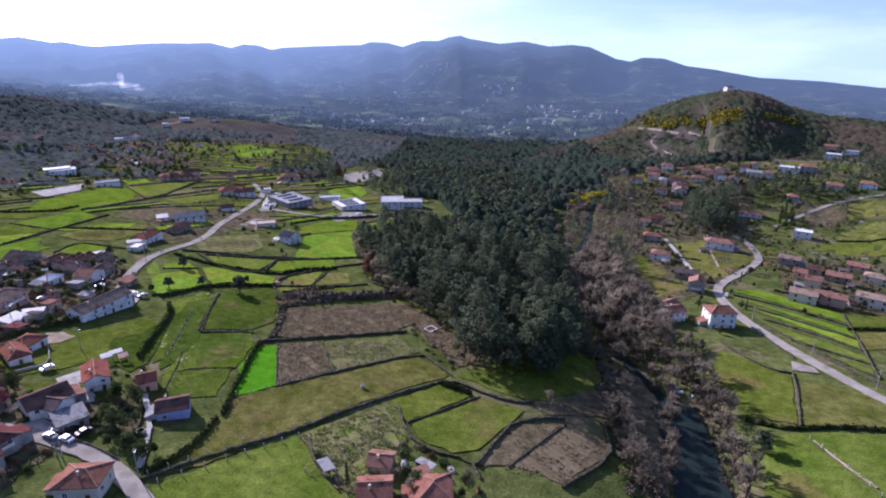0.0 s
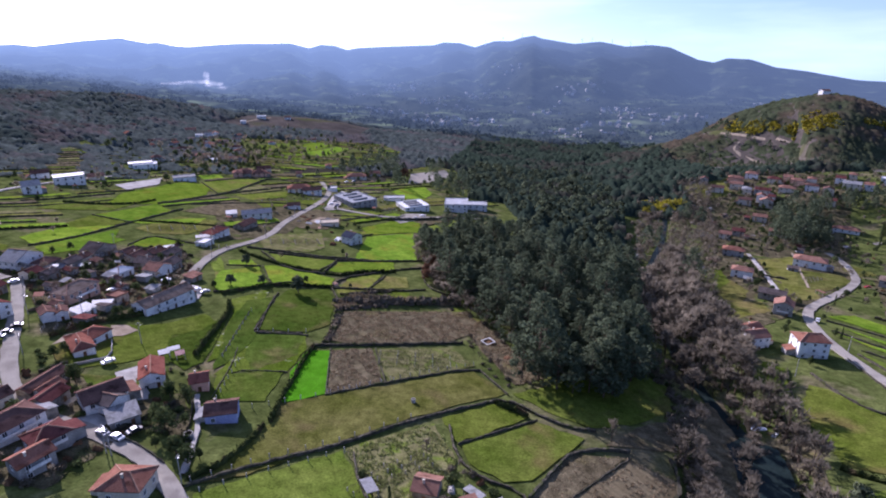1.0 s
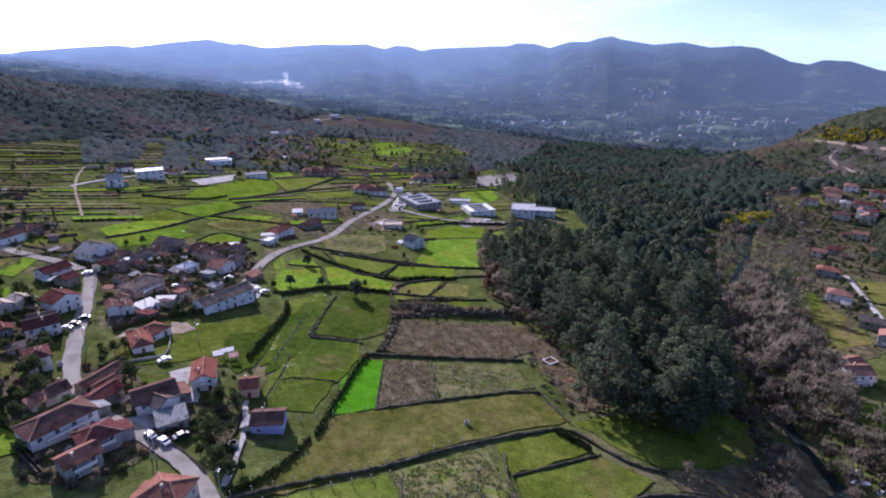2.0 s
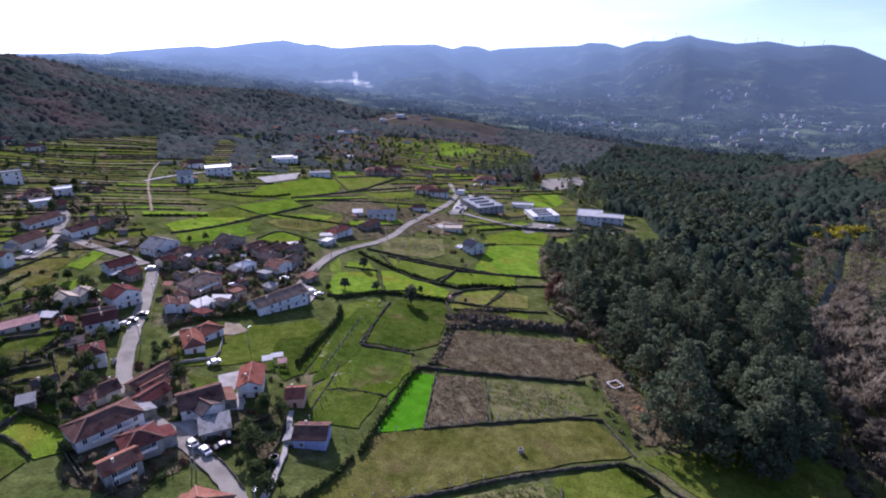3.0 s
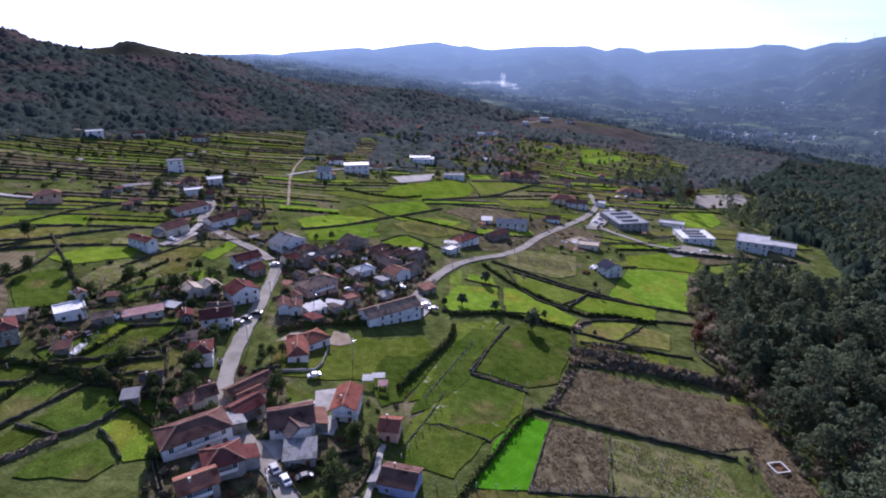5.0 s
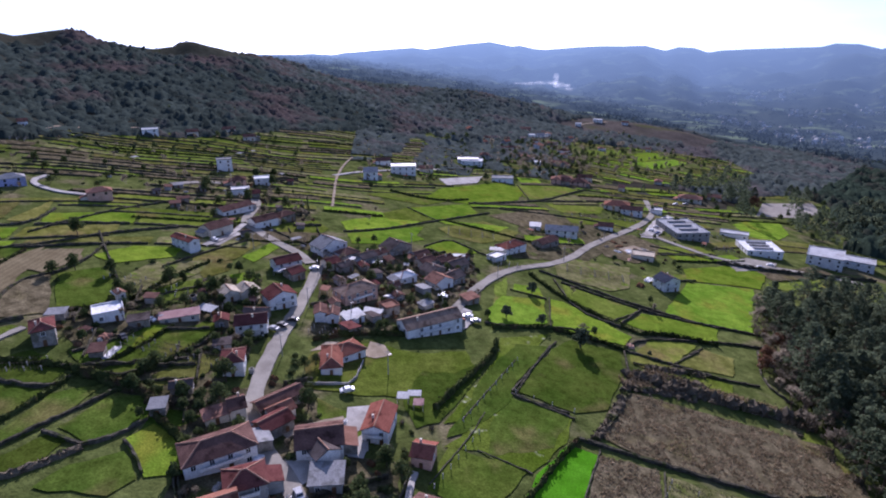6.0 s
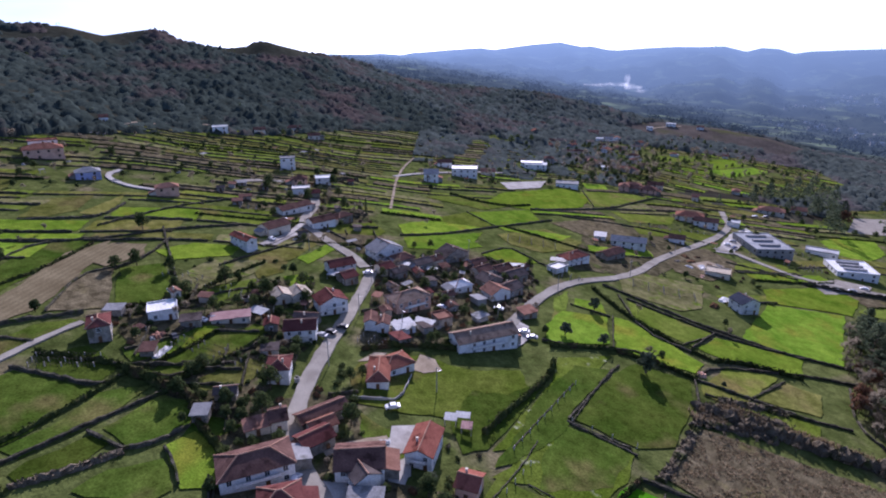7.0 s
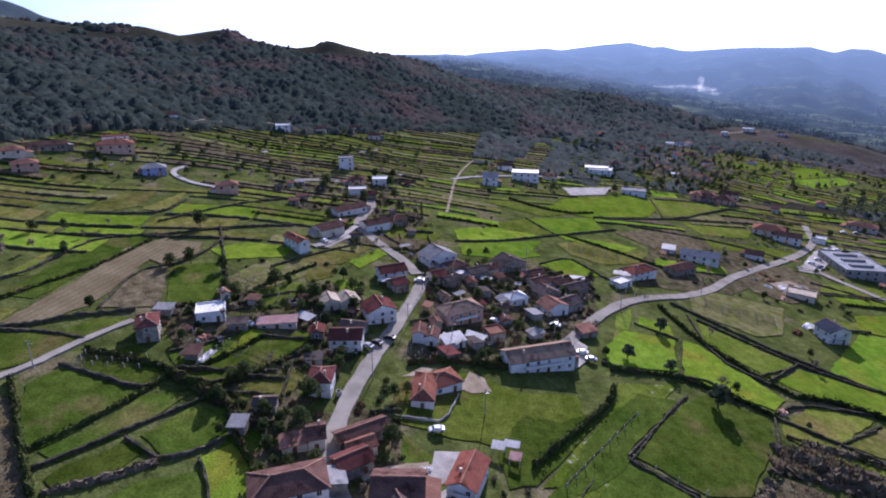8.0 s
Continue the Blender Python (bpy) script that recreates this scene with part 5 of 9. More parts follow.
wall_line("hedge", 1.6, 1.4, [(-131.6, 224.3), (-125.2, 234.0), (-119.3, 242.8), (-117.0, 244.9)])
wall_line("stone", 0.6, 0.6, [(-135.1, 270.6), (-118.3, 245.0)])
wall_line("stone", 0.8, 0.7, [(-150.9, 262.6), (-135.0, 268.5)])
wall_line("hedge", 1.7, 1.5, [(-157.2, 287.8), (-132.7, 276.5), (-115.0, 273.1), (-98.6, 272.3), (-92.9, 272.7)])
wall_line("hedge", 2.0, 1.8, [(-92.9, 272.7), (-89.8, 277.3), (-82.3, 284.4), (-68.6, 291.5)])
wall_line("stone", 1.2, 1.0, [(-157.4, 296.5), (-128.7, 298.5), (-103.4, 300.5), (-74.0, 310.0)])
wall_line("stone", 1.2, 1.0, [(-102.7, 275.0), (-104.0, 298.1)])
wall_line("hedge", 1.6, 1.4, [(-116.3, 243.9), (-109.6, 247.3), (-102.8, 250.7), (-90.5, 253.1)])
wall_line("stone", 1.2, 1.0, [(-90.4, 253.3), (-74.3, 258.7), (-60.1, 262.8)])
wall_line("stone", 1.0, 0.9, [(-74.4, 259.6), (-72.2, 283.3)])
wall_line("stone", 1.0, 1.0, [(-90.9, 252.2), (-83.2, 239.3)])
wall_line("stone", 0.9, 0.8, [(-101.2, 194.3), (-104.1, 207.7), (-109.4, 229.3), (-110.6, 236.2)])
wall_line("stone", 0.9, 0.8, [(-100.8, 193.3), (-90.9, 196.2), (-83.3, 198.9)])
wall_line("stone", 0.6, 0.5, [(-101.4, 170.6), (-106.0, 188.3), (-111.9, 211.6)])
wall_line("hedge", 2.4, 2.0, [(-124.0, 216.6), (-118.8, 208.6), (-115.6, 194.8), (-113.3, 183.3), (-109.6, 168.3)])
wall_line("stone", 1.4, 1.2, [(-198.4, 77.0), (-188.2, 85.7), (-178.8, 93.0), (-181.0, 99.2)])
wall_line("hedge", 1.4, 1.4, [(-164.7, 68.3), (-167.1, 74.6), (-170.2, 81.4), (-176.8, 93.2), (-181.9, 100.5)])
wall_line("stone", 1.2, 1.0, [(-158.4, 69.6), (-160.6, 79.4), (-163.9, 89.9), (-167.3, 103.2), (-167.9, 107.4)])
wall_line("stone", 1.2, 1.0, [(-160.9, 87.3), (-154.7, 90.1), (-149.7, 93.2), (-149.3, 100.2), (-151.2, 107.0)])
wall_line("bramble", 1.3, 2.0, [(-150.1, 71.2), (-149.2, 81.3), (-149.7, 92.1)])
wall_line("stone", 1.2, 1.0, [(-146.5, 99.8), (-140.6, 100.0), (-133.3, 98.6)])
wall_line("hedge", 2.4, 2.0, [(-151.1, 108.9), (-142.6, 109.5), (-133.8, 109.4)])
wall_line("hedge", 3.2, 3.5, [(-183.1, 101.1), (-173.0, 105.9), (-159.6, 112.1), (-156.8, 110.2)])
wall_line("hedge", 2.0, 2.0, [(-203.2, 83.3), (-197.4, 89.4), (-190.2, 96.7), (-184.8, 101.4)])
wall_line("hedge", 2.0, 1.8, [(-195.7, 66.5), (-182.9, 67.4), (-169.3, 68.0), (-157.3, 68.9), (-148.5, 69.4)])
wall_line("stone", 1.2, 1.0, [(-193.7, 103.5), (-194.3, 112.6), (-195.7, 119.5), (-198.8, 126.0)])
wall_line("hedge", 1.6, 1.4, [(-171.2, 109.7), (-172.8, 117.6), (-175.7, 126.5), (-179.5, 134.8), (-183.9, 143.9)])
wall_line("stone", 1.5, 1.2, [(-225.4, 64.3), (-224.0, 72.3), (-225.6, 80.9), (-223.4, 99.1)])
wall_line("stone", 1.2, 1.0, [(-223.3, 64.3), (-218.3, 74.8), (-210.3, 83.9)])
wall_line("stone", 1.2, 1.0, [(-248.4, 246.2), (-241.8, 264.9), (-240.9, 288.0), (-239.7, 317.6), (-237.2, 359.6)])
wall_line("hedge", 1.6, 1.4, [(-306.2, 333.4), (-285.4, 339.6), (-269.6, 354.6), (-266.9, 373.4)])
wall_line("stone", 1.5, 1.2, [(-259.5, 364.8), (-250.0, 393.0), (-241.4, 438.1), (-246.1, 474.6), (-249.3, 511.9)])
wall_line("stone", 1.0, 0.8, [(-210.6, 269.0), (-212.9, 291.2), (-199.1, 290.3), (-186.8, 288.1), (-181.1, 293.4)])
wall_line("stone", 1.0, 0.8, [(-269.3, 314.5), (-239.6, 310.6)])
wall_line("hedge", 1.3, 1.2, [(-238.2, 316.0), (-207.4, 327.0), (-183.7, 333.1)])
wall_line("stone", 1.2, 1.0, [(-283.9, 458.6), (-249.1, 424.3)])
wall_line("stone", 1.2, 1.0, [(-241.7, 376.2), (-207.6, 410.1), (-183.3, 425.3), (-168.0, 428.3)])
wall_line("hedge", 1.5, 1.4, [(-221.9, 108.8), (-219.6, 120.7), (-219.8, 130.1), (-230.2, 145.9), (-240.2, 168.4)])
wall_line("stone", 1.2, 1.0, [(-243.4, 150.5), (-251.6, 173.4), (-257.3, 198.3)])
wall_line("stone", 1.2, 1.0, [(-275.1, 214.0), (-254.3, 214.9), (-239.0, 216.4)])
wall_line("stone", 1.2, 1.0, [(-228.7, 89.6), (-254.1, 103.8), (-256.8, 115.8)])
wall_line("hedge", 1.3, 1.4, [(-245.0, 64.3), (-253.7, 78.0), (-263.8, 94.1), (-285.5, 115.0)])
wall_line("stone", 1.3, 1.2, [(-260.5, 64.2), (-266.3, 73.7), (-279.0, 82.9), (-292.5, 97.3), (-291.0, 118.1)])
wall_line("stone", 1.3, 1.2, [(-288.8, 115.6), (-291.4, 139.1), (-291.6, 156.9), (-288.2, 177.6)])
wall_line("stone", 1.3, 1.2, [(-256.8, 115.8), (-256.2, 117.7), (-264.5, 130.0), (-281.1, 143.6)])
wall_line("stone", 1.3, 1.2, [(-296.1, 145.3), (-268.4, 138.9), (-240.2, 132.5)])
wall_line("stone", 1.3, 1.2, [(-306.2, 120.9), (-317.9, 143.3), (-327.0, 168.1), (-330.5, 194.2)])
wall_line("stone", 1.3, 1.2, [(-324.9, 94.3), (-320.8, 111.7), (-319.2, 125.8), (-336.6, 139.7)])
wall_line("stone", 1.0, 0.9, [(-136.1, 225.1), (-125.2, 234.8), (-114.7, 250.2), (-108.7, 252.3)])
wall_line("stone", 1.2, 1.0, [(-91.6, 255.3), (-91.3, 267.6), (-78.2, 284.7), (-65.8, 299.3), (-55.8, 306.7)])
wall_line("stone", 1.0, 0.9, [(-84.6, 246.3), (-70.8, 255.9), (-48.1, 270.8)])
wall_line("stone", 0.9, 0.8, [(-74.8, 258.2), (-72.0, 278.4)])
wall_line("stone", 1.0, 0.9, [(-56.5, 301.6), (-48.2, 274.6), (-35.9, 267.3)])
wall_line("stone", 1.2, 1.0, [(-142.1, 292.5), (-116.0, 295.5), (-94.7, 299.0), (-59.8, 320.2)])
wall_line("stone", 1.2, 1.0, [(-146.8, 293.1), (-121.1, 269.1), (-101.3, 271.1)])
wall_line("stone", 1.0, 0.9, [(-106.2, 272.4), (-103.7, 292.0)])
wall_line("stone", 0.9, 0.7, [(-14.6, 144.9), (-5.0, 154.0), (7.9, 165.2)])
wall_line("hedge", 2.2, 1.6, [(-5.7, 171.1), (5.1, 166.2)])
wall_line("stone", 1.3, 1.1, [(5.7, 127.3), (12.3, 140.8), (17.9, 151.1), (27.8, 155.9), (35.3, 157.3)])
wall_line("stone", 0.8, 0.7, [(14.7, 128.4), (35.2, 154.6)])
wall_line("stone", 1.6, 1.4, [(28.7, 122.3), (46.0, 140.3), (48.5, 153.9), (47.4, 159.6)])
wall_line("stone", 1.0, 0.9, [(-18.6, 154.1), (-14.4, 138.9), (-7.3, 131.8), (3.8, 129.8), (6.8, 121.7)])
wall_line("stone", 1.0, 0.9, [(-41.7, 132.5), (-36.0, 119.4), (-28.4, 111.7)])
wall_line("stone", 1.0, 0.9, [(133.8, 203.2), (125.8, 184.9), (114.3, 162.8)])
wall_line("hedge", 1.8, 1.8, [(100.6, 170.6), (106.9, 164.5), (113.9, 162.1), (129.7, 163.1), (146.0, 160.5)])
wall_line("stone", 1.2, 1.0, [(118.6, 233.4), (120.5, 218.5), (125.6, 205.4), (132.8, 202.1)])
wall_line("stone", 1.1, 0.9, [(154.6, 299.8), (175.9, 280.2), (192.2, 259.7)])
wall_line("stone", 1.1, 0.9, [(150.4, 285.3), (167.0, 264.1), (184.6, 240.9)])
wall_line("stone", 1.1, 0.9, [(152.0, 262.2), (167.1, 245.3), (178.0, 228.0)])
wall_line("stone", 1.1, 0.9, [(151.2, 235.6), (163.2, 222.4), (172.0, 212.7)])
wall_line("stone", 1.1, 0.9, [(155.1, 225.0), (160.7, 211.2), (165.6, 199.9)])
wall_line("stone", 1.0, 0.8, [(202.0, 279.2), (184.3, 239.5), (165.6, 199.9)])
wall_line("hedge", 1.4, 1.2, [(188.9, 254.7), (220.6, 260.5)])
wall_line("hedge", 1.4, 1.2, [(316.9, 466.4), (369.3, 463.2)])
wall_line("stone", 1.0, 0.6, [(111.2, 236.9), (103.9, 214.7), (101.0, 196.8)])
wall_line("stone", 0.5, 0.5, [(113.0, 156.1), (114.3, 146.8), (116.3, 128.2)])
wall_line("stone", 0.9, 0.7, [(140.9, 250.9), (141.9, 216.6)])
wall_line("stone", 1.2, 1.0, [(148.1, 257.3), (153.5, 230.8), (158.2, 207.4), (164.3, 185.2)])
wall_line("concrete", 1.0, 0.3, [(-140.5, 147.3), (-137.0, 152.1), (-132.9, 158.0), (-141.6, 169.0)])
wall_line("stone", 1.2, 0.5, [(-106.2, 120.9), (-97.5, 120.0), (-89.5, 116.8), (-84.3, 114.3)])
wall_line("stone", 1.0, 0.5, [(-97.0, 146.0), (-90.9, 136.7), (-86.5, 126.6), (-82.4, 120.2)])
wall_line("hedge", 1.4, 1.2, [(-180.1, 147.0), (-171.6, 153.5)])
wall_line("hedge", 2.2, 1.6, [(-161.2, 164.0), (-157.1, 177.9), (-145.5, 192.8)])

# ---- houses ----
house(-127.6, 113.4, 73, 15.8, 9, 5.5, "hip", "white", "brown")
house(-114.5, 112.8, 65, 8.5, 7.5, 5.2, "hip", "grey", "maroon")
house(-111.3, 104.6, 69, 8.0, 6, 5.0, "gable", "grey", "orange")
house(-85.8, 103.7, 7, 9.6, 7.8, 4.9, "hip", "cream", "orange")
house(-116.1, 133.6, 54, 11.1, 9, 5.2, "gable", "white", "brown")
house(-113.2, 131.7, 81, 6.1, 8, 4.6, "front", "white", "dark")
house(-105.3, 127.5, 47, 7.3, 6, 2.8, "shed", "grey", "grey")
house(-137.2, 135.6, 86, 12.9, 5, 3.2, "gable", "stone", "brown")
house(-133.1, 133.2, 84, 6.6, 5, 2.8, "gable", "cream", "orange")
house(-128.8, 128.8, 89, 7.9, 6, 4.0, "gable", "stone", "maroon")
house(-140.6, 125.2, 69, 4.0, 6, 3.6, "gable", "cream", "brown")
house(-141.2, 119.8, 75, 5.8, 4, 2.4, "shed", "cream", "rust")
house(-112.3, 149.8, 35, 6.8, 11, 5.0, "front", "white", "red")
house(-96.8, 150.5, 29, 5.1, 6, 4.2, "gable", "pink", "red")
house(-82.1, 137.7, 22, 8.4, 7, 4.2, "gable", "blue", "brown")
house(-146.2, 160.3, 51, 6.2, 14, 3.0, "hip", "white", "brick")
house(-147.6, 167.1, 82, 9.6, 8, 3.0, "hip", "white", "brick")
house(-144.6, 203.3, 71, 22.3, 9, 6.0, "gable", "white", "tawny")
house(-179.8, 197.7, 83, 15.0, 9, 6.0, "hip", "pink", "tawny")
house(-173.2, 176.0, 53, 4.1, 7, 4.2, "front", "white", "brown")
house(-169.4, 178.7, 48, 4.1, 6, 3.6, "front", "white", "brown")
house(-183.2, 228.0, 80, 8.3, 7, 3.2, "hip", "white", "white")
house(-191.0, 170.5, 78, 10.2, 9, 5.6, "front", "white", "maroon")
house(-177.7, 151.6, 56, 9.9, 8, 5.6, "gable", "white", "maroon")
house(-160.1, 135.3, 56, 6.2, 8, 5.6, "hip", "white", "maroon")
house(-204.5, 157.9, 78, 6.0, 7, 3.4, "front", "cream", "sand")
house(-202.4, 164.1, 80, 7.0, 7, 3.8, "front", "cream", "sand")
house(-206.2, 100.2, 77, 5.9, 9, 6.0, "hip", "stone", "maroon")
house(-211.2, 119.4, 74, 8.7, 8, 3.4, "flat", "white", "white")
house(-217.9, 125.9, -269, 2.3, 4, 6.0, "front", "cream", "rust")
house(-197.6, 136.5, 65, 12.1, 4, 2.4, "shed", "cream", "pink")
house(-219.6, 192.3, 80, 11.0, 8, 5.0, "gable", "white", "maroon")
house(-226.8, 220.5, 86, 14.1, 10, 5.8, "front", "white", "grey")
house(-274.6, 214.8, -269, 13.0, 8, 4.6, "gable", "white", "brown")
house(-277.4, 229.4, -262, 9.5, 7, 4.6, "hip", "stone", "brown")
house(-260.2, 168.1, -263, 4.9, 14, 6.0, "front", "white", "red")
house(-273.7, 189.0, -260, 12.6, 9, 4.8, "gable", "cream", "brown")
house(-300.6, 213.1, -262, 19.0, 8, 4.0, "gable", "white", "brown")
house(-332.0, 234.7, 63, 10.1, 8, 4.0, "flat", "white", "tin")
house(-322.8, 238.9, 62, 5.6, 7, 4.0, "gable", "stone", "maroon")
house(-351.3, 244.0, 64, 9.6, 8, 5.0, "hip", "pink", "brown")
house(-349.5, 260.0, 61, 9.4, 9, 4.6, "flat", "white", "white")
house(-390.2, 256.0, 64, 9.9, 8, 8.0, "flat", "white", "grey")
house(-346.6, 163.0, 76, 11.3, 8, 6.0, "hip", "pink", "rust")
house(-387.4, 134.3, 82, 12.1, 9, 5.0, "hip", "blue", "grey")
house(-433.2, 121.2, 85, 20.0, 12, 7.0, "hip", "pink", "orange")
house(-453.0, 124.1, 85, 15.2, 8, 5.0, "flat", "white", "orange")
house(-425.2, 69.6, -268, 12.6, 9, 5.0, "hip", "cream", "rust")
house(-401.0, 75.0, -269, 11.8, 9, 5.0, "hip", "pink", "rust")
house(-438.7, 86.8, 90, 20.0, 9, 4.0, "gable", "stone", "brown")
house(-491.0, 248.9, 70, 11.6, 9, 5.0, "flat", "white", "white")
house(-486.0, 280.0, 67, 8.9, 8, 4.0, "gable", "cream", "brown")
house(-506.7, 170.4, 80, 5.8, 8, 4.0, "gable", "white", "brown")
house(-469.9, 321.6, 62, 10.0, 8, 4.0, "gable", "cream", "brown")
house(-493.0, 316.1, 63, 10.3, 8, 4.0, "gable", "cream", "brown")
house(-340.9, 346.1, 50, 10.5, 12, 7.0, "gable", "white", "grey")
house(-347.5, 386.9, 46, 20.0, 14, 7.0, "flat", "white", "tin")
house(-376.4, 391.1, 48, 11.9, 9, 5.0, "gable", "white", "brown")
house(-346.3, 412.8, 44, 11.3, 9, 4.0, "gable", "cream", "rust")
house(-360.9, 486.5, 39, 20.0, 12, 5.0, "flat", "white", "tin")
house(-298.9, 457.9, 36, 18.1, 12, 4.0, "flat", "white", "grey")
house(-201.2, 475.2, 24, 18.9, 12, 6.0, "hip", "cream", "orange")
house(-187.9, 473.3, 22, 15.8, 9, 6.0, "gable", "white", "brown")
house(-185.7, 365.9, 29, 19.4, 9, 5.5, "gable", "white", "grey")
house(-179.3, 337.1, 83, 14.8, 8, 4.0, "gable", "stone", "brown")
house(-183.5, 308.6, 82, 14.9, 9, 5.0, "hip", "white", "red")
house(-177.8, 410.2, 24, 9.3, 8, 4.0, "gable", "white", "brown")
house(-179.0, 289.9, 88, 8.5, 6, 2.6, "flat", "white", "tin")
house(-201.5, 360.6, 32, 6.5, 6, 2.6, "shed", "white", "tin")
house(-108.2, 337.5, 62, 9.6, 8.4, 6.4, "front", "white", "slate")
house(-136.4, 374.7, 20, 12.3, 9, 3.0, "flat", "cream", "sand")
house(-210.6, 209.0, 87, 6.1, 7, 3.6, "gable", "cream", "maroon")
house(-205.3, 211.8, 90, 6.6, 6, 3.2, "gable", "stone", "dark")
house(-216.9, 223.3, 88, 9.0, 8, 4.0, "hip", "grey", "brown")
house(-208.7, 227.7, 88, 8.2, 7, 4.0, "gable", "stone", "dark")
house(-209.9, 236.8, -270, 5.9, 6, 3.2, "gable", "cream", "brown")
house(-211.7, 249.5, 83, 13.8, 9, 4.6, "front", "stone", "dark")
house(-198.5, 253.5, 81, 7.6, 7, 3.2, "gable", "white", "brown")
house(-181.0, 243.7, 84, 8.9, 8, 3.8, "front", "stone", "dark")
house(-171.1, 237.2, 81, 9.6, 8, 4.2, "front", "white", "rust")
house(-171.1, 246.1, 89, 8.5, 8, 4.0, "gable", "stone", "dark")
house(-180.0, 259.0, 84, 9.5, 8, 3.8, "gable", "stone", "dark")
house(-187.9, 258.8, 83, 8.5, 7, 3.6, "gable", "grey", "brown")
house(-190.9, 249.0, 87, 8.1, 7, 3.4, "gable", "cream", "brown")
house(-163.4, 200.6, 76, 5.6, 6, 3.4, "flat", "stone", "rust")
house(-165.2, 184.1, 79, 7.1, 5, 2.6, "shed", "white", "tin")
house(-152.3, 235.7, 79, 6.2, 5, 2.6, "shed", "stone", "rust")
house(-209.2, 189.2, 90, 6.2, 7, 4.0, "gable", "stone", "maroon")
house(-185.1, 157.7, 41, 7.9, 6, 3, "gable", "stone", "dark")
house(-145.2, 460.8, 46, 22.8, 34, 6.0, "school", "grey", "lead")
house(-97.6, 471.2, 34, 21.9, 22, 5.0, "school", "white", "white")
house(-62.5, 491.4, 7, 20.0, 22, 8.5, "flat", "white", "tin")
house(-45.7, 508.1, 5, 17.4, 13, 6.0, "flat", "white", "tin")
house(-184.2, 589.1, 18, 20.0, 12, 5.0, "hip", "cream", "rust")
house(-175.1, 629.9, 16, 12.0, 10, 4.0, "gable", "cream", "rust")
house(-120.3, 497.5, 14, 18.3, 9, 3.5, "flat", "white", "tin")
house(-179.9, 501.2, 21, 8.6, 8, 3.6, "flat", "white", "tin")
house(-277.4, 524.5, 30, 14.6, 10, 5.0, "hip", "cream", "rust")
house(-273.1, 555.9, 28, 14.1, 10, 5.0, "gable", "cream", "brown")
house(126.0, 254.0, 2, 12.4, 9, 8.4, "hip", "white", "orange")
house(108.2, 270.6, -56, 6.8, 7, 6, "front", "cream", "orange")
house(106.3, 261.2, 19, 9.9, 8, 6.4, "gable", "white", "rust")
house(136.3, 306.7, -24, 8.8, 8, 6.4, "front", "white", "rust")
house(139.9, 330.7, -23, 13.4, 8, 4.8, "gable", "stone", "dark")
house(138.4, 375.0, -20, 12.3, 8, 5.6, "hip", "white", "rust")
house(197.5, 417.8, -25, 20.0, 10, 6.4, "hip", "white", "rust")
house(151.1, 432.1, -19, 14.1, 8, 5.6, "hip", "white", "orange")
house(277.1, 535.9, -27, 20.0, 9, 5.4, "hip", "white", "rust")
house(294.4, 476.9, -32, 13.0, 9, 6.4, "flat", "white", "white")
house(232.1, 384.6, -31, 13.2, 8, 5.8, "gable", "white", "tawny")
house(218.4, 347.7, -32, 7.5, 8, 5.4, "gable", "pink", "rust")
house(236.1, 360.8, -33, 8.7, 8, 5.4, "gable", "stone", "brown")
house(217.3, 331.1, -33, 8.7, 8, 5.4, "gable", "white", "rust")
house(242.7, 347.0, -35, 13.6, 8, 5.4, "gable", "stone", "rust")
house(278.4, 381.8, -36, 12.4, 8, 5.8, "gable", "pink", "rust")
house(272.4, 354.4, -38, 13.5, 9, 5.4, "hip", "white", "tawny")
house(190.5, 295.9, -33, 13.2, 8, 6, "gable", "white", "tawny")
house(204.4, 294.6, -35, 15.0, 8, 6, "gable", "pink", "rust")
house(230.4, 297.8, -38, 15.7, 8, 6.4, "gable", "white", "tawny")
house(376.8, 577.2, -33, 20.0, 10, 5.8, "hip", "white", "rust")
house(406.4, 572.3, -35, 15.3, 9, 5.6, "hip", "white", "rust")
house(531.2, 831.7, -33, 20.0, 12, 5.8, "flat", "white", "white")
house(554.8, 833.4, -34, 20.0, 12, 5.4, "flat", "white", "tin")
house(538.9, 853.0, -32, 18.1, 9, 6.4, "gable", "pink", "rust")
house(361.6, 636.2, -30, 20.0, 10, 6.4, "flat", "white", "white")
house(381.5, 633.9, -31, 17.6, 10, 6.4, "hip", "white", "rust")
house(321.4, 629.9, -27, 15.7, 9, 6.9, "gable", "white", "grey")
house(296.1, 619.7, -26, 9.6, 9, 6.4, "front", "white", "brown")
house(287.7, 593.4, -26, 8.5, 8, 5.9, "gable", "white", "maroon")
house(285.7, 631.7, -24, 12.4, 9, 6, "hip", "white", "brown")
house(262.5, 631.4, -23, 15.0, 9, 6, "hip", "white", "rust")
house(278.1, 647.7, -23, 12.6, 9, 6, "hip", "pink", "rust")
house(238.3, 628.5, -21, 14.7, 9, 6.4, "gable", "white", "maroon")
house(232.5, 599.2, -21, 11.7, 8, 7.4, "front", "white", "rust")
house(223.3, 666.5, -18, 15.4, 9, 6.4, "hip", "pink", "rust")
house(218.4, 647.6, -19, 12.2, 9, 6, "gable", "white", "rust")
house(191.6, 670.1, -16, 8.4, 8, 6, "front", "white", "brown")
house(197.8, 639.6, -17, 12.0, 9, 5.4, "gable", "white", "brown")
house(214.9, 606.1, -19, 11.5, 8, 5.4, "gable", "white", "brown")
house(259.0, 657.6, -21, 12.7, 9, 6, "hip", "cream", "maroon")
house(243.5, 679.5, -20, 12.9, 9, 6, "hip", "white", "rust")
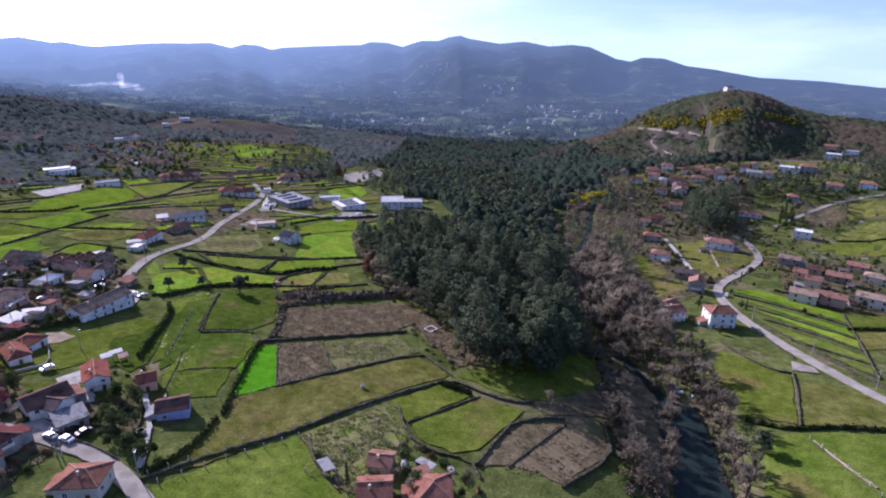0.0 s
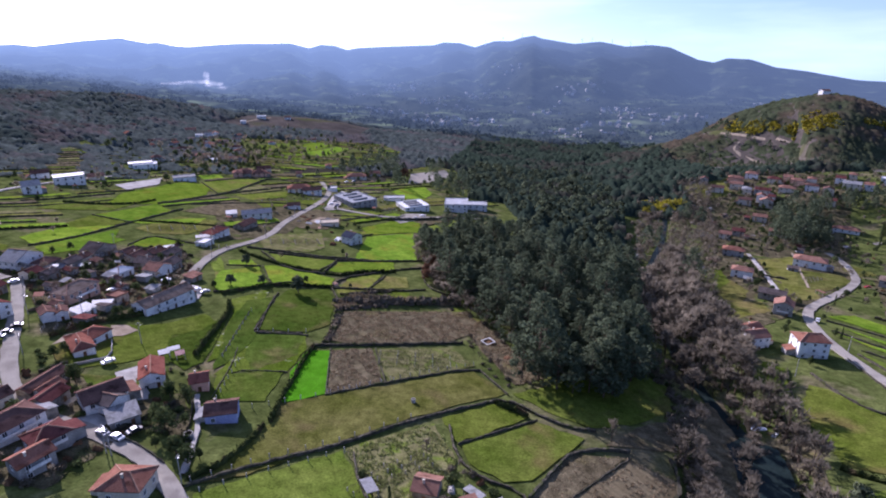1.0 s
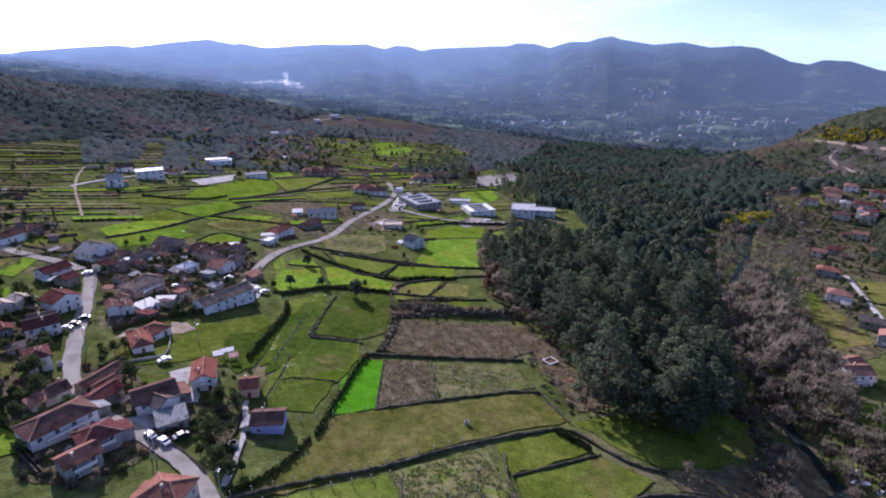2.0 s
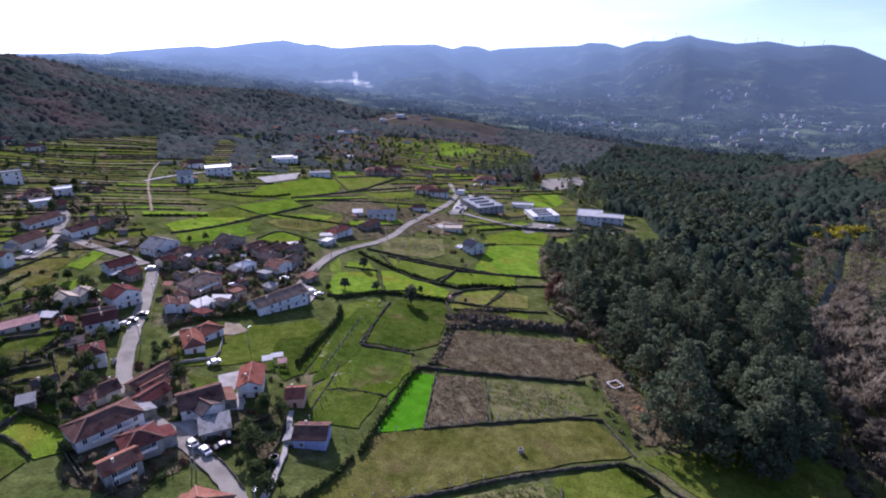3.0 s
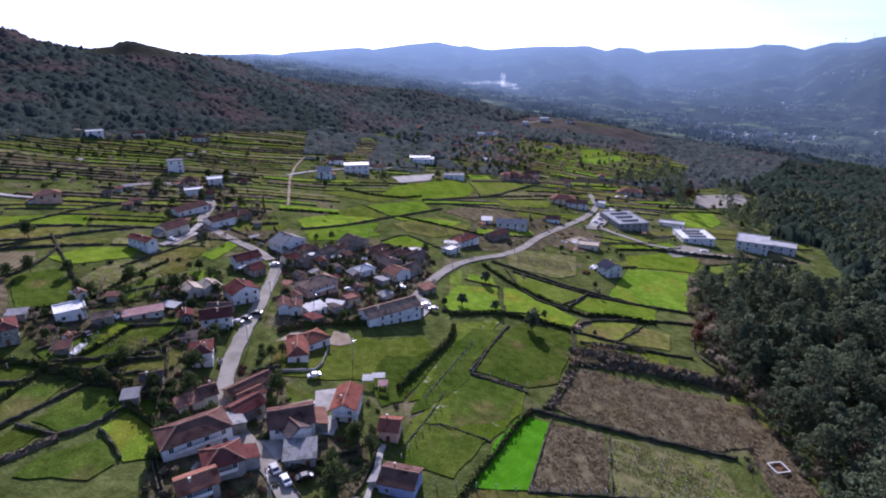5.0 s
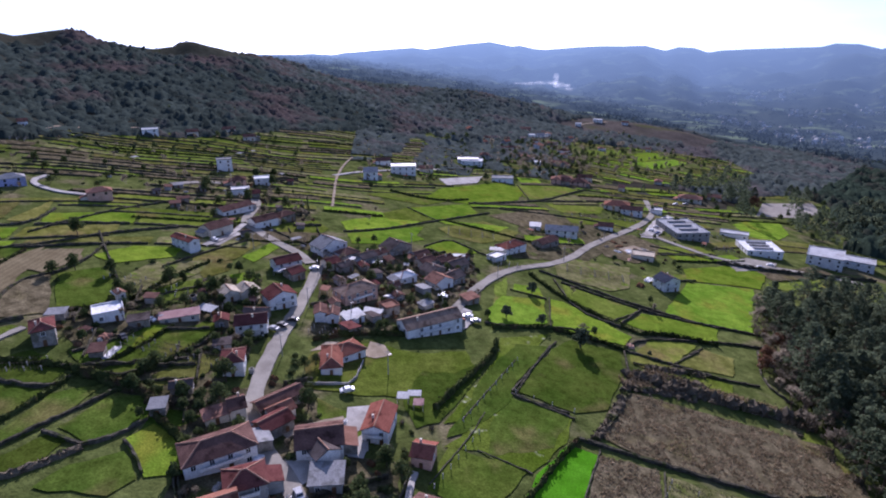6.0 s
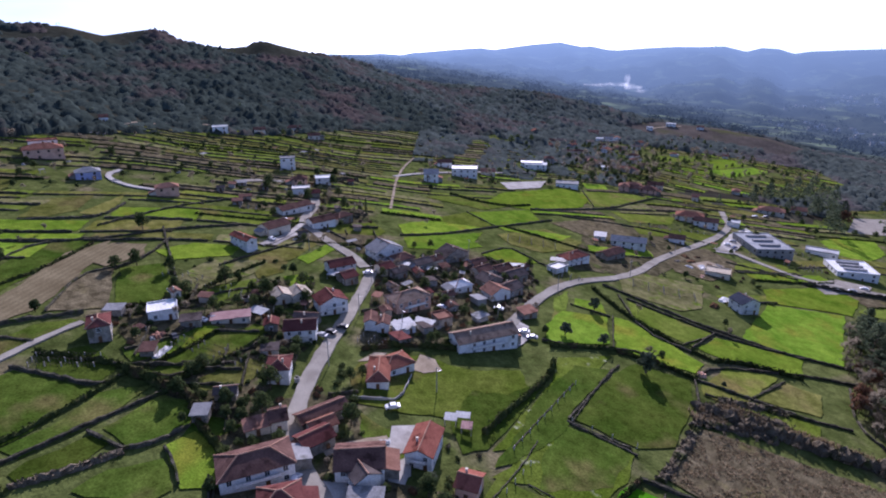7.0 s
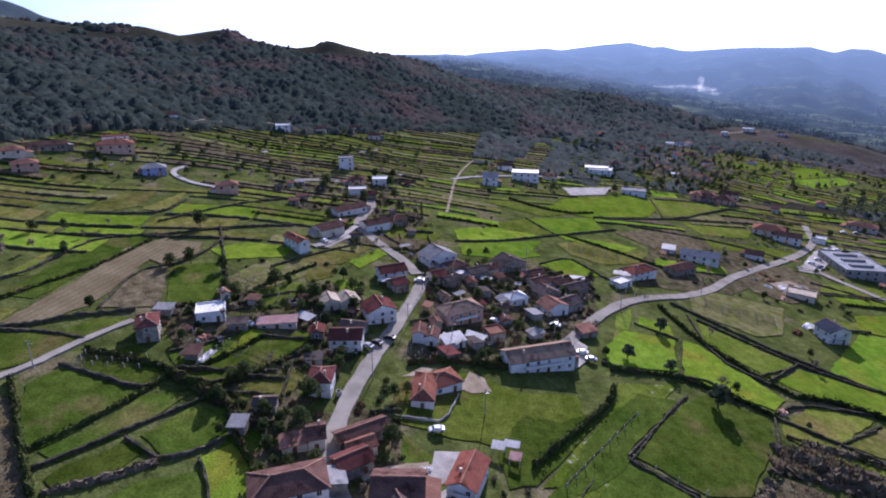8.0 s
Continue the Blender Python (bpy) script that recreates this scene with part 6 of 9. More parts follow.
house(162.5, 489.0, -18, 9.2, 8, 5.4, "gable", "white", "rust")
house(215.2, 562.8, -21, 12.0, 8, 5.4, "gable", "white", "rust")
house(177.6, 503.5, -19, 9.5, 8, 5.4, "gable", "stone", "maroon")
house(212.5, 517.0, -22, 10.2, 8, 5.4, "gable", "white", "rust")
house(327.0, 558.7, -30, 10.3, 9, 6.4, "hip", "white", "rust")
house(-19.2, 110.0, 6, 8.0, 8, 4.5, "gable", "cream", "orange")
house(-5.0, 112.5, 5, 8.4, 9, 4.5, "hip", "cream", "orange")
house(-19.4, 122.4, -6, 6.0, 6, 3.4, "gable", "stone", "rust")
house(-514.4, 807.6, 33, 19.1, 10, 6.5, "gable", "pink", "rust")
house(-476.3, 771.4, 32, 9.9, 9, 4.0, "flat", "white", "white")
house(-472.8, 789.1, 31, 11.0, 9, 5.0, "gable", "white", "grey")
house(-470.6, 805.1, 30, 9.3, 9, 6.5, "front", "white", "rust")
house(-433.8, 714.7, 31, 7.5, 8, 5.0, "gable", "white", "brown")
house(-335.6, 568.7, 31, 6.6, 8, 4.0, "flat", "white", "white")
house(-359.1, 663.6, 29, 8.3, 9, 4.6, "hip", "white", "rust")
house(-399.2, 705.5, 30, 8.1, 9, 4.4, "gable", "cream", "brown")
house(-338.0, 643.9, 28, 7.2, 9, 4.4, "gable", "stone", "brown")
house(-378.0, 794.5, 26, 7.9, 9, 4.6, "hip", "white", "rust")
house(-354.1, 899.4, 22, 7.7, 9, 4.6, "gable", "cream", "rust")
house(-354.7, 484.6, 36, 20.0, 14, 5.0, "flat", "white", "white")
house(-276.5, 509.1, 29, 8.6, 11, 5.5, "hip", "pink", "rust")
house(-270.1, 514.2, 28, 7.5, 10, 5.0, "gable", "stone", "brown")
house(-264.0, 527.1, 27, 14.6, 12, 5.0, "hip", "pink", "brown")
house(-234.0, 554.0, 23, 5.4, 9, 4.6, "gable", "cream", "rust")
house(-234.1, 640.0, 20, 7.5, 9, 4.4, "hip", "cream", "rust")
house(-525.5, 994.7, 28, 10.1, 10, 5.0, "flat", "white", "white")
house(-519.6, 1055.7, 26, 16.4, 11, 5.0, "flat", "white", "white")
house(-477.3, 1080.5, 24, 11.8, 10, 5.0, "gable", "white", "rust")
house(335.5, 659.0, -27, 7.4, 9, 6.4, "hip", "white", "rust")
house(334.9, 625.4, -28, 8.5, 9, 6, "gable", "white", "rust")
house(319.8, 650.3, -26, 8.6, 9, 6, "gable", "white", "maroon")
house(273.1, 659.8, -22, 8.5, 9, 6, "gable", "pink", "rust")
house(293.4, 651.6, -24, 8.5, 9, 5.8, "hip", "white", "rust")
house(232.0, 612.6, -21, 7.8, 9, 7, "front", "white", "rust")
house(241.3, 611.6, -21, 6.5, 8, 6.4, "gable", "white", "maroon")
house(224.5, 633.0, -19, 8.7, 9, 5.8, "hip", "cream", "grey")
house(244.2, 537.7, -24, 7.0, 8, 5, "gable", "stone", "brown")


# the hamlet under the western hill
hamlet_rng = random.Random(61)
for k in range(26):
    away, r = radians(hamlet_rng.uniform(27.5, 37.5)), hamlet_rng.uniform(640, 1000)
    house(-math.sin(away) * r, math.cos(away) * r, hamlet_rng.uniform(0, 90), hamlet_rng.uniform(8, 14), hamlet_rng.uniform(7, 9), hamlet_rng.choice((3.4, 5.2, 5.8)),
          hamlet_rng.choice(("gable", "hip", "front")), hamlet_rng.choice(("white", "cream", "stone", "grey")), hamlet_rng.choice(("rust", "brown", "tawny", "orange")))

# sheds and garden walls between the village houses
def outbuildings(poly, sheds, walls, seed, turn):
    rng = random.Random(seed)
    xs, ys = [p[0] for p in poly], [p[1] for p in poly]
    made = tries = 0
    while made < sheds + walls and tries < 1500:
        tries += 1
        x, y = rng.uniform(min(xs), max(xs)), rng.uniform(min(ys), max(ys))
        if not inside(x, y, poly) or not clear_spot(x, y, 4.0 if made < sheds else 2.0):
            continue
        if made < sheds:
            house(x, y, turn + rng.choice((0, 90)) + rng.uniform(-8, 8), rng.uniform(3.2, 6.5), rng.uniform(3, 4.5), rng.uniform(2.1, 2.9), rng.choice(("shed", "shed", "gable")),
                  rng.choice(("stone", "stone", "grey", "grey")), rng.choice(("dark", "dark", "grey", "brown", "brown", "maroon")))
        else:
            a = radians(turn + rng.choice((0, 90)))
            n = rng.uniform(4, 9)
            line = [(x - n * math.cos(a), y - n * math.sin(a)), (x, y), (x + n * math.cos(a), y + n * math.sin(a))]
            if not all(clear_spot(*p, 1.0) for p in line):
                continue
            wall_line("stone", rng.uniform(1.2, 1.9), 0.7, line)
        made += 1


def clear_spot(x, y, gap):
    return all(math.hypot(x - a, y - b) > r + gap for a, b, r in HOUSES) and all(along(np.array(x), np.array(y), [(*p, 0) for p in line])[0] > w / 2 + gap * 0.7 for line, w in ROADS)


outbuildings(GARDENS[0], 13, 16, 71, 80)
outbuildings(GARDENS[1], 0, 4, 72, 70)
outbuildings(GARDENS[2], 8, 14, 73, 60)
outbuildings(GARDENS[3], 10, 14, 74, 65)
outbuildings(GARDENS[5], 12, 14, 75, -20)
outbuildings(GARDENS[6], 6, 6, 76, -33)

# ---- trees ----
def tube(verts, faces, a, b, ra, rb, sides=5):
    a, b = Vector(a), Vector(b)
    way = (b - a).normalized()
    u = way.orthogonal().normalized()
    v = way.cross(u)
    i = len(verts)
    for p, r in ((a, ra), (b, rb)):
        for k in range(sides):
            t = 2 * math.pi * k / sides
            verts.append(tuple(p + (u * math.cos(t) + v * math.sin(t)) * r))
    faces.extend((i + k, i + (k + 1) % sides, i + sides + (k + 1) % sides, i + sides + k) for k in range(sides))


def spray(verts, faces, c, r, n, size, rng, flat=0.75):
    """A clump of small leaf faces round c, denser at its skin."""
    for _ in range(n):
        w = Vector((rng.gauss(0, 1), rng.gauss(0, 1), rng.gauss(0, 1))).normalized()
        p = Vector(c) + Vector((w.x, w.y, w.z * flat)) * r * rng.uniform(0.72, 1.05)
        q = (w + Vector((rng.uniform(-1, 1), rng.uniform(-1, 1), rng.uniform(-0.6, 1.0))) * 0.7).normalized()
        u = q.orthogonal().normalized()
        t = q.cross(u)
        s = size * rng.uniform(0.6, 1.4)
        a = rng.uniform(0, 6.28)
        i = len(verts)
        for k in range(3):
            e = a + k * 2.1 + rng.uniform(-0.4, 0.4)
            verts.append(tuple(p + (u * math.cos(e) + t * math.sin(e)) * s))
        faces.append((i, i + 1, i + 2))


def pine_kind(seed, h):
    """A pine with a lumpy crown on a tall trunk."""
    rng = random.Random(seed)
    tv, tf, cv, cf = [], [], [], []
    bend = Vector((rng.uniform(-0.6, 0.6), rng.uniform(-0.6, 0.6), 0))
    top = Vector((0, 0, h * 0.9)) + bend
    last = Vector((0, 0, -1.0))
    for k in range(1, 5):
        p = Vector((0, 0, -1)).lerp(top, k / 4) + Vector((rng.uniform(-0.2, 0.2), rng.uniform(-0.2, 0.2), 0))
        tube(tv, tf, last, p, 0.3 * (1 - (k - 1) / 5), 0.3 * (1 - k / 5), 6)
        last = p
    clumps, narrow = 36, rng.uniform(0.75, 1.1)
    for k in range(clumps):
        s = k / (clumps - 1)
        z = h * (0.26 + 0.72 * s)
        reach = h * 0.29 * narrow * (1 - max(0, s - 0.25) * 1.2) * rng.uniform(0.55, 1.25)
        a = k * 2.4 + rng.uniform(-0.4, 0.4)
        c = bend * s + Vector((math.cos(a) * reach, math.sin(a) * reach, z))
        tube(tv, tf, bend * s + Vector((0, 0, z - 0.7)), c, 0.09, 0.03, 4)
        spray(cv, cf, c, h * 0.078 * rng.uniform(0.6, 1.5), 44, 0.40, rng, 0.6)
    return mesh_from("trunk", tv, tf, M["bark"]), mesh_from("crown", cv, cf, M["pine"])


def broad_kind(seed, h, mat, n=12, leaves=55, size=0.32):
    """A round evergreen or fruit tree."""
    rng = random.Random(seed)
    tv, tf, cv, cf = [], [], [], []
    tube(tv, tf, (0, 0, -0.8), (0, 0, h * 0.4), 0.2, 0.13, 6)
    for k in range(n):
        a, s = k * 2.4, k / (n - 1)
        reach = h * 0.3 * math.sqrt(1 - s * 0.85) * rng.uniform(0.5, 1.1)
        c = Vector((math.cos(a) * reach, math.sin(a) * reach, h * (0.38 + 0.48 * s)))
        tube(tv, tf, (0, 0, h * 0.35), c, 0.09, 0.03, 4)
        spray(cv, cf, c, h * 0.17 * rng.uniform(0.8, 1.2), leaves, size, rng)
    return mesh_from("trunk", tv, tf, M["bark"]), mesh_from("crown", cv, cf, mat)


def bare_kind(seed, h):
    """A leafless winter tree: trunk, limbs and a haze of twigs."""
    rng = random.Random(seed)
    tv, tf, cv, cf = [], [], [], []
    tube(tv, tf, (0, 0, -0.8), (0, 0, h * 0.35), 0.18, 0.12, 5)

    def grow(a, way, length, r, depth):
        b = a + way * length
        tube(tv if depth < 2 else cv, tf if depth < 2 else cf, a, b, r, r * 0.6, 4 if depth < 2 else 3)
        if depth == 4:
            for _ in range(3):
                w = (way + Vector((rng.uniform(-1, 1), rng.uniform(-1, 1), rng.uniform(-0.3, 0.9)))).normalized()
                p, n = a + way * length * rng.random(), len(cv)
                side = w.orthogonal().normalized() * rng.uniform(0.07, 0.12)
                cv.extend((tuple(p - side), tuple(p + side), tuple(p + w * rng.uniform(0.5, 1.1))))
                cf.append((n, n + 1, n + 2))
            return
        for _ in range(5 if depth < 2 else 4 if depth < 3 else 3):
            w = (way + Vector((rng.uniform(-1, 1), rng.uniform(-1, 1), rng.uniform(-0.2, 0.7))) * 0.75).normalized()
            grow(a + way * length * rng.uniform(0.6, 1.0), w, length * rng.uniform(0.55, 0.8), max(r * 0.55, 0.05), depth + 1)

    grow(Vector((0, 0, h * 0.3)), Vector((0, 0, 1)), h * 0.22, 0.1, 1)
    for _ in range(4):
        w = Vector((rng.uniform(-1, 1), rng.uniform(-1, 1), 1.0)).normalized()
        grow(Vector((0, 0, h * 0.25)), w, h * 0.24, 0.08, 2)
    return mesh_from("trunk", tv, tf, M["bark"]), mesh_from("crown", cv, cf, M["twig"])


def cypress_kind(seed, h):
    rng = random.Random(seed)
    tv, tf, cv, cf = [], [], [], []
    tube(tv, tf, (0, 0, -0.5), (0, 0, h * 0.6), 0.15, 0.06, 5)
    for k in range(14):
        s = k / 13
        spray(cv, cf, (rng.uniform(-0.1, 0.1), rng.uniform(-0.1, 0.1), h * (0.08 + 0.88 * s)), h * 0.085 * (1.15 - s) + 0.15, 60, 0.22, rng, 1.3)
    return mesh_from("trunk", tv, tf, M["bark"]), mesh_from("crown", cv, cf, M["leaf"])


def bush_kind(seed, r, mat):
    rng = random.Random(seed)
    cv, cf = [], []
    for _ in range(6):
        spray(cv, cf, (rng.uniform(-0.6, 0.6) * r, rng.uniform(-0.6, 0.6) * r, r * rng.uniform(0.3, 0.7)), r * 0.6, 40, 0.24, rng)
    return (mesh_from("shrub", cv, cf, mat),)


KINDS = {
    "pine": [pine_kind(k, h) for k, h in enumerate((12, 15, 17.5, 19, 14, 21))],
    "bare": [bare_kind(40 + k, h) for k, h in enumerate((7, 8.5, 10, 9))],
    "leaf": [broad_kind(60 + k, h, M["leaf"]) for k, h in enumerate((4.5, 6, 7))],
    "olive": [broad_kind(70 + k, h, M["olivetree"], 10) for k, h in enumerate((4.5, 5.5))],
    "rust": [broad_kind(80, 7, M["rustleaf"])],
    "cypress": [cypress_kind(90, 10)],
    "gorse": [bush_kind(100 + k, 2.2, M["gorse"]) for k in range(2)],
    "bush": [bush_kind(110 + k, 1.3, M["leaf"]) for k in range(3)],
    "dry": [bush_kind(120 + k, 1.4, M["bramble"]) for k in range(2)],
}
TREE_TAGS = {"pine": ("pine_tree", "dark green pine with lumpy crown in a dense wood", "tree"), "bare": ("bare_tree", "leafless brown winter tree with fine twigs", "tree"),
             "leaf": ("garden_tree", "dark evergreen tree in a garden", "tree"), "olive": ("olive_tree", "grey-green olive tree on grass", "tree"), "rust": ("oak_tree", "rust-brown leaved oak tree beside a car park", "tree"),
             "cypress": ("cypress", "tall narrow dark cypress", "tree"), "gorse": ("gorse_bush", "yellow flowering gorse bush", "bush"), "bush": ("bush", "dark green garden bush", "bush"),
             "dry": ("bush", "brown dry bramble bush", "bush")}
TREES, PLANTS = [], []


def tree(kind, x, y, size=1.0, rng=random.Random(77)):
    """Note a tree or bush; plant() sets them all."""
    TREES.append((x, y))
    pick = rng.randrange(len(KINDS[kind]))
    PLANTS.append((kind, pick, x, y, rng.uniform(0, 360), size * rng.uniform(0.9, 1.1), size * rng.uniform(0.88, 1.12)))


def plant():
    """The nearest trees and bushes of each kind as things, the farther ones joined."""
    rest = {}
    for name in sorted({TREE_TAGS[k][0] for k in KINDS}):
        rows = sorted((p for p in PLANTS if TREE_TAGS[p[0]][0] == name), key=lambda p: math.hypot(p[2] + 60, p[3] - 150))
        for k, (kind, pick, x, y, turn, wide, tall) in enumerate(rows):
            m = pose(x, y, gz(x, y), 0, 0, turn) @ Matrix.Diagonal((wide, wide, tall, 1))
            parts = KINDS[kind][pick]
            if k >= 290:
                rest.setdefault(kind, []).append((parts[-1], m))
                continue
            if len(parts) == 1:
                ob = put(name, parts[0], m=m)
            else:
                ob = new(name)
                ob.matrix_basis = m
                put("trunk", parts[0], ob)
                put("crown", parts[1], ob)
            tagged(ob, TREE_TAGS[kind][1], TREE_TAGS[kind][2], name.replace("_", " ") + "s of the valley")
    for kind, rows in rest.items():
        verts, faces, total = [], [], 0
        for k, (me, m) in enumerate(rows):
            co = np.empty(len(me.vertices) * 3)
            me.vertices.foreach_get("co", co)
            a = np.array(m)
            co = co.reshape(-1, 3) @ a[:3, :3].T + a[:3, 3]
            # every fourth spray, spread wider
            for p in list(me.polygons)[::4]:
                ring = co[list(p.vertices)]
                verts.append(ring + (ring - ring.mean(0)) * 0.75)
                faces.append(tuple(range(total, total + len(ring))))
                total += len(ring)
        me = bpy.data.meshes.new("far_trees")
        me.from_pydata(np.concatenate(verts).tolist(), [], faces)
        me.materials.append(rows[0][0].materials[0])
        me.update()
        tagged(put("far_" + TREE_TAGS[kind][0], me), "farther " + TREE_TAGS[kind][1], TREE_TAGS[kind][2], kind="stuff")


SEGMENTS, FIELD_MAP = {}, {}


def free(x, y, gap):
    """Whether a spot lies clear of houses and roads."""
    key = (len(ROADS), len(HOUSES))
    if SEGMENTS.get("key") != key:
        rows = [(*a, *b, w) for line, w in ROADS for a, b in zip(line, line[1:]) if a != b]
        SEGMENTS.update(key=key, road=np.array(rows), house=np.array(HOUSES))
    h, g = SEGMENTS["house"], SEGMENTS["road"]
    if (np.hypot(h[:, 0] - x, h[:, 1] - y) < h[:, 2] + gap).any():
        return False
    dx, dy = g[:, 2] - g[:, 0], g[:, 3] - g[:, 1]
    s = np.clip(((x - g[:, 0]) * dx + (y - g[:, 1]) * dy) / (dx * dx + dy * dy), 0, 1)
    return not (np.hypot(x - g[:, 0] - s * dx, y - g[:, 1] - s * dy) < g[:, 4] / 2 + gap * 0.6).any()


def in_field(x, y):
    """Whether a spot lies on a field or yard, from a map with cells of one and a half metres."""
    if FIELD_MAP.get("key") != len(FIELDS):
        if "map" not in FIELD_MAP:
            FIELD_MAP.update(map=np.zeros((900, 800), bool), done=0)
        for _, poly in FIELDS[FIELD_MAP["done"]:]:
            i0, i1 = (int((f(p[0] for p in poly) + 750) / 1.5) for f in (min, max))
            j0, j1 = (int((f(p[1] for p in poly) + 150) / 1.5) for f in (min, max))
            i0, j0, i1, j1 = max(i0, 0), max(j0, 0), min(i1 + 1, 899), min(j1 + 1, 799)
            if i1 > i0 and j1 > j0:
                gx, gy = np.meshgrid(np.arange(i0, i1) * 1.5 - 749.25, np.arange(j0, j1) * 1.5 - 149.25, indexing="ij")
                FIELD_MAP["map"][i0:i1, j0:j1] |= inside(gx, gy, poly)
        FIELD_MAP.update(key=len(FIELDS), done=len(FIELDS))
    i, j = int((x + 750) / 1.5), int((y + 150) / 1.5)
    return 0 <= i < 900 and 0 <= j < 800 and bool(FIELD_MAP["map"][i, j])


def grove(kind, poly, gap, size=1.0, seed=0, share=None, off_fields=True, tries=12000, most=300, clear=1.0):
    """Trees at uneven spacing inside an outline."""
    rng = random.Random(seed)
    xs, ys = [p[0] for p in poly], [p[1] for p in poly]
    taken, count = {}, 0
    spots = np.random.default_rng(seed).uniform((min(xs), min(ys)), (max(xs), max(ys)), (tries, 2))
    spots = spots[inside(spots[:, 0], spots[:, 1], poly)]
    for x, y in spots.tolist():
        if count >= most:
            break
        i, j = int(x // gap), int(y // gap)
        if any((x - a) ** 2 + (y - b) ** 2 < gap * gap for di in (-1, 0, 1) for dj in (-1, 0, 1) for a, b in taken.get((i + di, j + dj), ())):
            continue
        if off_fields and (in_field(x, y) or not free(x, y, clear)):
            continue
        taken.setdefault((i, j), []).append((x, y))
        k = kind if not share or rng.random() > share[1] else share[0]
        tree(k, x, y, size * rng.uniform(0.6, 1.32), rng)
        count += 1


def far_wood(name, text, where, count, mat, seed, h=(6, 11), blades=22, width=3.2, leaf=0.17, rounded=True):
    """A far wood or scrub as one mass of small leaf faces."""
    rng = np.random.default_rng(seed)
    pts = where(rng, count)
    n = len(pts)
    z = ground(pts[:, 0], pts[:, 1])
    H = rng.uniform(h[0], h[1], n)
    w = rng.normal(size=(n, blades, 3))
    w /= np.linalg.norm(w, axis=2, keepdims=True)
    w[..., 2] = np.abs(w[..., 2]) * 1.2 - 0.25
    c = np.stack([pts[:, 0], pts[:, 1], z + H * 0.45], 1)[:, None, :] + w * np.stack([width * H / 9, width * H / 9, H * 0.5], 1)[:, None, :] * rng.uniform(0.75, 1.0, (n, blades, 1))
    size = (H * leaf)[:, None, None, None] * rng.uniform(0.7, 1.3, (n, blades, 1, 1))
    face = rng.normal(size=(n, blades, 3, 3))
    face -= 0.75 * (face * w[:, :, None, :]).sum(-1, keepdims=True) * w[:, :, None, :]
    tri = c[:, :, None, :] + face * size
    verts = tri.reshape(-1, 3)
    faces = np.arange(len(verts)).reshape(-1, 3)
    me = bpy.data.meshes.new(name)
    me.from_pydata(verts.tolist(), [], faces.tolist())
    me.materials.append(mat)
    me.update()
    if not rounded:
        tagged(put(name, me), text, "wood", kind="stuff")
        return
    round_crown = np.repeat(w * 0.8 + np.array((0.0, 0.0, 0.45)), 3, axis=1).reshape(-1, 3)
    round_crown /= np.linalg.norm(round_crown, axis=1, keepdims=True)
    me.polygons.foreach_set("use_smooth", np.ones(len(faces), bool))
    me.normals_split_custom_set_from_vertices(round_crown.tolist())
    tagged(put(name, me), text, "wood", kind="stuff")


def canopy(name, text, where, mat, seed, gap=7.0, high=(4.0, 9.0), azimuths=(20, 112), reach=(430, 1330), step=3.2, turn=0.16):
    """The closed roof of a wood seen from afar: one sheet of rounded crowns over the land, down to the ground at its edges."""
    az, rad = np.radians(np.arange(azimuths[0], azimuths[1], turn)), np.arange(reach[0], reach[1], step)
    A, R = np.meshgrid(az, rad)
    X, Y = -np.sin(A) * R, np.cos(A) * R
    rng = np.random.default_rng(seed)
    X += rng.uniform(-0.3, 0.3, X.shape) * step
    Y += rng.uniform(-0.3, 0.3, Y.shape) * step
    rows = np.random.default_rng(seed + 1).uniform(0, 1, (512, 512, 4))
    top = np.zeros(X.shape)
    I, J = np.floor(X / gap).astype(int), np.floor(Y / gap).astype(int)
    for di in (-1, 0, 1):
        for dj in (-1, 0, 1):
            q = rows[(I + di) % 512, (J + dj) % 512]
            cx, cy = (I + di + q[..., 0]) * gap, (J + dj + q[..., 1]) * gap
            h = high[0] + (high[1] - high[0]) * q[..., 2] ** 1.5
            r = gap * (0.62 + 0.4 * q[..., 3])
            d2 = ((X - cx) ** 2 + (Y - cy) ** 2) / (r * r)
            top = np.maximum(top, np.where(d2 < 1, h * (1 - 0.7 * d2 - 0.3 * np.sqrt(d2)), 0))
    top += rng.uniform(-0.07, 0.07, top.shape) * high[1]
    cover = where(X, Y)
    Z = ground(X, Y) - 0.8 + np.where(cover, top * (0.75 + 0.35 * bumps(X, Y, 45)), -0.8)
    n = len(az)
    i, j = np.meshgrid(np.arange(len(rad) - 1), np.arange(n - 1), indexing="ij")
    quads = np.stack([i * n + j, (i + 1) * n + j, (i + 1) * n + j + 1, i * n + j + 1], -1).reshape(-1, 4)
    quads = quads[cover.ravel()[quads].any(1)]
    used, back = np.unique(quads, return_inverse=True)
    me = bpy.data.meshes.new(name)
    me.from_pydata(np.stack([X.ravel(), Y.ravel(), Z.ravel()], 1)[used].tolist(), [], back.reshape(-1, 4).tolist())
    me.materials.append(mat)
    me.polygons.foreach_set("use_smooth", np.ones(len(quads), bool))
    me.update()
    # feathery crowns catch the light from many sides: lean their shading towards the open sky
    lie = np.empty(len(used) * 3, np.float32)
    me.vertices.foreach_get("normal", lie)
    lie = lie.reshape(-1, 3) * 0.5 + np.array((0.0, 0.0, 0.62), np.float32)
    lie /= np.linalg.norm(lie, axis=1, keepdims=True)
    me.normals_split_custom_set_from_vertices(lie.tolist())
    tagged(put(name, me), text, "wood", kind="stuff")


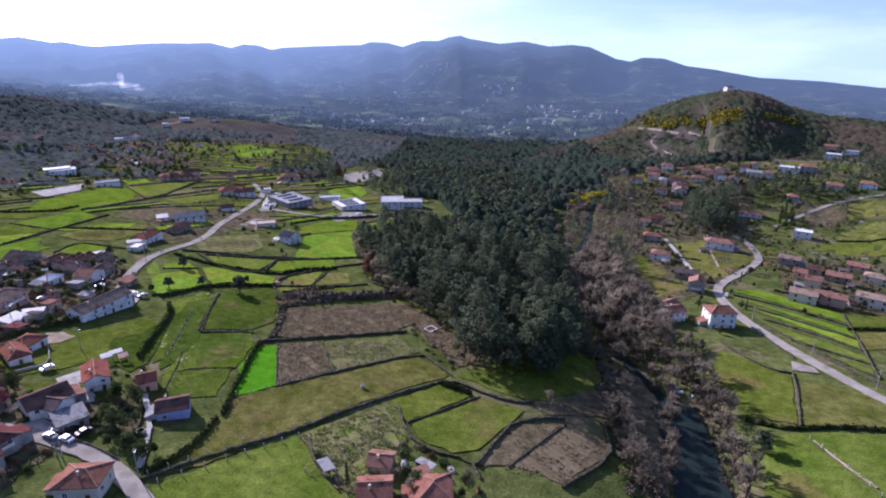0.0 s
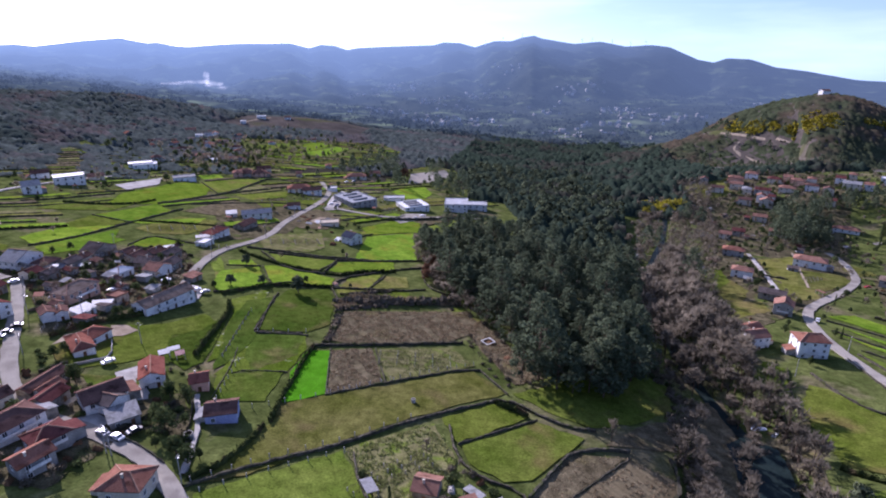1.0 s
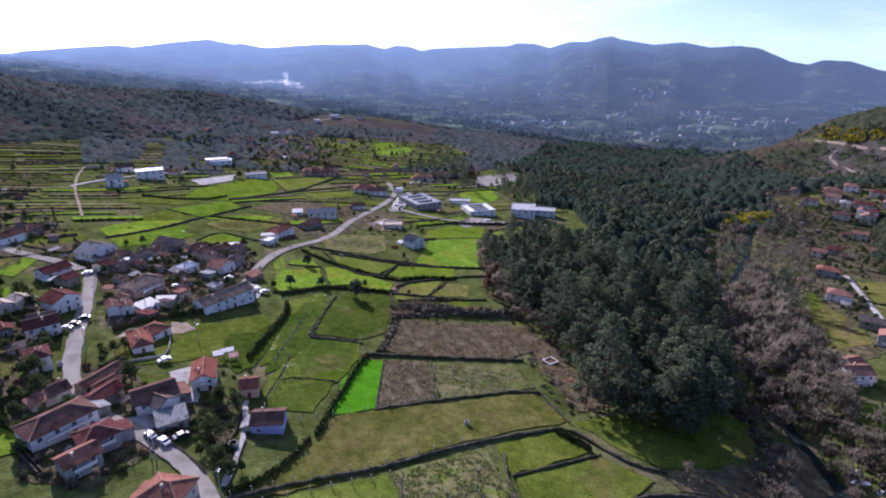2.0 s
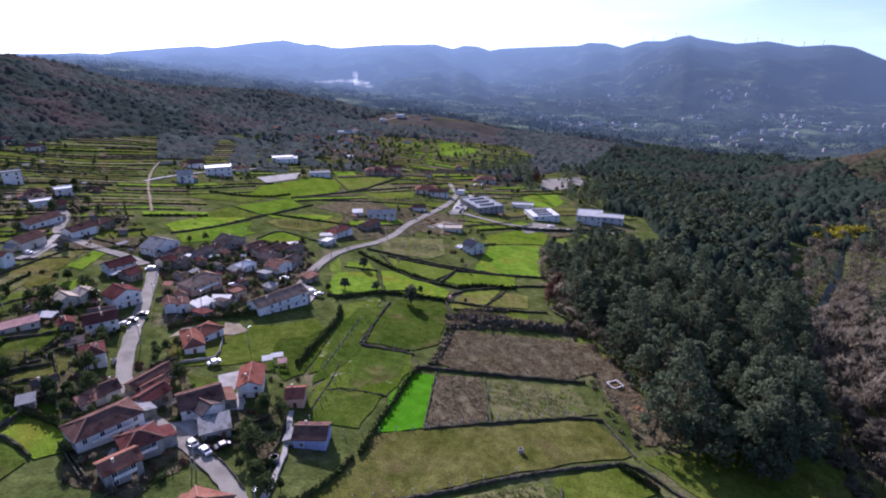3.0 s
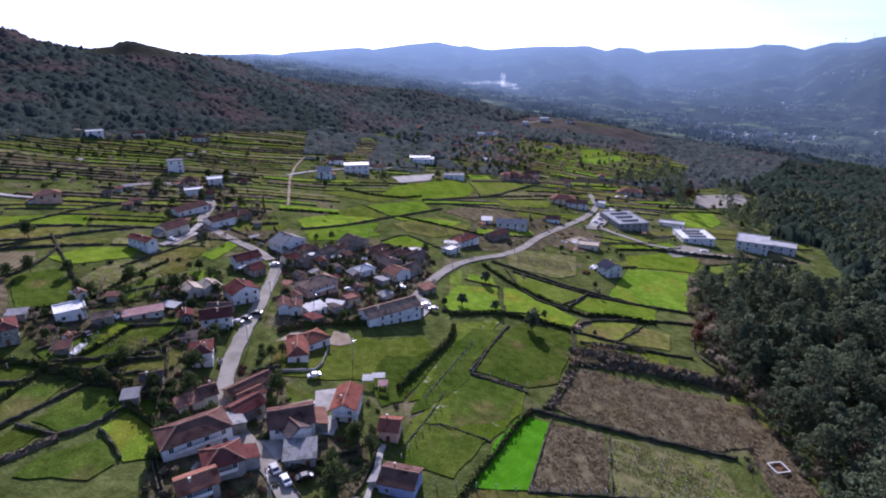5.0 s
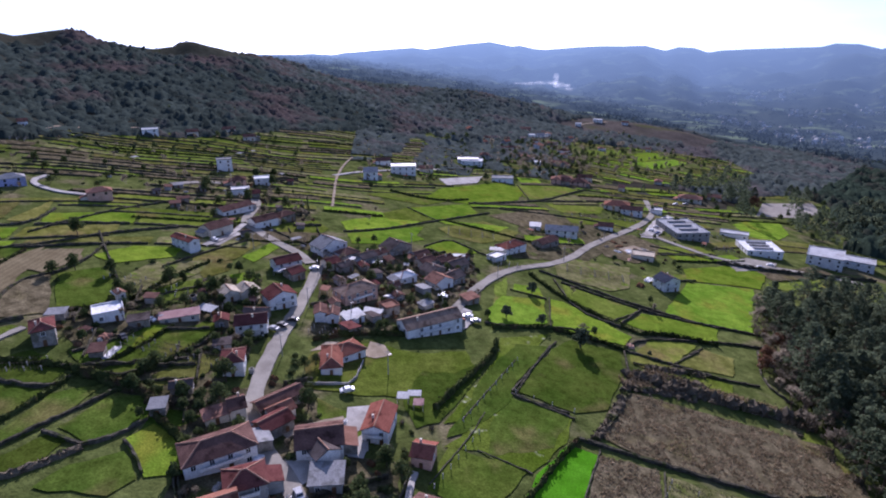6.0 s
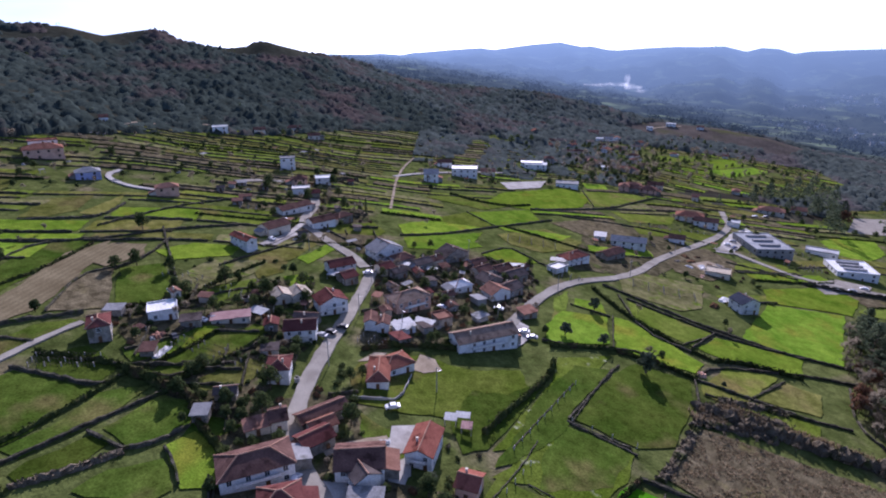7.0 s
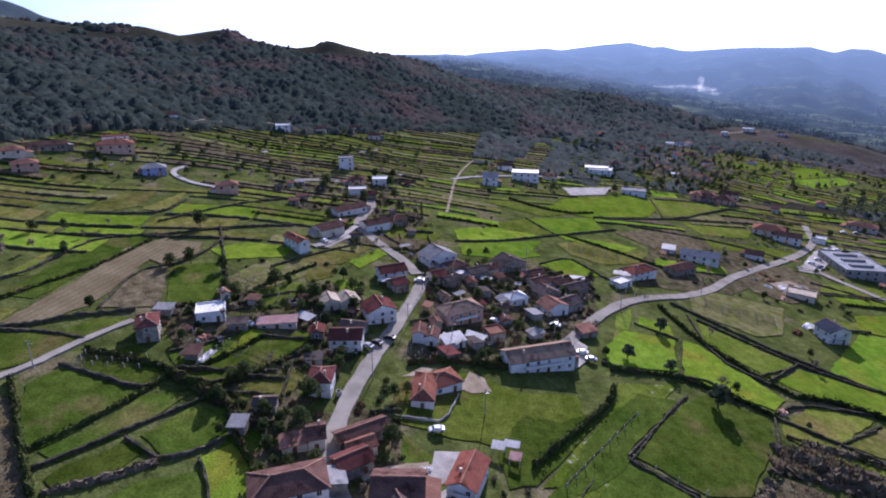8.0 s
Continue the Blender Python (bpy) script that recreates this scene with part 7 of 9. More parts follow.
# ---- terraces of the western slope ----
def terraces(u0, u1, v0, v1, seed, depth=(6, 12), length=(25, 80), origin=(-330, 120), turn=58.0, within=None, kinds=("green", "green", "bright", "olive", "olive", "straw", "brown")):
    """Narrow stepped fields, one above another, each held by a stone wall on its lower edge."""
    rng = random.Random(seed)
    du, dv = Vector((math.cos(radians(turn)), math.sin(radians(turn)))), Vector((-math.sin(radians(turn)), math.cos(radians(turn))))
    in_field(0, 0)
    known = FIELD_MAP["map"].copy()
    v = v0
    while v < v1:
        t = rng.uniform(*depth)
        u = u0 + rng.uniform(0, 20)
        while u < u1:
            n = rng.uniform(*length)

            def spot(a, b):
                w = 7 * math.sin(a / 55 + v / 90) + 3 * math.sin(a / 21 + v / 40)
                q = Vector(origin) + du * a + dv * (b + w)
                return q.x, q.y

            mid = [spot(u + n * s, v + t * 0.5) for s in (0.15, 0.5, 0.85)]
            ok = all(not known[min(max(int((x + 750) / 1.5), 0), 899), min(max(int((y + 150) / 1.5), 0), 799)] and free(x, y, 2.0) for x, y in mid) and -620 < mid[1][0] and gz(*mid[1]) < 38 - 0.084 * max(mid[1][1] - 100, 0) and (within is None or inside(np.array([mid[1][0]]), np.array([mid[1][1]]), within)[0])
            if ok:
                cuts = [s / 4 for s in range(5)]
                poly = [spot(u + n * s, v + 1.0) for s in cuts] + [spot(u + n * s, v + t - 1.2) for s in cuts[::-1]]
                if rng.random() < 0.94:
                    field(rng.choice(kinds), poly)
                wall_line(rng.choice(("stone", "stone", "stone", "stone", "stone", "hedge")), rng.uniform(0.7, 1.4), rng.uniform(0.9, 1.5), [spot(u + n * s - 1, v) for s in cuts])
            u += n + rng.uniform(1, 6)
        v += t


HAMLET_FIELDS = [(-265, 500), (-330, 620), (-385, 740), (-430, 830), (-368, 915), (-265, 1000), (-205, 900), (-195, 789), (-204, 671), (-260, 607), (-250, 511)]
terraces(-120, 330, 0, 300, 11, (6, 11), (30, 90), kinds=("green", "olive", "olive", "straw", "green", "brown", "green"))
terraces(-90, 120, -150, 0, 12, (10, 20), (25, 60))
terraces(230, 420, -60, 150, 13, (8, 15), (25, 60))
terraces(-200, 200, -300, 260, 14, (9, 17), (25, 60), (-310, 760), 21.0, HAMLET_FIELDS, ("green", "olive", "olive", "straw", "bright"))
terraces(330, 480, -60, 160, 15, (9, 17), (25, 60))
VALLEY_FLOOR = [(-335, 300), (-345, 430), (-310, 520), (-205, 560), (-175, 480), (-172, 400), (-172, 340), (-200, 300), (-250, 235), (-300, 250)]
terraces(-160, 260, -180, 180, 16, (13, 24), (35, 80), (-260, 390), 42.0, VALLEY_FLOOR, ("bright", "bright", "green", "olive", "green"))

# ---- woods and garden trees ----
RIVERSIDE = [(68, 345), (83, 436), (99, 528), (117, 598), (147, 661), (189, 713), (192, 638), (157, 490), (117, 360), (101, 320), (92, 355)]
grove("dry", [(58, 268), (60, 215), (69, 189), (69, 156), (58, 129), (48, 125), (50, 158), (52, 199)], 3.6, 1.2, 2, ("bush", 0.3), most=90)
grove("dry", [(90, 219), (96, 198), (96, 174), (82, 132), (78, 132), (86, 168)], 3.6, 1.1, 3, ("bush", 0.2), most=60)
grove("dry", [(43, 216), (62, 241), (77, 243), (68, 210), (46, 193)], 4.5, 1.1, 4, ("bare", 0.4), most=40)
grove("bare", [(-50, 306), (-34, 300), (-24, 262), (-8, 228), (-13, 224), (-30, 250), (-49, 284)], 3.6, 0.95, 5, ("dry", 0.25), most=60)
grove("dry", [(-15, 238), (-3, 219), (10, 198), (5, 191), (-9, 214)], 4, 0.9, 6, ("bare", 0.2), most=30)
grove("dry", [(-82, 237), (-63, 257), (-59, 245), (-76, 230)], 4.5, 1.3, 7, ("bush", 0.15), most=40)
grove("bush", [(-257, 116), (-252, 173), (-210, 174), (-158, 139), (-162, 125), (-199, 112)], 7, 0.9, 8, ("leaf", 0.35), most=60)
grove("pine", [(307, 607), (350, 607), (385, 591), (368, 558), (329, 565), (296, 576)], 7.0, 0.9, 9, ("leaf", 0.35), most=60)
grove("bare", [(143, 579), (181, 593), (145, 445), (110, 335), (96, 328), (109, 422)], 6.5, 0.9, 10, ("pine", 0.08), most=50)
grove("cypress", [(302, 530), (309, 524), (301, 505), (287, 503)], 3.0, 1.3, 11, ("leaf", 0.2), most=14)
grove("bare", [(317, 540), (370, 541), (340, 490), (324, 487), (323, 512)], 5.0, 0.8, 12, ("rust", 0.15), most=40)
grove("bare", [(93, 355), (109, 323), (104, 279), (92, 241), (85, 273)], 4.2, 1.25, 13, ("leaf", 0.12), most=80)
grove("leaf", [(190, 603), (238, 601), (195, 475), (148, 456)], 8, 0.6, 14, ("bush", 0.5), most=50)
grove("leaf", [(248, 495), (296, 499), (255, 422), (175, 327), (153, 324)], 9, 0.55, 15, ("bush", 0.6), most=40)
grove("leaf", [(214, 376), (337, 436), (228, 282), (197, 267), (172, 274)], 8, 0.6, 16, ("bush", 0.5), most=70)
grove("leaf", [(189, 713), (427, 660), (383, 585), (167, 611)], 11, 0.7, 17, ("bare", 0.35), most=120)
grove("pine", [(379, 578), (458, 625), (423, 571), (372, 555)], 8, 0.8, 18, ("leaf", 0.3), most=30)
grove("leaf", [(-445, 688), (-431, 820), (-260, 998), (-196, 747), (-288, 575), (-287, 498), (-310, 476)], 15, 1.0, 19, ("bare", 0.4), most=190)
grove("leaf", [(-353, 556), (-335, 673), (-284, 579), (-301, 495)], 9, 1.0, 20, ("bare", 0.4), most=60)
grove("pine", [(-218, 560), (-215, 661), (-196, 747), (-159, 714), (-145, 622), (-184, 601)], 9, 0.9, 21, ("leaf", 0.3), most=40)
grove("leaf", [(90, 331), (141, 407), (167, 305), (105, 215), (89, 230)], 11, 0.5, 22, ("bush", 0.5), most=50)
grove("pine", [(-41, 285), (-17, 247), (-3, 215), (11, 193), (33, 196), (49, 231), (66, 331), (70, 381), (24, 351), (-19, 328), (-36, 312)], 6.4, 1.05, 23, ("bare", 0.12), most=320)
grove("pine", [(0, 192), (12, 186), (33, 189), (52, 222), (45, 230), (28, 200), (6, 198)], 4.6, 1.2, 55, ("bare", 0.05), False, most=28)
UPPER_WOOD = [(-22, 328), (24, 351), (70, 381), (87, 520), (85, 637), (49, 810), (-82, 820), (-75, 640), (-24, 560), (-4, 470), (-2, 400)]
grove("bare", [(73, 360), (108, 423), (100, 304), (98, 260), (94, 217), (97, 190), (91, 157), (84, 132), (78, 128), (87, 168), (90, 185), (86, 200), (81, 213), (69, 220), (64, 257), (61, 288)], 3.6, 1.6, 25, ("dry", 0.05), most=260)
grove("bare", [(76, 210), (83, 192), (75, 168), (59, 129), (50, 126), (51, 152), (50, 171), (58, 187)], 3.4, 1.35, 26, ("dry", 0.1), most=130)
grove("bare", [(-35, 260), (-12, 210), (6, 190), (-2, 181), (-16, 203), (-29, 231)], 4.0, 0.6, 27, ("dry", 0.4), most=26)
grove("pine", [(230, 576), (279, 589), (268, 548), (247, 498), (201, 474), (213, 524)], 6.0, 1.0, 28, ("leaf", 0.25), most=75)
grove("bare", [(64, 354), (85, 489), (111, 598), (140, 596), (124, 458), (96, 370), (80, 347)], 6.0, 1.2, 29, ("pine", 0.05), most=50)
grove("gorse", [(113, 598), (150, 602), (143, 576), (112, 569)], 2.4, 2.8, 30, ("gorse", 0), most=50)
grove("bare", [(190, 629), (316, 622), (257, 478), (146, 323), (101, 267), (120, 375)], 8.0, 0.7, 31, ("leaf", 0.5), most=110)
grove("leaf", [(331, 657), (587, 806), (399, 533), (303, 533)], 9.0, 0.9, 32, ("bare", 0.5), most=70)
grove("leaf", [(309, 1138), (406, 873), (612, 851), (576, 789), (210, 755)], 10.0, 0.8, 33, ("pine", 0.4), most=110)
grove("bare", [(108, 423), (129, 408), (112, 323), (100, 294), (95, 353)], 6.0, 0.8, 34, ("leaf", 0.3), most=35)
grove("pine", [(391, 640), (576, 789), (432, 586), (378, 606)], 8.0, 0.7, 35, ("bare", 0.3), most=25)
grove("bare", [(331, 526), (368, 538), (345, 498), (324, 496)], 6.0, 0.6, 36, ("rust", 0.3), most=14)
grove("leaf", [(-226, 215), (-214, 252), (-173, 264), (-158, 247), (-161, 205), (-176, 178), (-212, 200)], 7.0, 0.6, 37, ("bush", 0.5), most=60)
grove("bush", [(-170, 107), (-177, 130), (-158, 133), (-141, 125), (-134, 112), (-149, 109)], 4.0, 1.0, 38, ("leaf", 0.3), most=60)
grove("leaf", [(-105, 134), (-99, 146), (-89, 135), (-88, 123), (-96, 124)], 4.5, 0.8, 39, ("bush", 0.4), most=16)
grove("leaf", [(-150, 123), (-142, 126), (-132, 124), (-134, 115)], 5, 0.7, 40, ("bush", 0.5), most=10)
grove("bush", [(-233, 138), (-219, 178), (-180, 158), (-186, 145), (-207, 132)], 6, 1.0, 41, ("leaf", 0.4), most=30)
grove("bush", [(-353, 217), (-371, 284), (-275, 234), (-294, 192)], 8, 1.0, 42, ("leaf", 0.4), most=35)
grove("leaf", [(-297, 64), (-318, 89), (-307, 103), (-283, 90), (-274, 64)], 9, 0.8, 43, ("bare", 0.4), most=14)
grove("leaf", [(-376, 360), (-357, 719), (-267, 572), (-323, 327)], 14, 0.9, 44, ("bare", 0.4), most=60)
grove("leaf", [(-443, 532), (-459, 1040), (-266, 900), (-276, 569), (-352, 511)], 16, 1.1, 45, ("bare", 0.4), most=120)
grove("leaf", [(-100, 560), (-98, 640), (-84, 700), (-76, 640), (-56, 590), (-60, 545)], 8, 0.9, 57, ("pine", 0.45), most=34)
grove("pine", [(-58, 332), (-66, 350), (-69, 372), (-48, 396), (-22, 420), (-4, 440), (-2, 400), (-20, 330), (-34, 312), (-44, 300)], 5.6, 0.82, 58, ("bare", 0.15), most=110)
grove("bare", [(-68, 332), (-72, 352), (-60, 352), (-44, 312), (-40, 286), (-50, 284), (-56, 306)], 3.6, 0.95, 59, ("rust", 0.12), most=60)
grove("leaf", [(-202, 602), (-125, 860), (-68, 634), (-137, 507)], 10, 1.0, 46, ("pine", 0.3), most=30)
grove("bare", [(-80, 239), (-59, 247), (-54, 239), (-76, 224)], 4, 0.45, 47, ("dry", 0.6), most=16)
grove("leaf", [(196, 628), (293, 609), (187, 368), (158, 445)], 9, 0.7, 48, ("bush", 0.4), most=40)
grove("leaf", [(316, 571), (345, 447), (284, 360), (224, 366)], 9, 0.7, 49, ("bush", 0.5), most=45)
grove("leaf", [(-472, 64), (-475, 346), (-379, 340), (-350, 231), (-373, 87)], 13, 0.7, 50, ("bare", 0.4), most=110)
grove("bare", [(190, 713), (400, 670), (420, 575), (300, 480), (225, 290), (150, 290), (120, 380), (160, 560)], 9, 0.75, 53, ("leaf", 0.45), most=260)
grove("leaf", [(190, 713), (330, 690), (330, 600), (230, 590), (170, 610)], 8, 0.8, 54, ("bare", 0.4), most=90)
grove("bush", [(-158, 154), (-147, 154), (-125, 137), (-133, 134)], 4, 1.0, 51, ("leaf", 0.2), most=12)
grove("bush", [(-112, 157), (-106, 166), (-93, 149), (-99, 145)], 4, 0.7, 52, ("dry", 0.3), most=10)
tree("leaf", -183.2, 500.9, 0.8)
tree("leaf", -183.6, 529.8, 1)
tree("bush", -164.7, 492.4, 1.4)
tree("leaf", -156.4, 575.2, 1)
tree("leaf", -147.0, 558.2, 0.9)
tree("leaf", -113.1, 605.7, 1.1)
tree("olive", -112.8, 634.6, 1.1)
tree("leaf", -99.3, 652.3, 1.1)
tree("leaf", -88.9, 638.7, 1.1)
tree("bush", -158.8, 466.7, 1.2)
tree("leaf", -170.2, 536.4, 0.7)
tree("leaf", -168.0, 605.1, 0.9)
tree("olive", -133.3, 593.9, 0.9)
tree("leaf", -117.8, 705.8, 1)
tree("bare", -186.3, 616.4, 0.8)
tree("leaf", -147.6, 623.1, 0.9)
tree("bush", -119.6, 409.0, 1.1)
tree("leaf", -138.6, 230.3, 0.8)
tree("leaf", -104.8, 309.5, 0.6)
tree("bare", -107.8, 251.7, 0.9)
tree("leaf", -104.9, 254.9, 0.6)
tree("leaf", -92.2, 126.3, 1.2)
tree("leaf", -84.4, 119.1, 1.2)
tree("leaf", -79.2, 116.0, 1.0)
tree("leaf", -90.5, 119.7, 0.7)
tree("leaf", -77.7, 118.6, 0.7)
tree("bush", -94.5, 136.2, 1.2)
tree("olive", -102.6, 143.9, 0.8)
tree("olive", -102.6, 240.1, 1.9)
tree("cypress", -284.4, 249.6, 1.0)
tree("leaf", -101.7, 248.8, 0.55)
tree("olive", -142.0, 267.1, 1.3)
tree("olive", -134.2, 236.7, 1.3)
tree("olive", -121.9, 243.5, 1.0)
tree("bare", -130.4, 282.4, 0.6)
tree("bare", -99.4, 300.4, 0.7)
tree("bare", 30.4, 161.3, 0.9)
tree("olive", 96.1, 151.7, 1.5)
tree("leaf", -294.4, 136.2, 1.4)
tree("leaf", -245.7, 132.6, 1.0)
tree("leaf", -226.2, 128.1, 0.9)
tree("cypress", -26.8, 114.1, 0.7)
tree("leaf", -278.7, 83.7, 0.8)
tree("bare", -267.4, 286.2, 0.7)
tree("bare", -256.7, 271.3, 0.7)
tree("bare", -287.1, 220.5, 0.6)
tree("leaf", -270.0, 224.2, 0.6)
tree("leaf", -226.2, 248.3, 0.7)
tree("leaf", -228.6, 239.9, 0.6)
tree("cypress", 150.5, 276.6, 0.6)
tree("cypress", 172.1, 329.0, 0.7)
tree("leaf", -230.0, 87.2, 0.9)
tree("leaf", -147.8, 155.3, 0.6)
tree("olive", -83.2, 257.4, 0.5)
tree("bare", -22.4, 137.4, 0.7)
tree("rust", -140.1, 627.6, 2.0)
tree("leaf", -154.4, 474.5, 1.3)
tree("pine", -68.6, 370.2, 0.6)
tree("leaf", -152.9, 106.1, 0.7)

def upper_wood(rng, count):
    poly = UPPER_WOOD
    xs, ys = [q[0] for q in poly], [q[1] for q in poly]
    x, y = rng.uniform(min(xs), max(xs), count * 3), rng.uniform(min(ys), max(ys), count * 3)
    spots = np.stack([x, y], 1)[inside(x, y, poly)][:count]
    return np.array([p for p in spots if free(p[0], p[1], 4.0)])


def riverside(rng, count):
    xs, ys = [q[0] for q in RIVERSIDE], [q[1] for q in RIVERSIDE]
    x, y = rng.uniform(min(xs), max(xs), count * 6), rng.uniform(min(ys), max(ys), count * 6)
    keep = inside(x, y, RIVERSIDE) & (np.hypot(x - 132, y - 588) > 24) & (along(x, y, RIVER)[0] > 5)
    return np.stack([x, y], 1)[keep][:count]


def west_hill(rng, count):
    x, y = rng.uniform(-1250, -380, count * 4), rng.uniform(-250, 1150, count * 4)
    z = ground(x, y)
    d, top = along(x, y, HILL_WEST)
    keep = (z > 39 - 0.086 * np.maximum(y - 100, 0) + rng.normal(size=len(x)) * 3) & (d < 430) & (np.hypot(x, y) > 430)
    return np.stack([x, y], 1)[keep][:count]


HILL_TRACK = [(285, 1050, 0), (306.5, 1021, 0), (330, 987, 0), (353.5, 959, 0), (372, 930, 0)]
HILL_LOOP = [(335.9, 909.5, 0), (320.1, 944.8, 0), (312.7, 969.5, 0), (322.9, 975.8, 0)]


far_wood("upper_wood", "single pines standing out of the wood", upper_wood, 220, M["pine"], 9, (9, 18), 100, 3.0, 0.075)
far_wood("riverside_wood", "leafless brown trees along the river bank", riverside, 620, M["twig"], 17, (5, 10), 70, 3.6, 0.055)
far_wood("riverside_wood", "dark evergreen undergrowth along the river bank, tinted blue for haze", riverside, 260, M["hazepine"], 18, (3, 7), 40, 3.4, 0.07)


def over_west(x, y):
    d, _ = along(x, y, HILL_WEST)
    edge = 37 - 0.086 * np.maximum(y - 100, 0) + 3 * bumps(x, y, 35)
    bald = (ground(x, y) > 78) & (d < 70) & (bumps(x, y, 40) > -0.25)
    return (ground(x, y) > edge) & (d < 450) & ~bald


def over_spur(x, y):
    d, _ = along(x, y, SPUR)
    heath = (d < 95) & (x > -560) & (x < -330)
    return (y > 540 + 0.2 * (x + 500)) & ((x < -420) | (y > 640)) & ~heath & ~inside(x, y, HAMLET) & ~inside(x, y, SCHOOL_LAND) & (x < -120)


def over_valley(x, y):
    open_land = bumps(x, y, 60) > -0.45 - (y < 1000) * 0.6
    keep = (y > 640 + np.abs(x - 60) * 0.25) & open_land | (y > 560) & (x > -60) & (x < 160)
    return keep & ~inside(x, y, HAMLET) & ~inside(x, y, SCHOOL_LAND) & ((x < 220) | (along(x, y, HILL_EAST)[0] > 300)) & (x >= -124) & ~inside(x, y, UPPER_WOOD)


def over_upper(x, y):
    clear = np.min([np.hypot(x - a, y - b) - r for a, b, r in HOUSES if -120 < a < 100 and 300 < b < 900] or [x * 0 + 99], axis=0) > 4
    return inside(x, y, UPPER_WOOD) & clear & ~inside(x, y, SCHOOL_LAND)


def over_east(x, y):
    d, _ = along(x, y, HILL_EAST)
    return (d < 235) & (along(x, y, HILL_TRACK)[0] > 8) & (along(x, y, HILL_LOOP)[0] > 8) & (np.hypot(x - 453, y - 1020) > 16) & (bumps(x, y, 22) > -0.85)


def over_foot(x, y):
    d, _ = along(x, y, HILL_EAST)
    shelf, _ = along(x, y, SHELF)
    return (d < 420) & (d >= 235) & (np.hypot(x, y) > 740) & (shelf > 55) & (along(x, y, HILL_TRACK)[0] > 8) & (along(x, y, HILL_LOOP)[0] > 8) & (bumps(x, y, 30) > -0.75)


def over_hamlet(x, y):
    az, r = np.degrees(np.arctan2(-x, y)), np.hypot(x, y)
    keep = (az > 28.5) & (az < 38) & (r > 590) & (r < 1010) | (az >= 36) & (az < 47) & (r > 545) & (r < 700)
    clear = np.min([np.hypot(x - a, y - b) - r for a, b, r in HOUSES if a < -250 and b > 350] or [x * 0 + 99], axis=0) > 4
    return keep & clear & (bumps(x, y, 27) > -0.42)


canopy("hill_wood", "dark mixed wood over the whole hillside", over_west, M["hillroof"], 1, 7.6, (3.5, 9.0), (36, 112), (440, 1350), 2.4, 0.13)
canopy("spur_wood", "dark mixed wood along the lower spur", over_spur, M["spurroof"], 5, 9.0, (4.5, 11), (5, 56), (560, 1420), 3.4, 0.15)
canopy("hamlet_wood", "mixed garden trees and oaks round a hamlet", over_hamlet, M["spurroof"], 15, 7.0, (3, 6.5), (27, 48), (540, 1010), 2.8)
canopy("valley_wood", "dark woods filling the lower valley", over_valley, M["valleyroof"], 4, 9.0, (8, 17), (-32, 22), (540, 1420), 3.2, 0.14)
canopy("upper_wood", "dense dark pine wood behind the nearer trees", over_upper, M["valleyroof"], 6, 7.5, (9, 17), (-16, 10), (325, 840), 1.9, 0.2)
canopy("hill_scrub", "dark scrub and young pines on the rounded hill", over_east, M["scrubroof"], 3, 7.0, (2.6, 7.5), (-62, -5), (640, 1320), 2.6, 0.13)
canopy("hill_pines", "dark pines and leafless trees round the foot of the hill", over_foot, M["footroof"], 13, 7.0, (2.5, 6), (-62, -5), (730, 1320), 3.4)
far_wood("hill_wood", "single trees standing out over the hillside wood", west_hill, 260, M["leaf"], 2, (3, 5), 26, 3.4, 0.11)


def distant_wood(rng, count):
    az, r = np.radians(rng.uniform(-45, 70, count * 3)), 1320 * np.exp(rng.uniform(0, 0.95, count * 3))
    x, y = -np.sin(az) * r, np.cos(az) * r
    keep = bumps(x, y, 85) + 0.5 * bumps(y, x, 37) > -0.1
    return np.stack([x, y], 1)[keep][:count]


far_wood("distant_wood", "dark woods on the far valley side under a blue haze glow", distant_wood, 9000, M["hazewood"], 8, (9, 18), 8, 5.0, 0.18, False)


def far_village(seed):
    """Many small pale houses scattered in clusters over the far valley side."""
    rng = random.Random(seed)
    verts, faces = [], []
    seats = [(rng.uniform(-30, 16), rng.uniform(1500, 3200)) for _ in range(34)]
    for a0, r0 in seats:
        for _ in range(rng.randint(8, 20)):
            az, r = radians(a0 + rng.gauss(0, 1.3)), r0 + rng.gauss(0, 70)
            if r < 1150:
                continue
            x, y = -math.sin(az) * r, math.cos(az) * r
            z = gz(x, y) + 1
            w, d, h, t = rng.uniform(8, 14), rng.uniform(7, 10), rng.uniform(3, 6), rng.uniform(0, 3.1)
            i = len(verts)
            for px, py, pz in ((-w, -d, -5), (w, -d, -5), (w, d, -5), (-w, d, -5), (-w, -d, h), (w, -d, h), (w, d, h), (-w, d, h), (-w, 0, h + 3), (w, 0, h + 3)):
                px, py = px / 2, py / 2
                verts.append((x + px * math.cos(t) - py * math.sin(t), y + px * math.sin(t) + py * math.cos(t), z + pz))
            faces += [tuple(i + k for k in f) for f in ((0, 1, 5, 4), (1, 2, 6, 9, 5), (2, 3, 7, 6), (3, 0, 4, 8, 7), (4, 5, 9, 8), (6, 7, 8, 9))]
    tagged(put("far_village", mesh_from("far_village", verts, faces, M["hazehouse"])), "scattered white houses on the far valley side", "village", kind="stuff")


far_village(21)


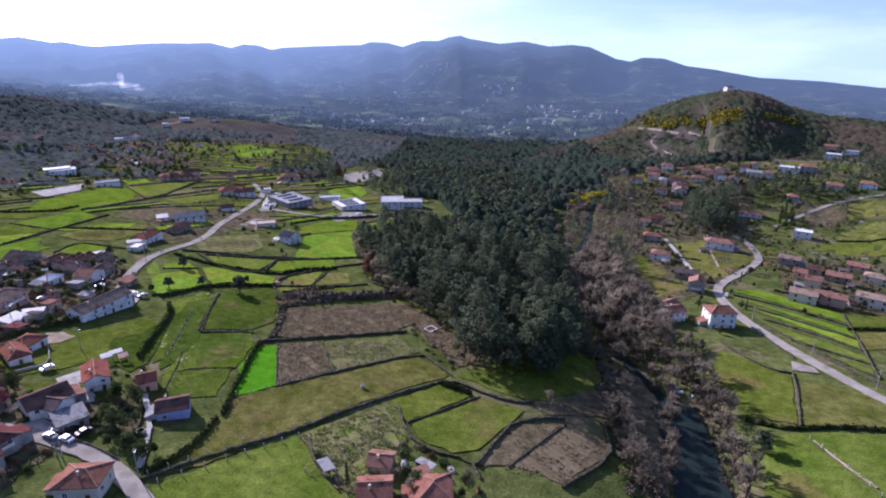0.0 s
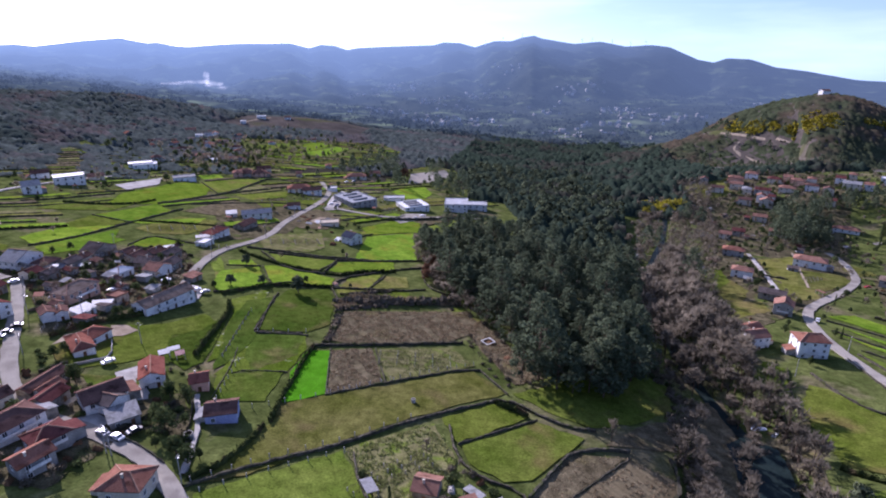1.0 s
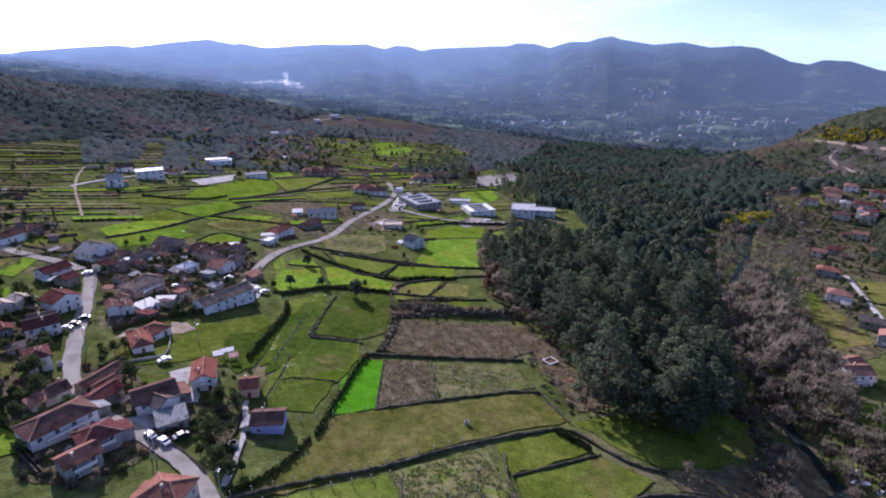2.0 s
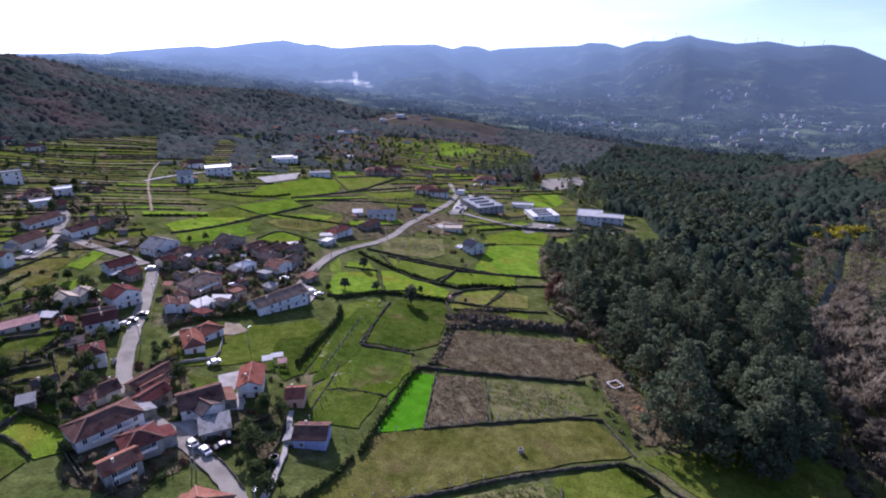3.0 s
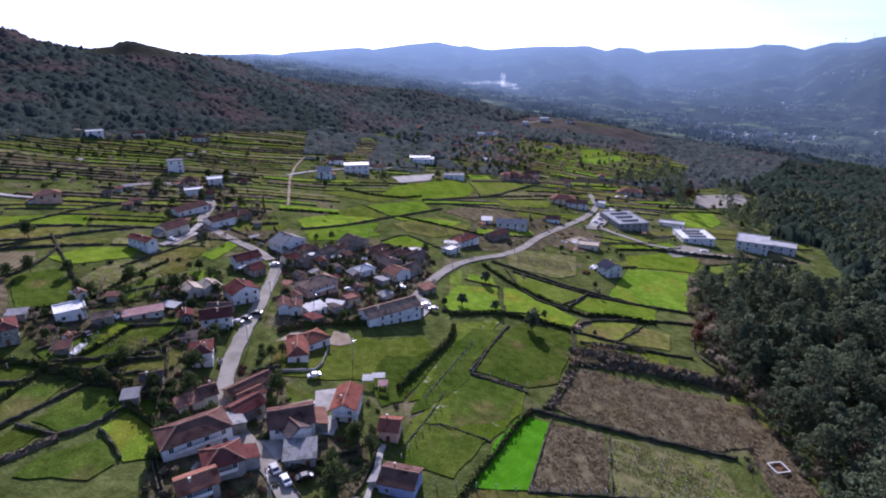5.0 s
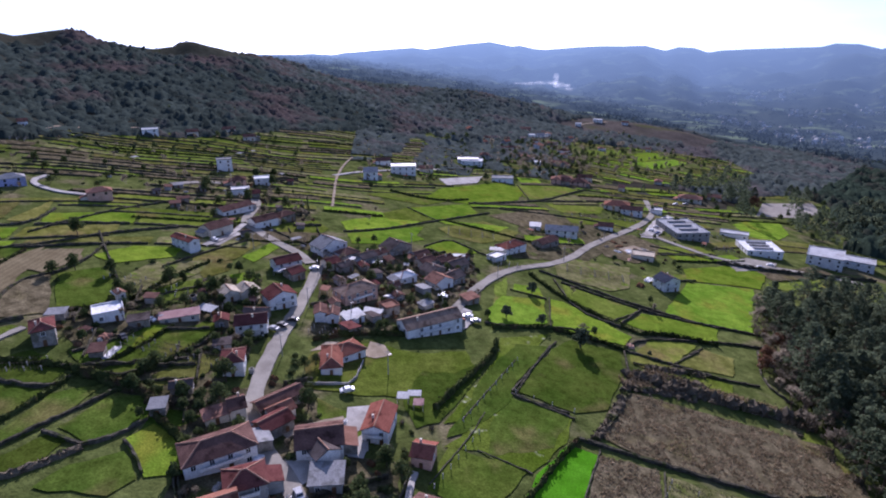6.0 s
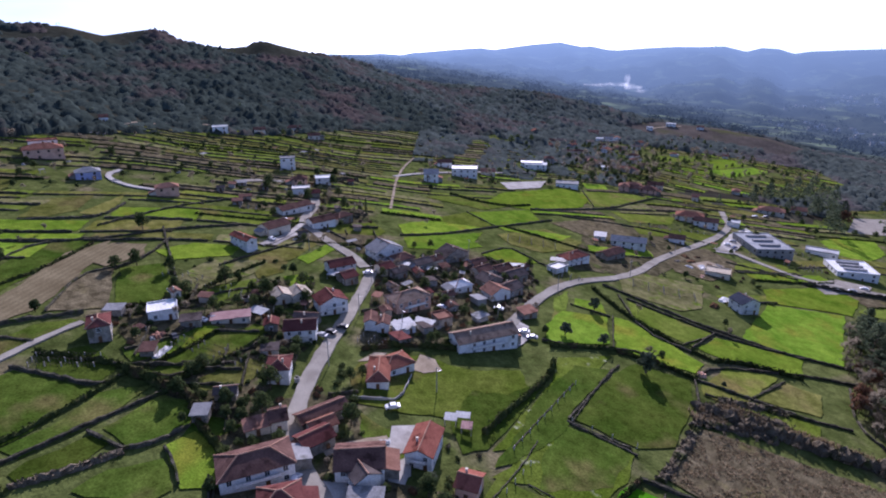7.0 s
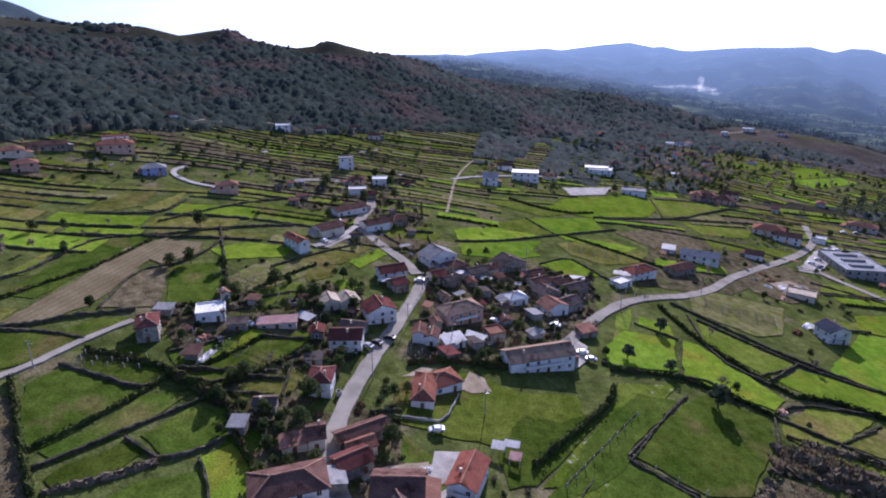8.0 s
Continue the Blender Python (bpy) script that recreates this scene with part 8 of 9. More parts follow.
# gorse in flower on the eastern hill
def gorse_slope(rng, count):
    x, y = rng.uniform(290, 560, count * 12), rng.uniform(860, 1050, count * 12)
    keep = np.zeros(len(x), bool)
    for cx, cy, a, b in ((326, 1022, 12, 20), (348, 992, 14, 18), (368, 972, 8, 12), (402, 930, 22, 26), (424, 922, 14, 20), (388, 948, 12, 16), (503, 919, 22, 9), (478, 925, 9, 6)):
        keep |= ((x - cx) / a) ** 2 + ((y - cy) / b) ** 2 + 0.55 * bumps(x, y, 7) < 1
    return np.stack([x, y], 1)[keep][:count]


far_wood("gorse_slope", "yellow flowering gorse over the hill slope", gorse_slope, 1100, M["gorse"], 7, (2.6, 4.6), 22, 4.0, 0.2)


# chapel on the eastern hilltop
CHAPEL = max(HILL_EAST, key=lambda p: p[2])
house(CHAPEL[0], CHAPEL[1], 20, 14, 9, 6, "gable", "white", "rust")


# ---- wind turbines on the far ridge, and a plume of smoke ----
def turbine_meshes():
    v, f = [], []
    tube(v, f, (0, 0, -5), (0, 0, 26), 1.4, 0.9, 8)
    tower = mesh_from("tower", v, f, M["frame"])
    v, f = [], []
    box_geo(0, 0, 0, 3.0, 6.0, 3.0, v, f, 0.5)
    nacelle = mesh_from("nacelle", v, f, M["frame"])
    v, f = [], []
    tube(v, f, (0, 0, 0), (0, 0, 14), 0.8, 0.3, 4)
    return tower, nacelle, mesh_from("blade", v, f, M["frame"])


TOWER, NACELLE, BLADE = turbine_meshes()
for k, az in enumerate((-9.5, -8.2, -6.6, -4.8, -3.9, 1.6, 3.4, 5.0, 12.5, 16.0, 19.5, 24.0)):
    x, y = -math.sin(radians(az)) * 4120, math.cos(radians(az)) * 4120
    top = tagged(new("wind_turbine"), "white wind turbine on the far ridge", "wind turbine", "wind turbines on the ridge")
    top.matrix_basis = pose(x, y, gz(x, y), 0, 0, az)
    put("tower", TOWER, top)
    put("nacelle", NACELLE, top, m=pose(0, 0, 26))
    for b in range(3):
        put("blade", BLADE, top, m=pose(0, -3.5, 26, 0, 120 * b + 37 * k, 0))


def smoke_plume(az, r):
    """Thin white smoke that drifts off from a fire in the far woods."""
    mat = bpy.data.materials.new("smoke")
    mat.use_nodes = True
    n, l = mat.node_tree.nodes, mat.node_tree.links
    clear, white, both = n.new("ShaderNodeBsdfTransparent"), n.new("ShaderNodeBsdfTranslucent"), n.new("ShaderNodeMixShader")
    tex, cut, geo = n.new("ShaderNodeTexNoise"), n.new("ShaderNodeMapRange"), n.new("ShaderNodeNewGeometry")
    tex.inputs["Scale"].default_value, tex.inputs["Detail"].default_value = 0.03, 4.0
    l.new(geo.outputs["Position"], tex.inputs["Vector"])
    l.new(tex.outputs["Fac"], cut.inputs[0])
    cut.inputs[1].default_value, cut.inputs[2].default_value, cut.inputs[4].default_value = 0.34, 0.8, 0.13
    white.inputs[0].default_value = (0.9, 0.92, 0.95, 1)
    l.new(cut.outputs[0], both.inputs[0])
    l.new(clear.outputs[0], both.inputs[1])
    l.new(white.outputs[0], both.inputs[2])
    l.new(both.outputs[0], n["Material Output"].inputs["Surface"])
    x0, y0 = -math.sin(radians(az)) * r, math.cos(radians(az)) * r
    right = Vector((math.cos(radians(az)), math.sin(radians(az)), 0))
    bm = bmesh.new()
    base = Vector((x0, y0, gz(x0, y0) + 10))
    for k, (a, up, size) in enumerate(((-95, 30, (85, 18, 6)), (-35, 34, (55, 15, 8)), (22, 22, (38, 13, 9)), (-8, 52, (12, 9, 22)), (52, 8, (20, 9, 7)))):
        c = base + right * a + Vector((0, 0, up))
        made = bmesh.ops.create_icosphere(bm, subdivisions=3, radius=1.0)["verts"]
        for v in made:
            w = 1 + 0.45 * noise.noise(v.co * 1.7 + Vector((k * 7.0, 0, 0)))
            v.co = c + right * v.co.x * size[0] * w + Vector((0, v.co.y * size[1] * w, v.co.z * size[2] * w))
    for face in bm.faces:
        face.smooth = True
    me = bpy.data.meshes.new("smoke_plume")
    bm.to_mesh(me)
    bm.free()
    me.materials.append(mat)
    tagged(put("smoke_plume", me), "thin white smoke drifting over far woods", "smoke", kind="stuff")


smoke_plume(30.6, 2700)


# ---- small things: cars, poles, fences, trellises, tanks, heaps ----
def car_kind(colour):
    v, f = [], []
    prof = [(-2.05, 0.32), (-2.1, 0.75), (-1.75, 0.92), (-1.2, 1.0), (-0.65, 1.42), (0.75, 1.45), (1.35, 1.02), (2.0, 0.92), (2.1, 0.6), (2.05, 0.32)]
    k = len(prof)
    for y, pinch in ((-0.86, 0.0), (0.86, 0.0)):
        for x, z in prof:
            inner = 0.14 if z > 1.1 else 0.0
            v.append((x, y * (1 - inner / 0.86), z))
    f.append(tuple(range(k))[::-1])
    f.append(tuple(range(k, 2 * k)))
    f += [(j, (j + 1) % k, k + (j + 1) % k, k + j) for j in range(k)]
    body = mesh_from("body", v, f, M["car_" + colour])
    v, f = [], []
    for y in (-0.80, 0.80):
        i = len(v)
        v += [(-1.0, y, 1.04), (1.1, y, 1.04), (0.72, y * 0.93, 1.37), (-0.6, y * 0.93, 1.37)]
        f.append((i, i + 1, i + 2, i + 3))
    for x0, x1 in ((-1.22, -0.7), (1.38, 0.8)):
        i = len(v)
        v += [(x0, -0.7, 1.04), (x0, 0.7, 1.04), (x1, 0.62, 1.40), (x1, -0.62, 1.40)]
        f.append((i, i + 1, i + 2, i + 3))
    glass = mesh_from("windows", v, f, M["glass"])
    return body, glass


def wheel_mesh():
    v, f = [], []
    tube(v, f, (0, -0.1, 0), (0, 0.1, 0), 0.32, 0.32, 12)
    f += [tuple(range(12))[::-1], tuple(range(12, 24))]
    return mesh_from("wheel", v, f, M["rubber"])


WHEEL = wheel_mesh()
CARS = {c: car_kind(c) for c in ("white", "silver", "black", "blue", "red")}


def parked_car(x, y, rot, colour):
    top = tagged(new("car"), f"parked {colour} hatchback car at the roadside", "car", "parked cars")
    top.matrix_basis = pose(x, y, gz(x, y) + 0.5, 0, 0, rot)
    put("body", CARS[colour][0], top)
    put("window_glass", CARS[colour][1], top)
    for wx in (-1.3, 1.3):
        for wy in (-0.8, 0.8):
            put("wheel", WHEEL, top, m=pose(wx, wy, 0.32))


def pole_mesh():
    v, f = [], []
    tube(v, f, (0, 0, -0.8), (0, 0, 8.5), 0.17, 0.10, 8)
    return mesh_from("pole", v, f, M["grey"])


def bar_mesh(w, d, h, mat, name):
    v, f = [], []
    box_geo(0, 0, 0, w, d, h, v, f, min(w, d) * 0.15)
    return mesh_from(name, v, f, mat)


POLE, ARM = pole_mesh(), bar_mesh(1.5, 0.12, 0.14, M["grey"], "crossarm")
LAMP_ARM = bar_mesh(1.3, 0.08, 0.08, M["metal"], "lamp_arm")


def utility_pole(x, y, rot):
    top = tagged(new("utility_pole"), "tall concrete utility pole with crossarm", "pole", "utility poles")
    top.matrix_basis = pose(x, y, gz(x, y), 0, 0, rot)
    put("pole", POLE, top)
    put("crossarm", ARM, top, m=pose(0, 0, 8.1))
    put("lamp_arm", LAMP_ARM, top, m=pose(0.7, 0, 7.2))


POST = bar_mesh(0.22, 0.22, 1.9, M["lintel"], "post")


def post_fence(line, gap):
    top = tagged(new("post_fence"), "row of granite posts along a field wall", "fence", "field fences")
    pts = steps(line, gap)
    x0, y0 = pts[0]
    z0 = gz(x0, y0)
    top.matrix_basis = pose(x0, y0, z0)
    rng = random.Random(len(line))
    for x, y in pts:
        put("post", POST, top, m=pose(x - x0, y - y0, gz(x, y) - z0 + 0.85, rng.uniform(-4, 4), rng.uniform(-4, 4), rng.uniform(0, 90)))


def vine_rows(x, y, rot, w, d, gap, seed):
    """Low vines on wires between granite posts."""
    rng = random.Random(seed)
    top = tagged(new("vine_trellis"), "bare winter vines on post and wire trellis", "vineyard", "vine trellises")
    z0 = gz(x, y)
    top.matrix_basis = pose(x, y, z0, 0, 0, rot)
    c, s = math.cos(radians(rot)), math.sin(radians(rot))

    def h(a, b):
        return gz(x + a * c - b * s, y + a * s + b * c) - z0

    for k in range(max(2, int(d / gap))):
        b = -d / 2 + gap * (k + 0.5)
        v, f = [], []
        for a in np.arange(-w / 2, w / 2, 0.9):
            z = h(a, b)
            tube(v, f, (a, b, z - 0.1), (a + rng.uniform(-0.2, 0.2), b, z + 1.2), 0.06, 0.04, 3)
            for _ in range(5):
                q = a + rng.uniform(-0.6, 0.6)
                tube(v, f, (a, b, z + 1.1), (q, b + rng.uniform(-0.35, 0.35), z + 1.2 + rng.uniform(-0.2, 0.6)), 0.045, 0.03, 3)
        tagged(put("vine", mesh_from("vine", v, f, M["twig"]), top), kind="stuff")
        for a in np.arange(-w / 2, w / 2 + 0.1, max(4.0, w / 4)):
            put("post", POST, top, m=pose(a, b, h(a, b) + 0.7))


def heap(x, y, w, d, h, mat, name, text, cat, seed):
    """A loose pile, such as firewood, rubble or covered goods."""
    rng = random.Random(seed)
    v, f, nx, ny = [], [], 9, 6
    for j in range(ny):
        for i in range(nx):
            a, b = i / (nx - 1) * 2 - 1, j / (ny - 1) * 2 - 1
            rim = abs(a) == 1 or abs(b) == 1
            z = -0.5 if rim else h * rng.choice((0.35, 0.6, 0.8, 1.0)) * (1 - 0.4 * max(abs(a), abs(b)))
            v.append((a * w / 2 + rng.uniform(-0.1, 0.1) * w / nx * 2, b * d / 2 + rng.uniform(-0.1, 0.1) * d / ny * 2, z))
    f = [(j * nx + i, j * nx + i + 1, (j + 1) * nx + i + 1, (j + 1) * nx + i) for j in range(ny - 1) for i in range(nx - 1)]
    tagged(put(name, mesh_from(name, v, f, mat), m=pose(x, y, gz(x, y) + 0.2, 0, 0, rng.uniform(0, 180))), text, cat, "heaps in the yards")


def water_tank(x, y, r):
    v, f = [], []
    tube(v, f, (0, 0, -0.6), (0, 0, 1.5), r, r, 18)
    n = len(v)
    tube(v, f, (0, 0, 1.5), (0, 0, 1.0), r - 0.2, r - 0.2, 18)
    f += [(18 + k, 18 + (k + 1) % 18, n + (k + 1) % 18, n + k) for k in range(18)]
    f.append(tuple(range(n + 18, n + 36)))
    tagged(put("water_tank", mesh_from("water_tank", v, f, M["concrete"]), m=pose(x, y, gz(x, y))), "round concrete water tank in a field", "tank", "water tanks")


def lean_to(x, y, rot, w, d, mat):
    """An open shelter: posts and a sheet roof."""
    top = tagged(new("lean_to"), "open shelter with sheet metal roof on posts", "shelter", "shelters and pens")
    top.matrix_basis = pose(x, y, gz(x, y) + 0.1, 0, 0, rot)
    v, f = [], []
    box_geo(0, 0, 0, w, d, 0.1, v, f)
    put("roof", mesh_from("roof", v, f, M[mat]), top, "", pose(0, 0, 2.35, 7, 0, 0))
    for a in (-w / 2 + 0.2, w / 2 - 0.2):
        for b in (-d / 2 + 0.2, d / 2 - 0.2):
            put("post", POST, top, m=pose(a, b, 1.2) @ Matrix.Diagonal((0.7, 0.7, 1.25, 1)))


def plot_rows(x, y, rot, w, d, seed):
    """Rows of cabbages and onions in dug earth."""
    rng = random.Random(seed)
    c, s = math.cos(radians(rot)), math.sin(radians(rot))
    v, f, ev, ef = [], [], [], []
    z0 = gz(x, y)
    for b in np.arange(-d / 2, d / 2, 0.9):
        for a in np.arange(-w / 2, w / 2, 0.7):
            if rng.random() < 0.25:
                continue
            z = gz(x + a * c - b * s, y + a * s + b * c) - z0
            spray(v, f, (a, b, z + 0.35), 0.28, 5, 0.2, rng)
    top = tagged(new("vegetable_plot"), "garden plot with rows of green vegetables", "garden", "vegetable plots")
    top.matrix_basis = pose(x, y, z0, 0, 0, rot)
    tagged(put("crop", mesh_from("crop", v, f, M["leaf"]), top), kind="stuff")


parked_car(-130.9, 153.9, 60, "white")
parked_car(-174.1, 157.2, 20, "silver")
parked_car(-174.8, 160.9, 20, "black")
parked_car(-176.0, 166.2, 35, "black")
parked_car(-172.1, 208.4, 10, "white")
parked_car(-120.4, 119.1, -55, "white")
parked_car(-113.6, 117.8, -50, "white")
parked_car(-101.3, 119.8, -20, "white")
parked_car(-105.9, 120.3, -20, "silver")
parked_car(-99.2, 123.4, 60, "black")
parked_car(-158.9, 441.1, 20, "white")
parked_car(-160.4, 453.8, 20, "silver")
parked_car(-161.9, 467.2, 20, "black")
parked_car(-163.9, 480.7, 20, "red")
parked_car(-165.1, 492.9, 20, "white")
parked_car(-153.5, 438.9, 70, "blue")
parked_car(-83.8, 443.3, 20, "white")
parked_car(-86.5, 430.8, 20, "silver")
parked_car(-91.5, 421.1, 20, "black")
parked_car(-184.6, 555.8, 50, "white")
parked_car(-180.2, 566.9, 50, "silver")
parked_car(-138.3, 222.3, 40, "silver")
parked_car(-142.7, 222.9, 40, "white")
parked_car(-226.7, 126.7, 0, "white")
parked_car(-200.6, 131.6, 0, "silver")
parked_car(-200.8, 128.0, 30, "white")
parked_car(-200.5, 148.1, 10, "black")
parked_car(-286.9, 200.9, 40, "white")
parked_car(-263.2, 182.5, 10, "white")
parked_car(-194.1, 117.4, 0, "black")
parked_car(149.4, 297.3, 60, "white")
parked_car(145.6, 323.0, 30, "silver")
parked_car(303.6, 493.8, 20, "white")
parked_car(213.9, 376.3, 10, "red")
parked_car(228.2, 429.3, 60, "silver")
parked_car(-211.9, 191.8, 60, "black")
parked_car(-211.7, 200.9, 60, "white")
parked_car(-160.9, 228.4, 30, "white")
utility_pole(-98.4, 113.8, 176)
utility_pole(-100.2, 114.3, 100)
utility_pole(-76.5, 109.2, 102)
utility_pole(-130.9, 170.0, 66)
utility_pole(-158.4, 150.3, 120)
utility_pole(-182.4, 177.2, 74)
utility_pole(-204.4, 197.8, 136)
utility_pole(-246.0, 192.4, 100)
utility_pole(-154.1, 220.8, 80)
utility_pole(-161.7, 267.9, 126)
utility_pole(-157.6, 321.4, 160)
utility_pole(-167.1, 387.0, 70)
utility_pole(144.6, 258.5, 70)
utility_pole(151.2, 220.1, 32)
utility_pole(158.1, 190.9, 110)
utility_pole(-199.1, 71.5, 60)
utility_pole(-165.7, 184.1, 80)
utility_pole(111.7, 230.6, 64)
utility_pole(-211.7, 260.8, 30)
utility_pole(-349.4, 238.5, 80)
post_fence([(-74.9, 110.3), (-61.4, 123.9), (-46.8, 136.2), (-30.4, 154.2)], 5.0)
post_fence([(-71.0, 107.6), (-59.4, 119.1), (-44.0, 132.1)], 5.5)
post_fence([(-88.4, 145.2), (-94.5, 169.7)], 4.5)
post_fence([(-100.7, 170.4), (-105.4, 188.7), (-111.1, 211.4)], 5.0)
post_fence([(-58.8, 159.3), (-42.0, 174.5), (-15.6, 196.1)], 4.0)
post_fence([(113.7, 156.7), (115.7, 141.2), (116.6, 128.6)], 5.0)
post_fence([(-76.5, 144.2), (-57.8, 159.4), (-40.8, 174.3)], 5.0)
post_fence([(-99.7, 194.2), (-88.9, 198.0), (-82.8, 200.7)], 5.0)
vine_rows(-37.1, 192.4, 10, 26, 14, 3.0, 640)
vine_rows(-179.1, 126.1, 30, 30, 10, 2.6, 470)
vine_rows(-170.5, 287.8, 30, 14, 8, 2.4, 1120)
vine_rows(-212.3, 309.8, 40, 26, 12, 3.0, 1050)
vine_rows(-198.3, 426.7, 40, 26, 8, 3.0, 1300)
vine_rows(-232.8, 138.2, 30, 26, 10, 3.0, 440)
vine_rows(-138.8, 320.4, 30, 28, 14, 3.0, 410)
vine_rows(182.8, 381.4, 40, 14, 10, 2.6, 1275)
vine_rows(-195.0, 89.1, 60, 16, 8, 2.6, 200)
vine_rows(-26.3, 131.1, 40, 12, 8, 2.4, 640)
heap(-140.1, 376.3, 10, 6, 1.6, M["white"], "rubble_mound", "white slabs and rubble on a building site", "pile", 1925)
heap(-145.5, 376.2, 8, 5, 1.4, M["white"], "rubble_mound", "white slabs and rubble on a building site", "pile", 1897)
heap(-154.3, 379.6, 7, 4, 1.2, M["wood"], "woodpile", "stacked timber on a building site", "pile", 1858)
heap(-160.0, 385.0, 6, 4, 1.2, M["wood"], "woodpile", "stacked timber on a building site", "pile", 1838)
heap(-117.9, 339.5, 6, 5, 1.6, M["white"], "rubble_mound", "pale rubble beside a new house", "pile", 2010)
heap(-117.4, 327.6, 6, 4, 1.4, M["wood"], "woodpile", "stacked timber beside a new house", "pile", 2000)
heap(-146, 386, 3.5, 2.5, 0.9, M["wood"], "woodpile", "planks stacked on a building site", "pile", 3001)
heap(-143, 391, 4.5, 2.5, 0.9, M["lintel"], "rubble_mound", "granite blocks on a building site", "pile", 3002)
heap(-150, 370, 5.5, 2.5, 0.9, M["white"], "rubble_mound", "white slabs and rubble on a building site", "pile", 3003)
heap(-158, 372, 3.5, 2.5, 0.9, M["stonewall"], "rubble_mound", "broken stone on a building site", "pile", 3004)
heap(-156, 392, 4.5, 2.5, 0.9, M["wood"], "woodpile", "planks stacked on a building site", "pile", 3005)
heap(-139, 362, 5.5, 2.5, 0.9, M["pink"], "brick_pile", "hollow red bricks stacked on a building site", "pile", 3006)
heap(86.1, 193.9, 6, 2, 0.5, M["foam"], "rapids", "white water breaking over a weir", "water", 1895)
heap(90.0, 190.5, 4, 1.6, 0.5, M["foam"], "rapids", "white water breaking over a weir", "water", 1931)
heap(85.0, 197.0, 6, 5, 2.2, M["stonewall"], "ruined_mill", "ruined stone mill walls by the river", "ruin", 1878)
heap(-11.4, 219.0, 5, 4, 0.9, M["wood"], "woodpile", "cut logs at the edge of the wood", "pile", 1350)
heap(-2.5, 206.4, 6, 4, 0.8, M["wood"], "woodpile", "cut logs at the edge of the wood", "pile", 1410)
heap(-91.1, 258.2, 3, 3, 1.6, M["pink"], "rubble_mound", "small heap of red bricks at a field corner", "pile", 2117)
heap(-187.9, 111.8, 9, 3, 0.7, M["roof_tin"], "plastic_sheet", "pale plastic sheeting over seed beds", "sheet", 997)
heap(-198.2, 113.6, 5, 4, 1.2, M["roof_rust"], "rubble_mound", "heap of red bricks in a yard", "pile", 960)
heap(-113.3, 139.9, 5, 4, 0.6, M["white"], "plastic_sheet", "white sheets spread in a yard", "sheet", 1217)
heap(-102.3, 117.3, 3, 2, 0.9, M["stone"], "rubble_mound", "heap of stones by the road", "pile", 892)
heap(-120.9, 143.6, 4, 2, 0.8, M["white"], "rubble_mound", "heap of pale slabs in a yard", "pile", 790)
heap(-73.7, 234.8, 3, 2, 0.5, M["white"], "plastic_sheet", "pale sheet lying in a field", "sheet", 2270)
water_tank(-31.6, 163.2, 0.7)
water_tank(-155.5, 138.2, 0.8)
water_tank(-85.3, 126.0, 1.2)
water_tank(-210.0, 146.8, 1.5)
lean_to(-117.7, 163.6, 40, 3.5, 3, "roof_tin")
lean_to(-116.5, 167.0, 40, 4, 2.5, "roof_tin")
lean_to(-112.7, 164.8, 40, 3, 3, "roof_pink")
lean_to(-211.3, 220.4, 20, 6, 3, "roof_tin")
lean_to(-201.5, 228.1, 20, 5, 3, "roof_tin")
lean_to(-200.9, 252.4, 40, 6, 3, "roof_tin")
lean_to(-188.6, 270.7, 40, 7, 3, "roof_tin")
lean_to(-214.0, 185.7, 40, 5, 3, "roof_tin")
lean_to(-196.9, 145.7, 20, 7, 4, "roof_tin")
lean_to(-184.9, 298.2, 30, 8, 4, "roof_tin")
lean_to(-164.0, 192.5, 20, 8, 4, "roof_tin")
lean_to(-165.7, 183.4, 20, 8, 4, "roof_tin")


def clutter(poly, count, seed):
    """Garden trees, bushes, plots, trellises, heaps and shelters between the houses."""
    rng = random.Random(seed)
    xs, ys = [p[0] for p in poly], [p[1] for p in poly]
    made, tries = 0, 0
    while made < count and tries < count * 60:
        tries += 1
        x, y = rng.uniform(min(xs), max(xs)), rng.uniform(min(ys), max(ys))
        if not inside(x, y, poly) or in_field(x, y) or not free(x, y, 1.5) or any(abs(x - a) + abs(y - b) < 4 for a, b in TREES):
            continue
        made += 1
        k = rng.random()
        TREES.append((x, y))
        if k < 0.26:
            tree("bush", x, y, rng.uniform(0.6, 1.4), rng)
        elif k < 0.42:
            tree("bare", x, y, rng.uniform(0.4, 0.75), rng)
        elif k < 0.55:
            tree("dry", x, y, rng.uniform(0.6, 1.3), rng)
        elif k < 0.64:
            tree("leaf", x, y, rng.uniform(0.5, 0.9), rng)
        elif k < 0.71 and free(x, y, 5):
            plot_rows(x, y, rng.uniform(0, 180), rng.uniform(5, 9), rng.uniform(4, 7), made)
        elif k < 0.79 and free(x, y, 6):
            vine_rows(x, y, rng.choice((30, 60, 120)), rng.uniform(8, 12), rng.uniform(5, 8), 2.2, made)
        elif k < 0.86:
            heap(x, y, 2.5, 1.5, 1.3, M["wood"], "woodpile", "stack of cut firewood in a yard", "pile", made)
        elif k < 0.92:
            heap(x, y, 3.0, 2.0, 0.8, M["concrete"], "rubble_mound", "mound of pale building rubble", "pile", made)
        elif free(x, y, 3.5):
            lean_to(x, y, rng.uniform(0, 180), rng.uniform(3, 5.5), rng.uniform(2.5, 3.5), rng.choice(("roof_grey", "roof_grey", "roof_rust", "roof_brown")))


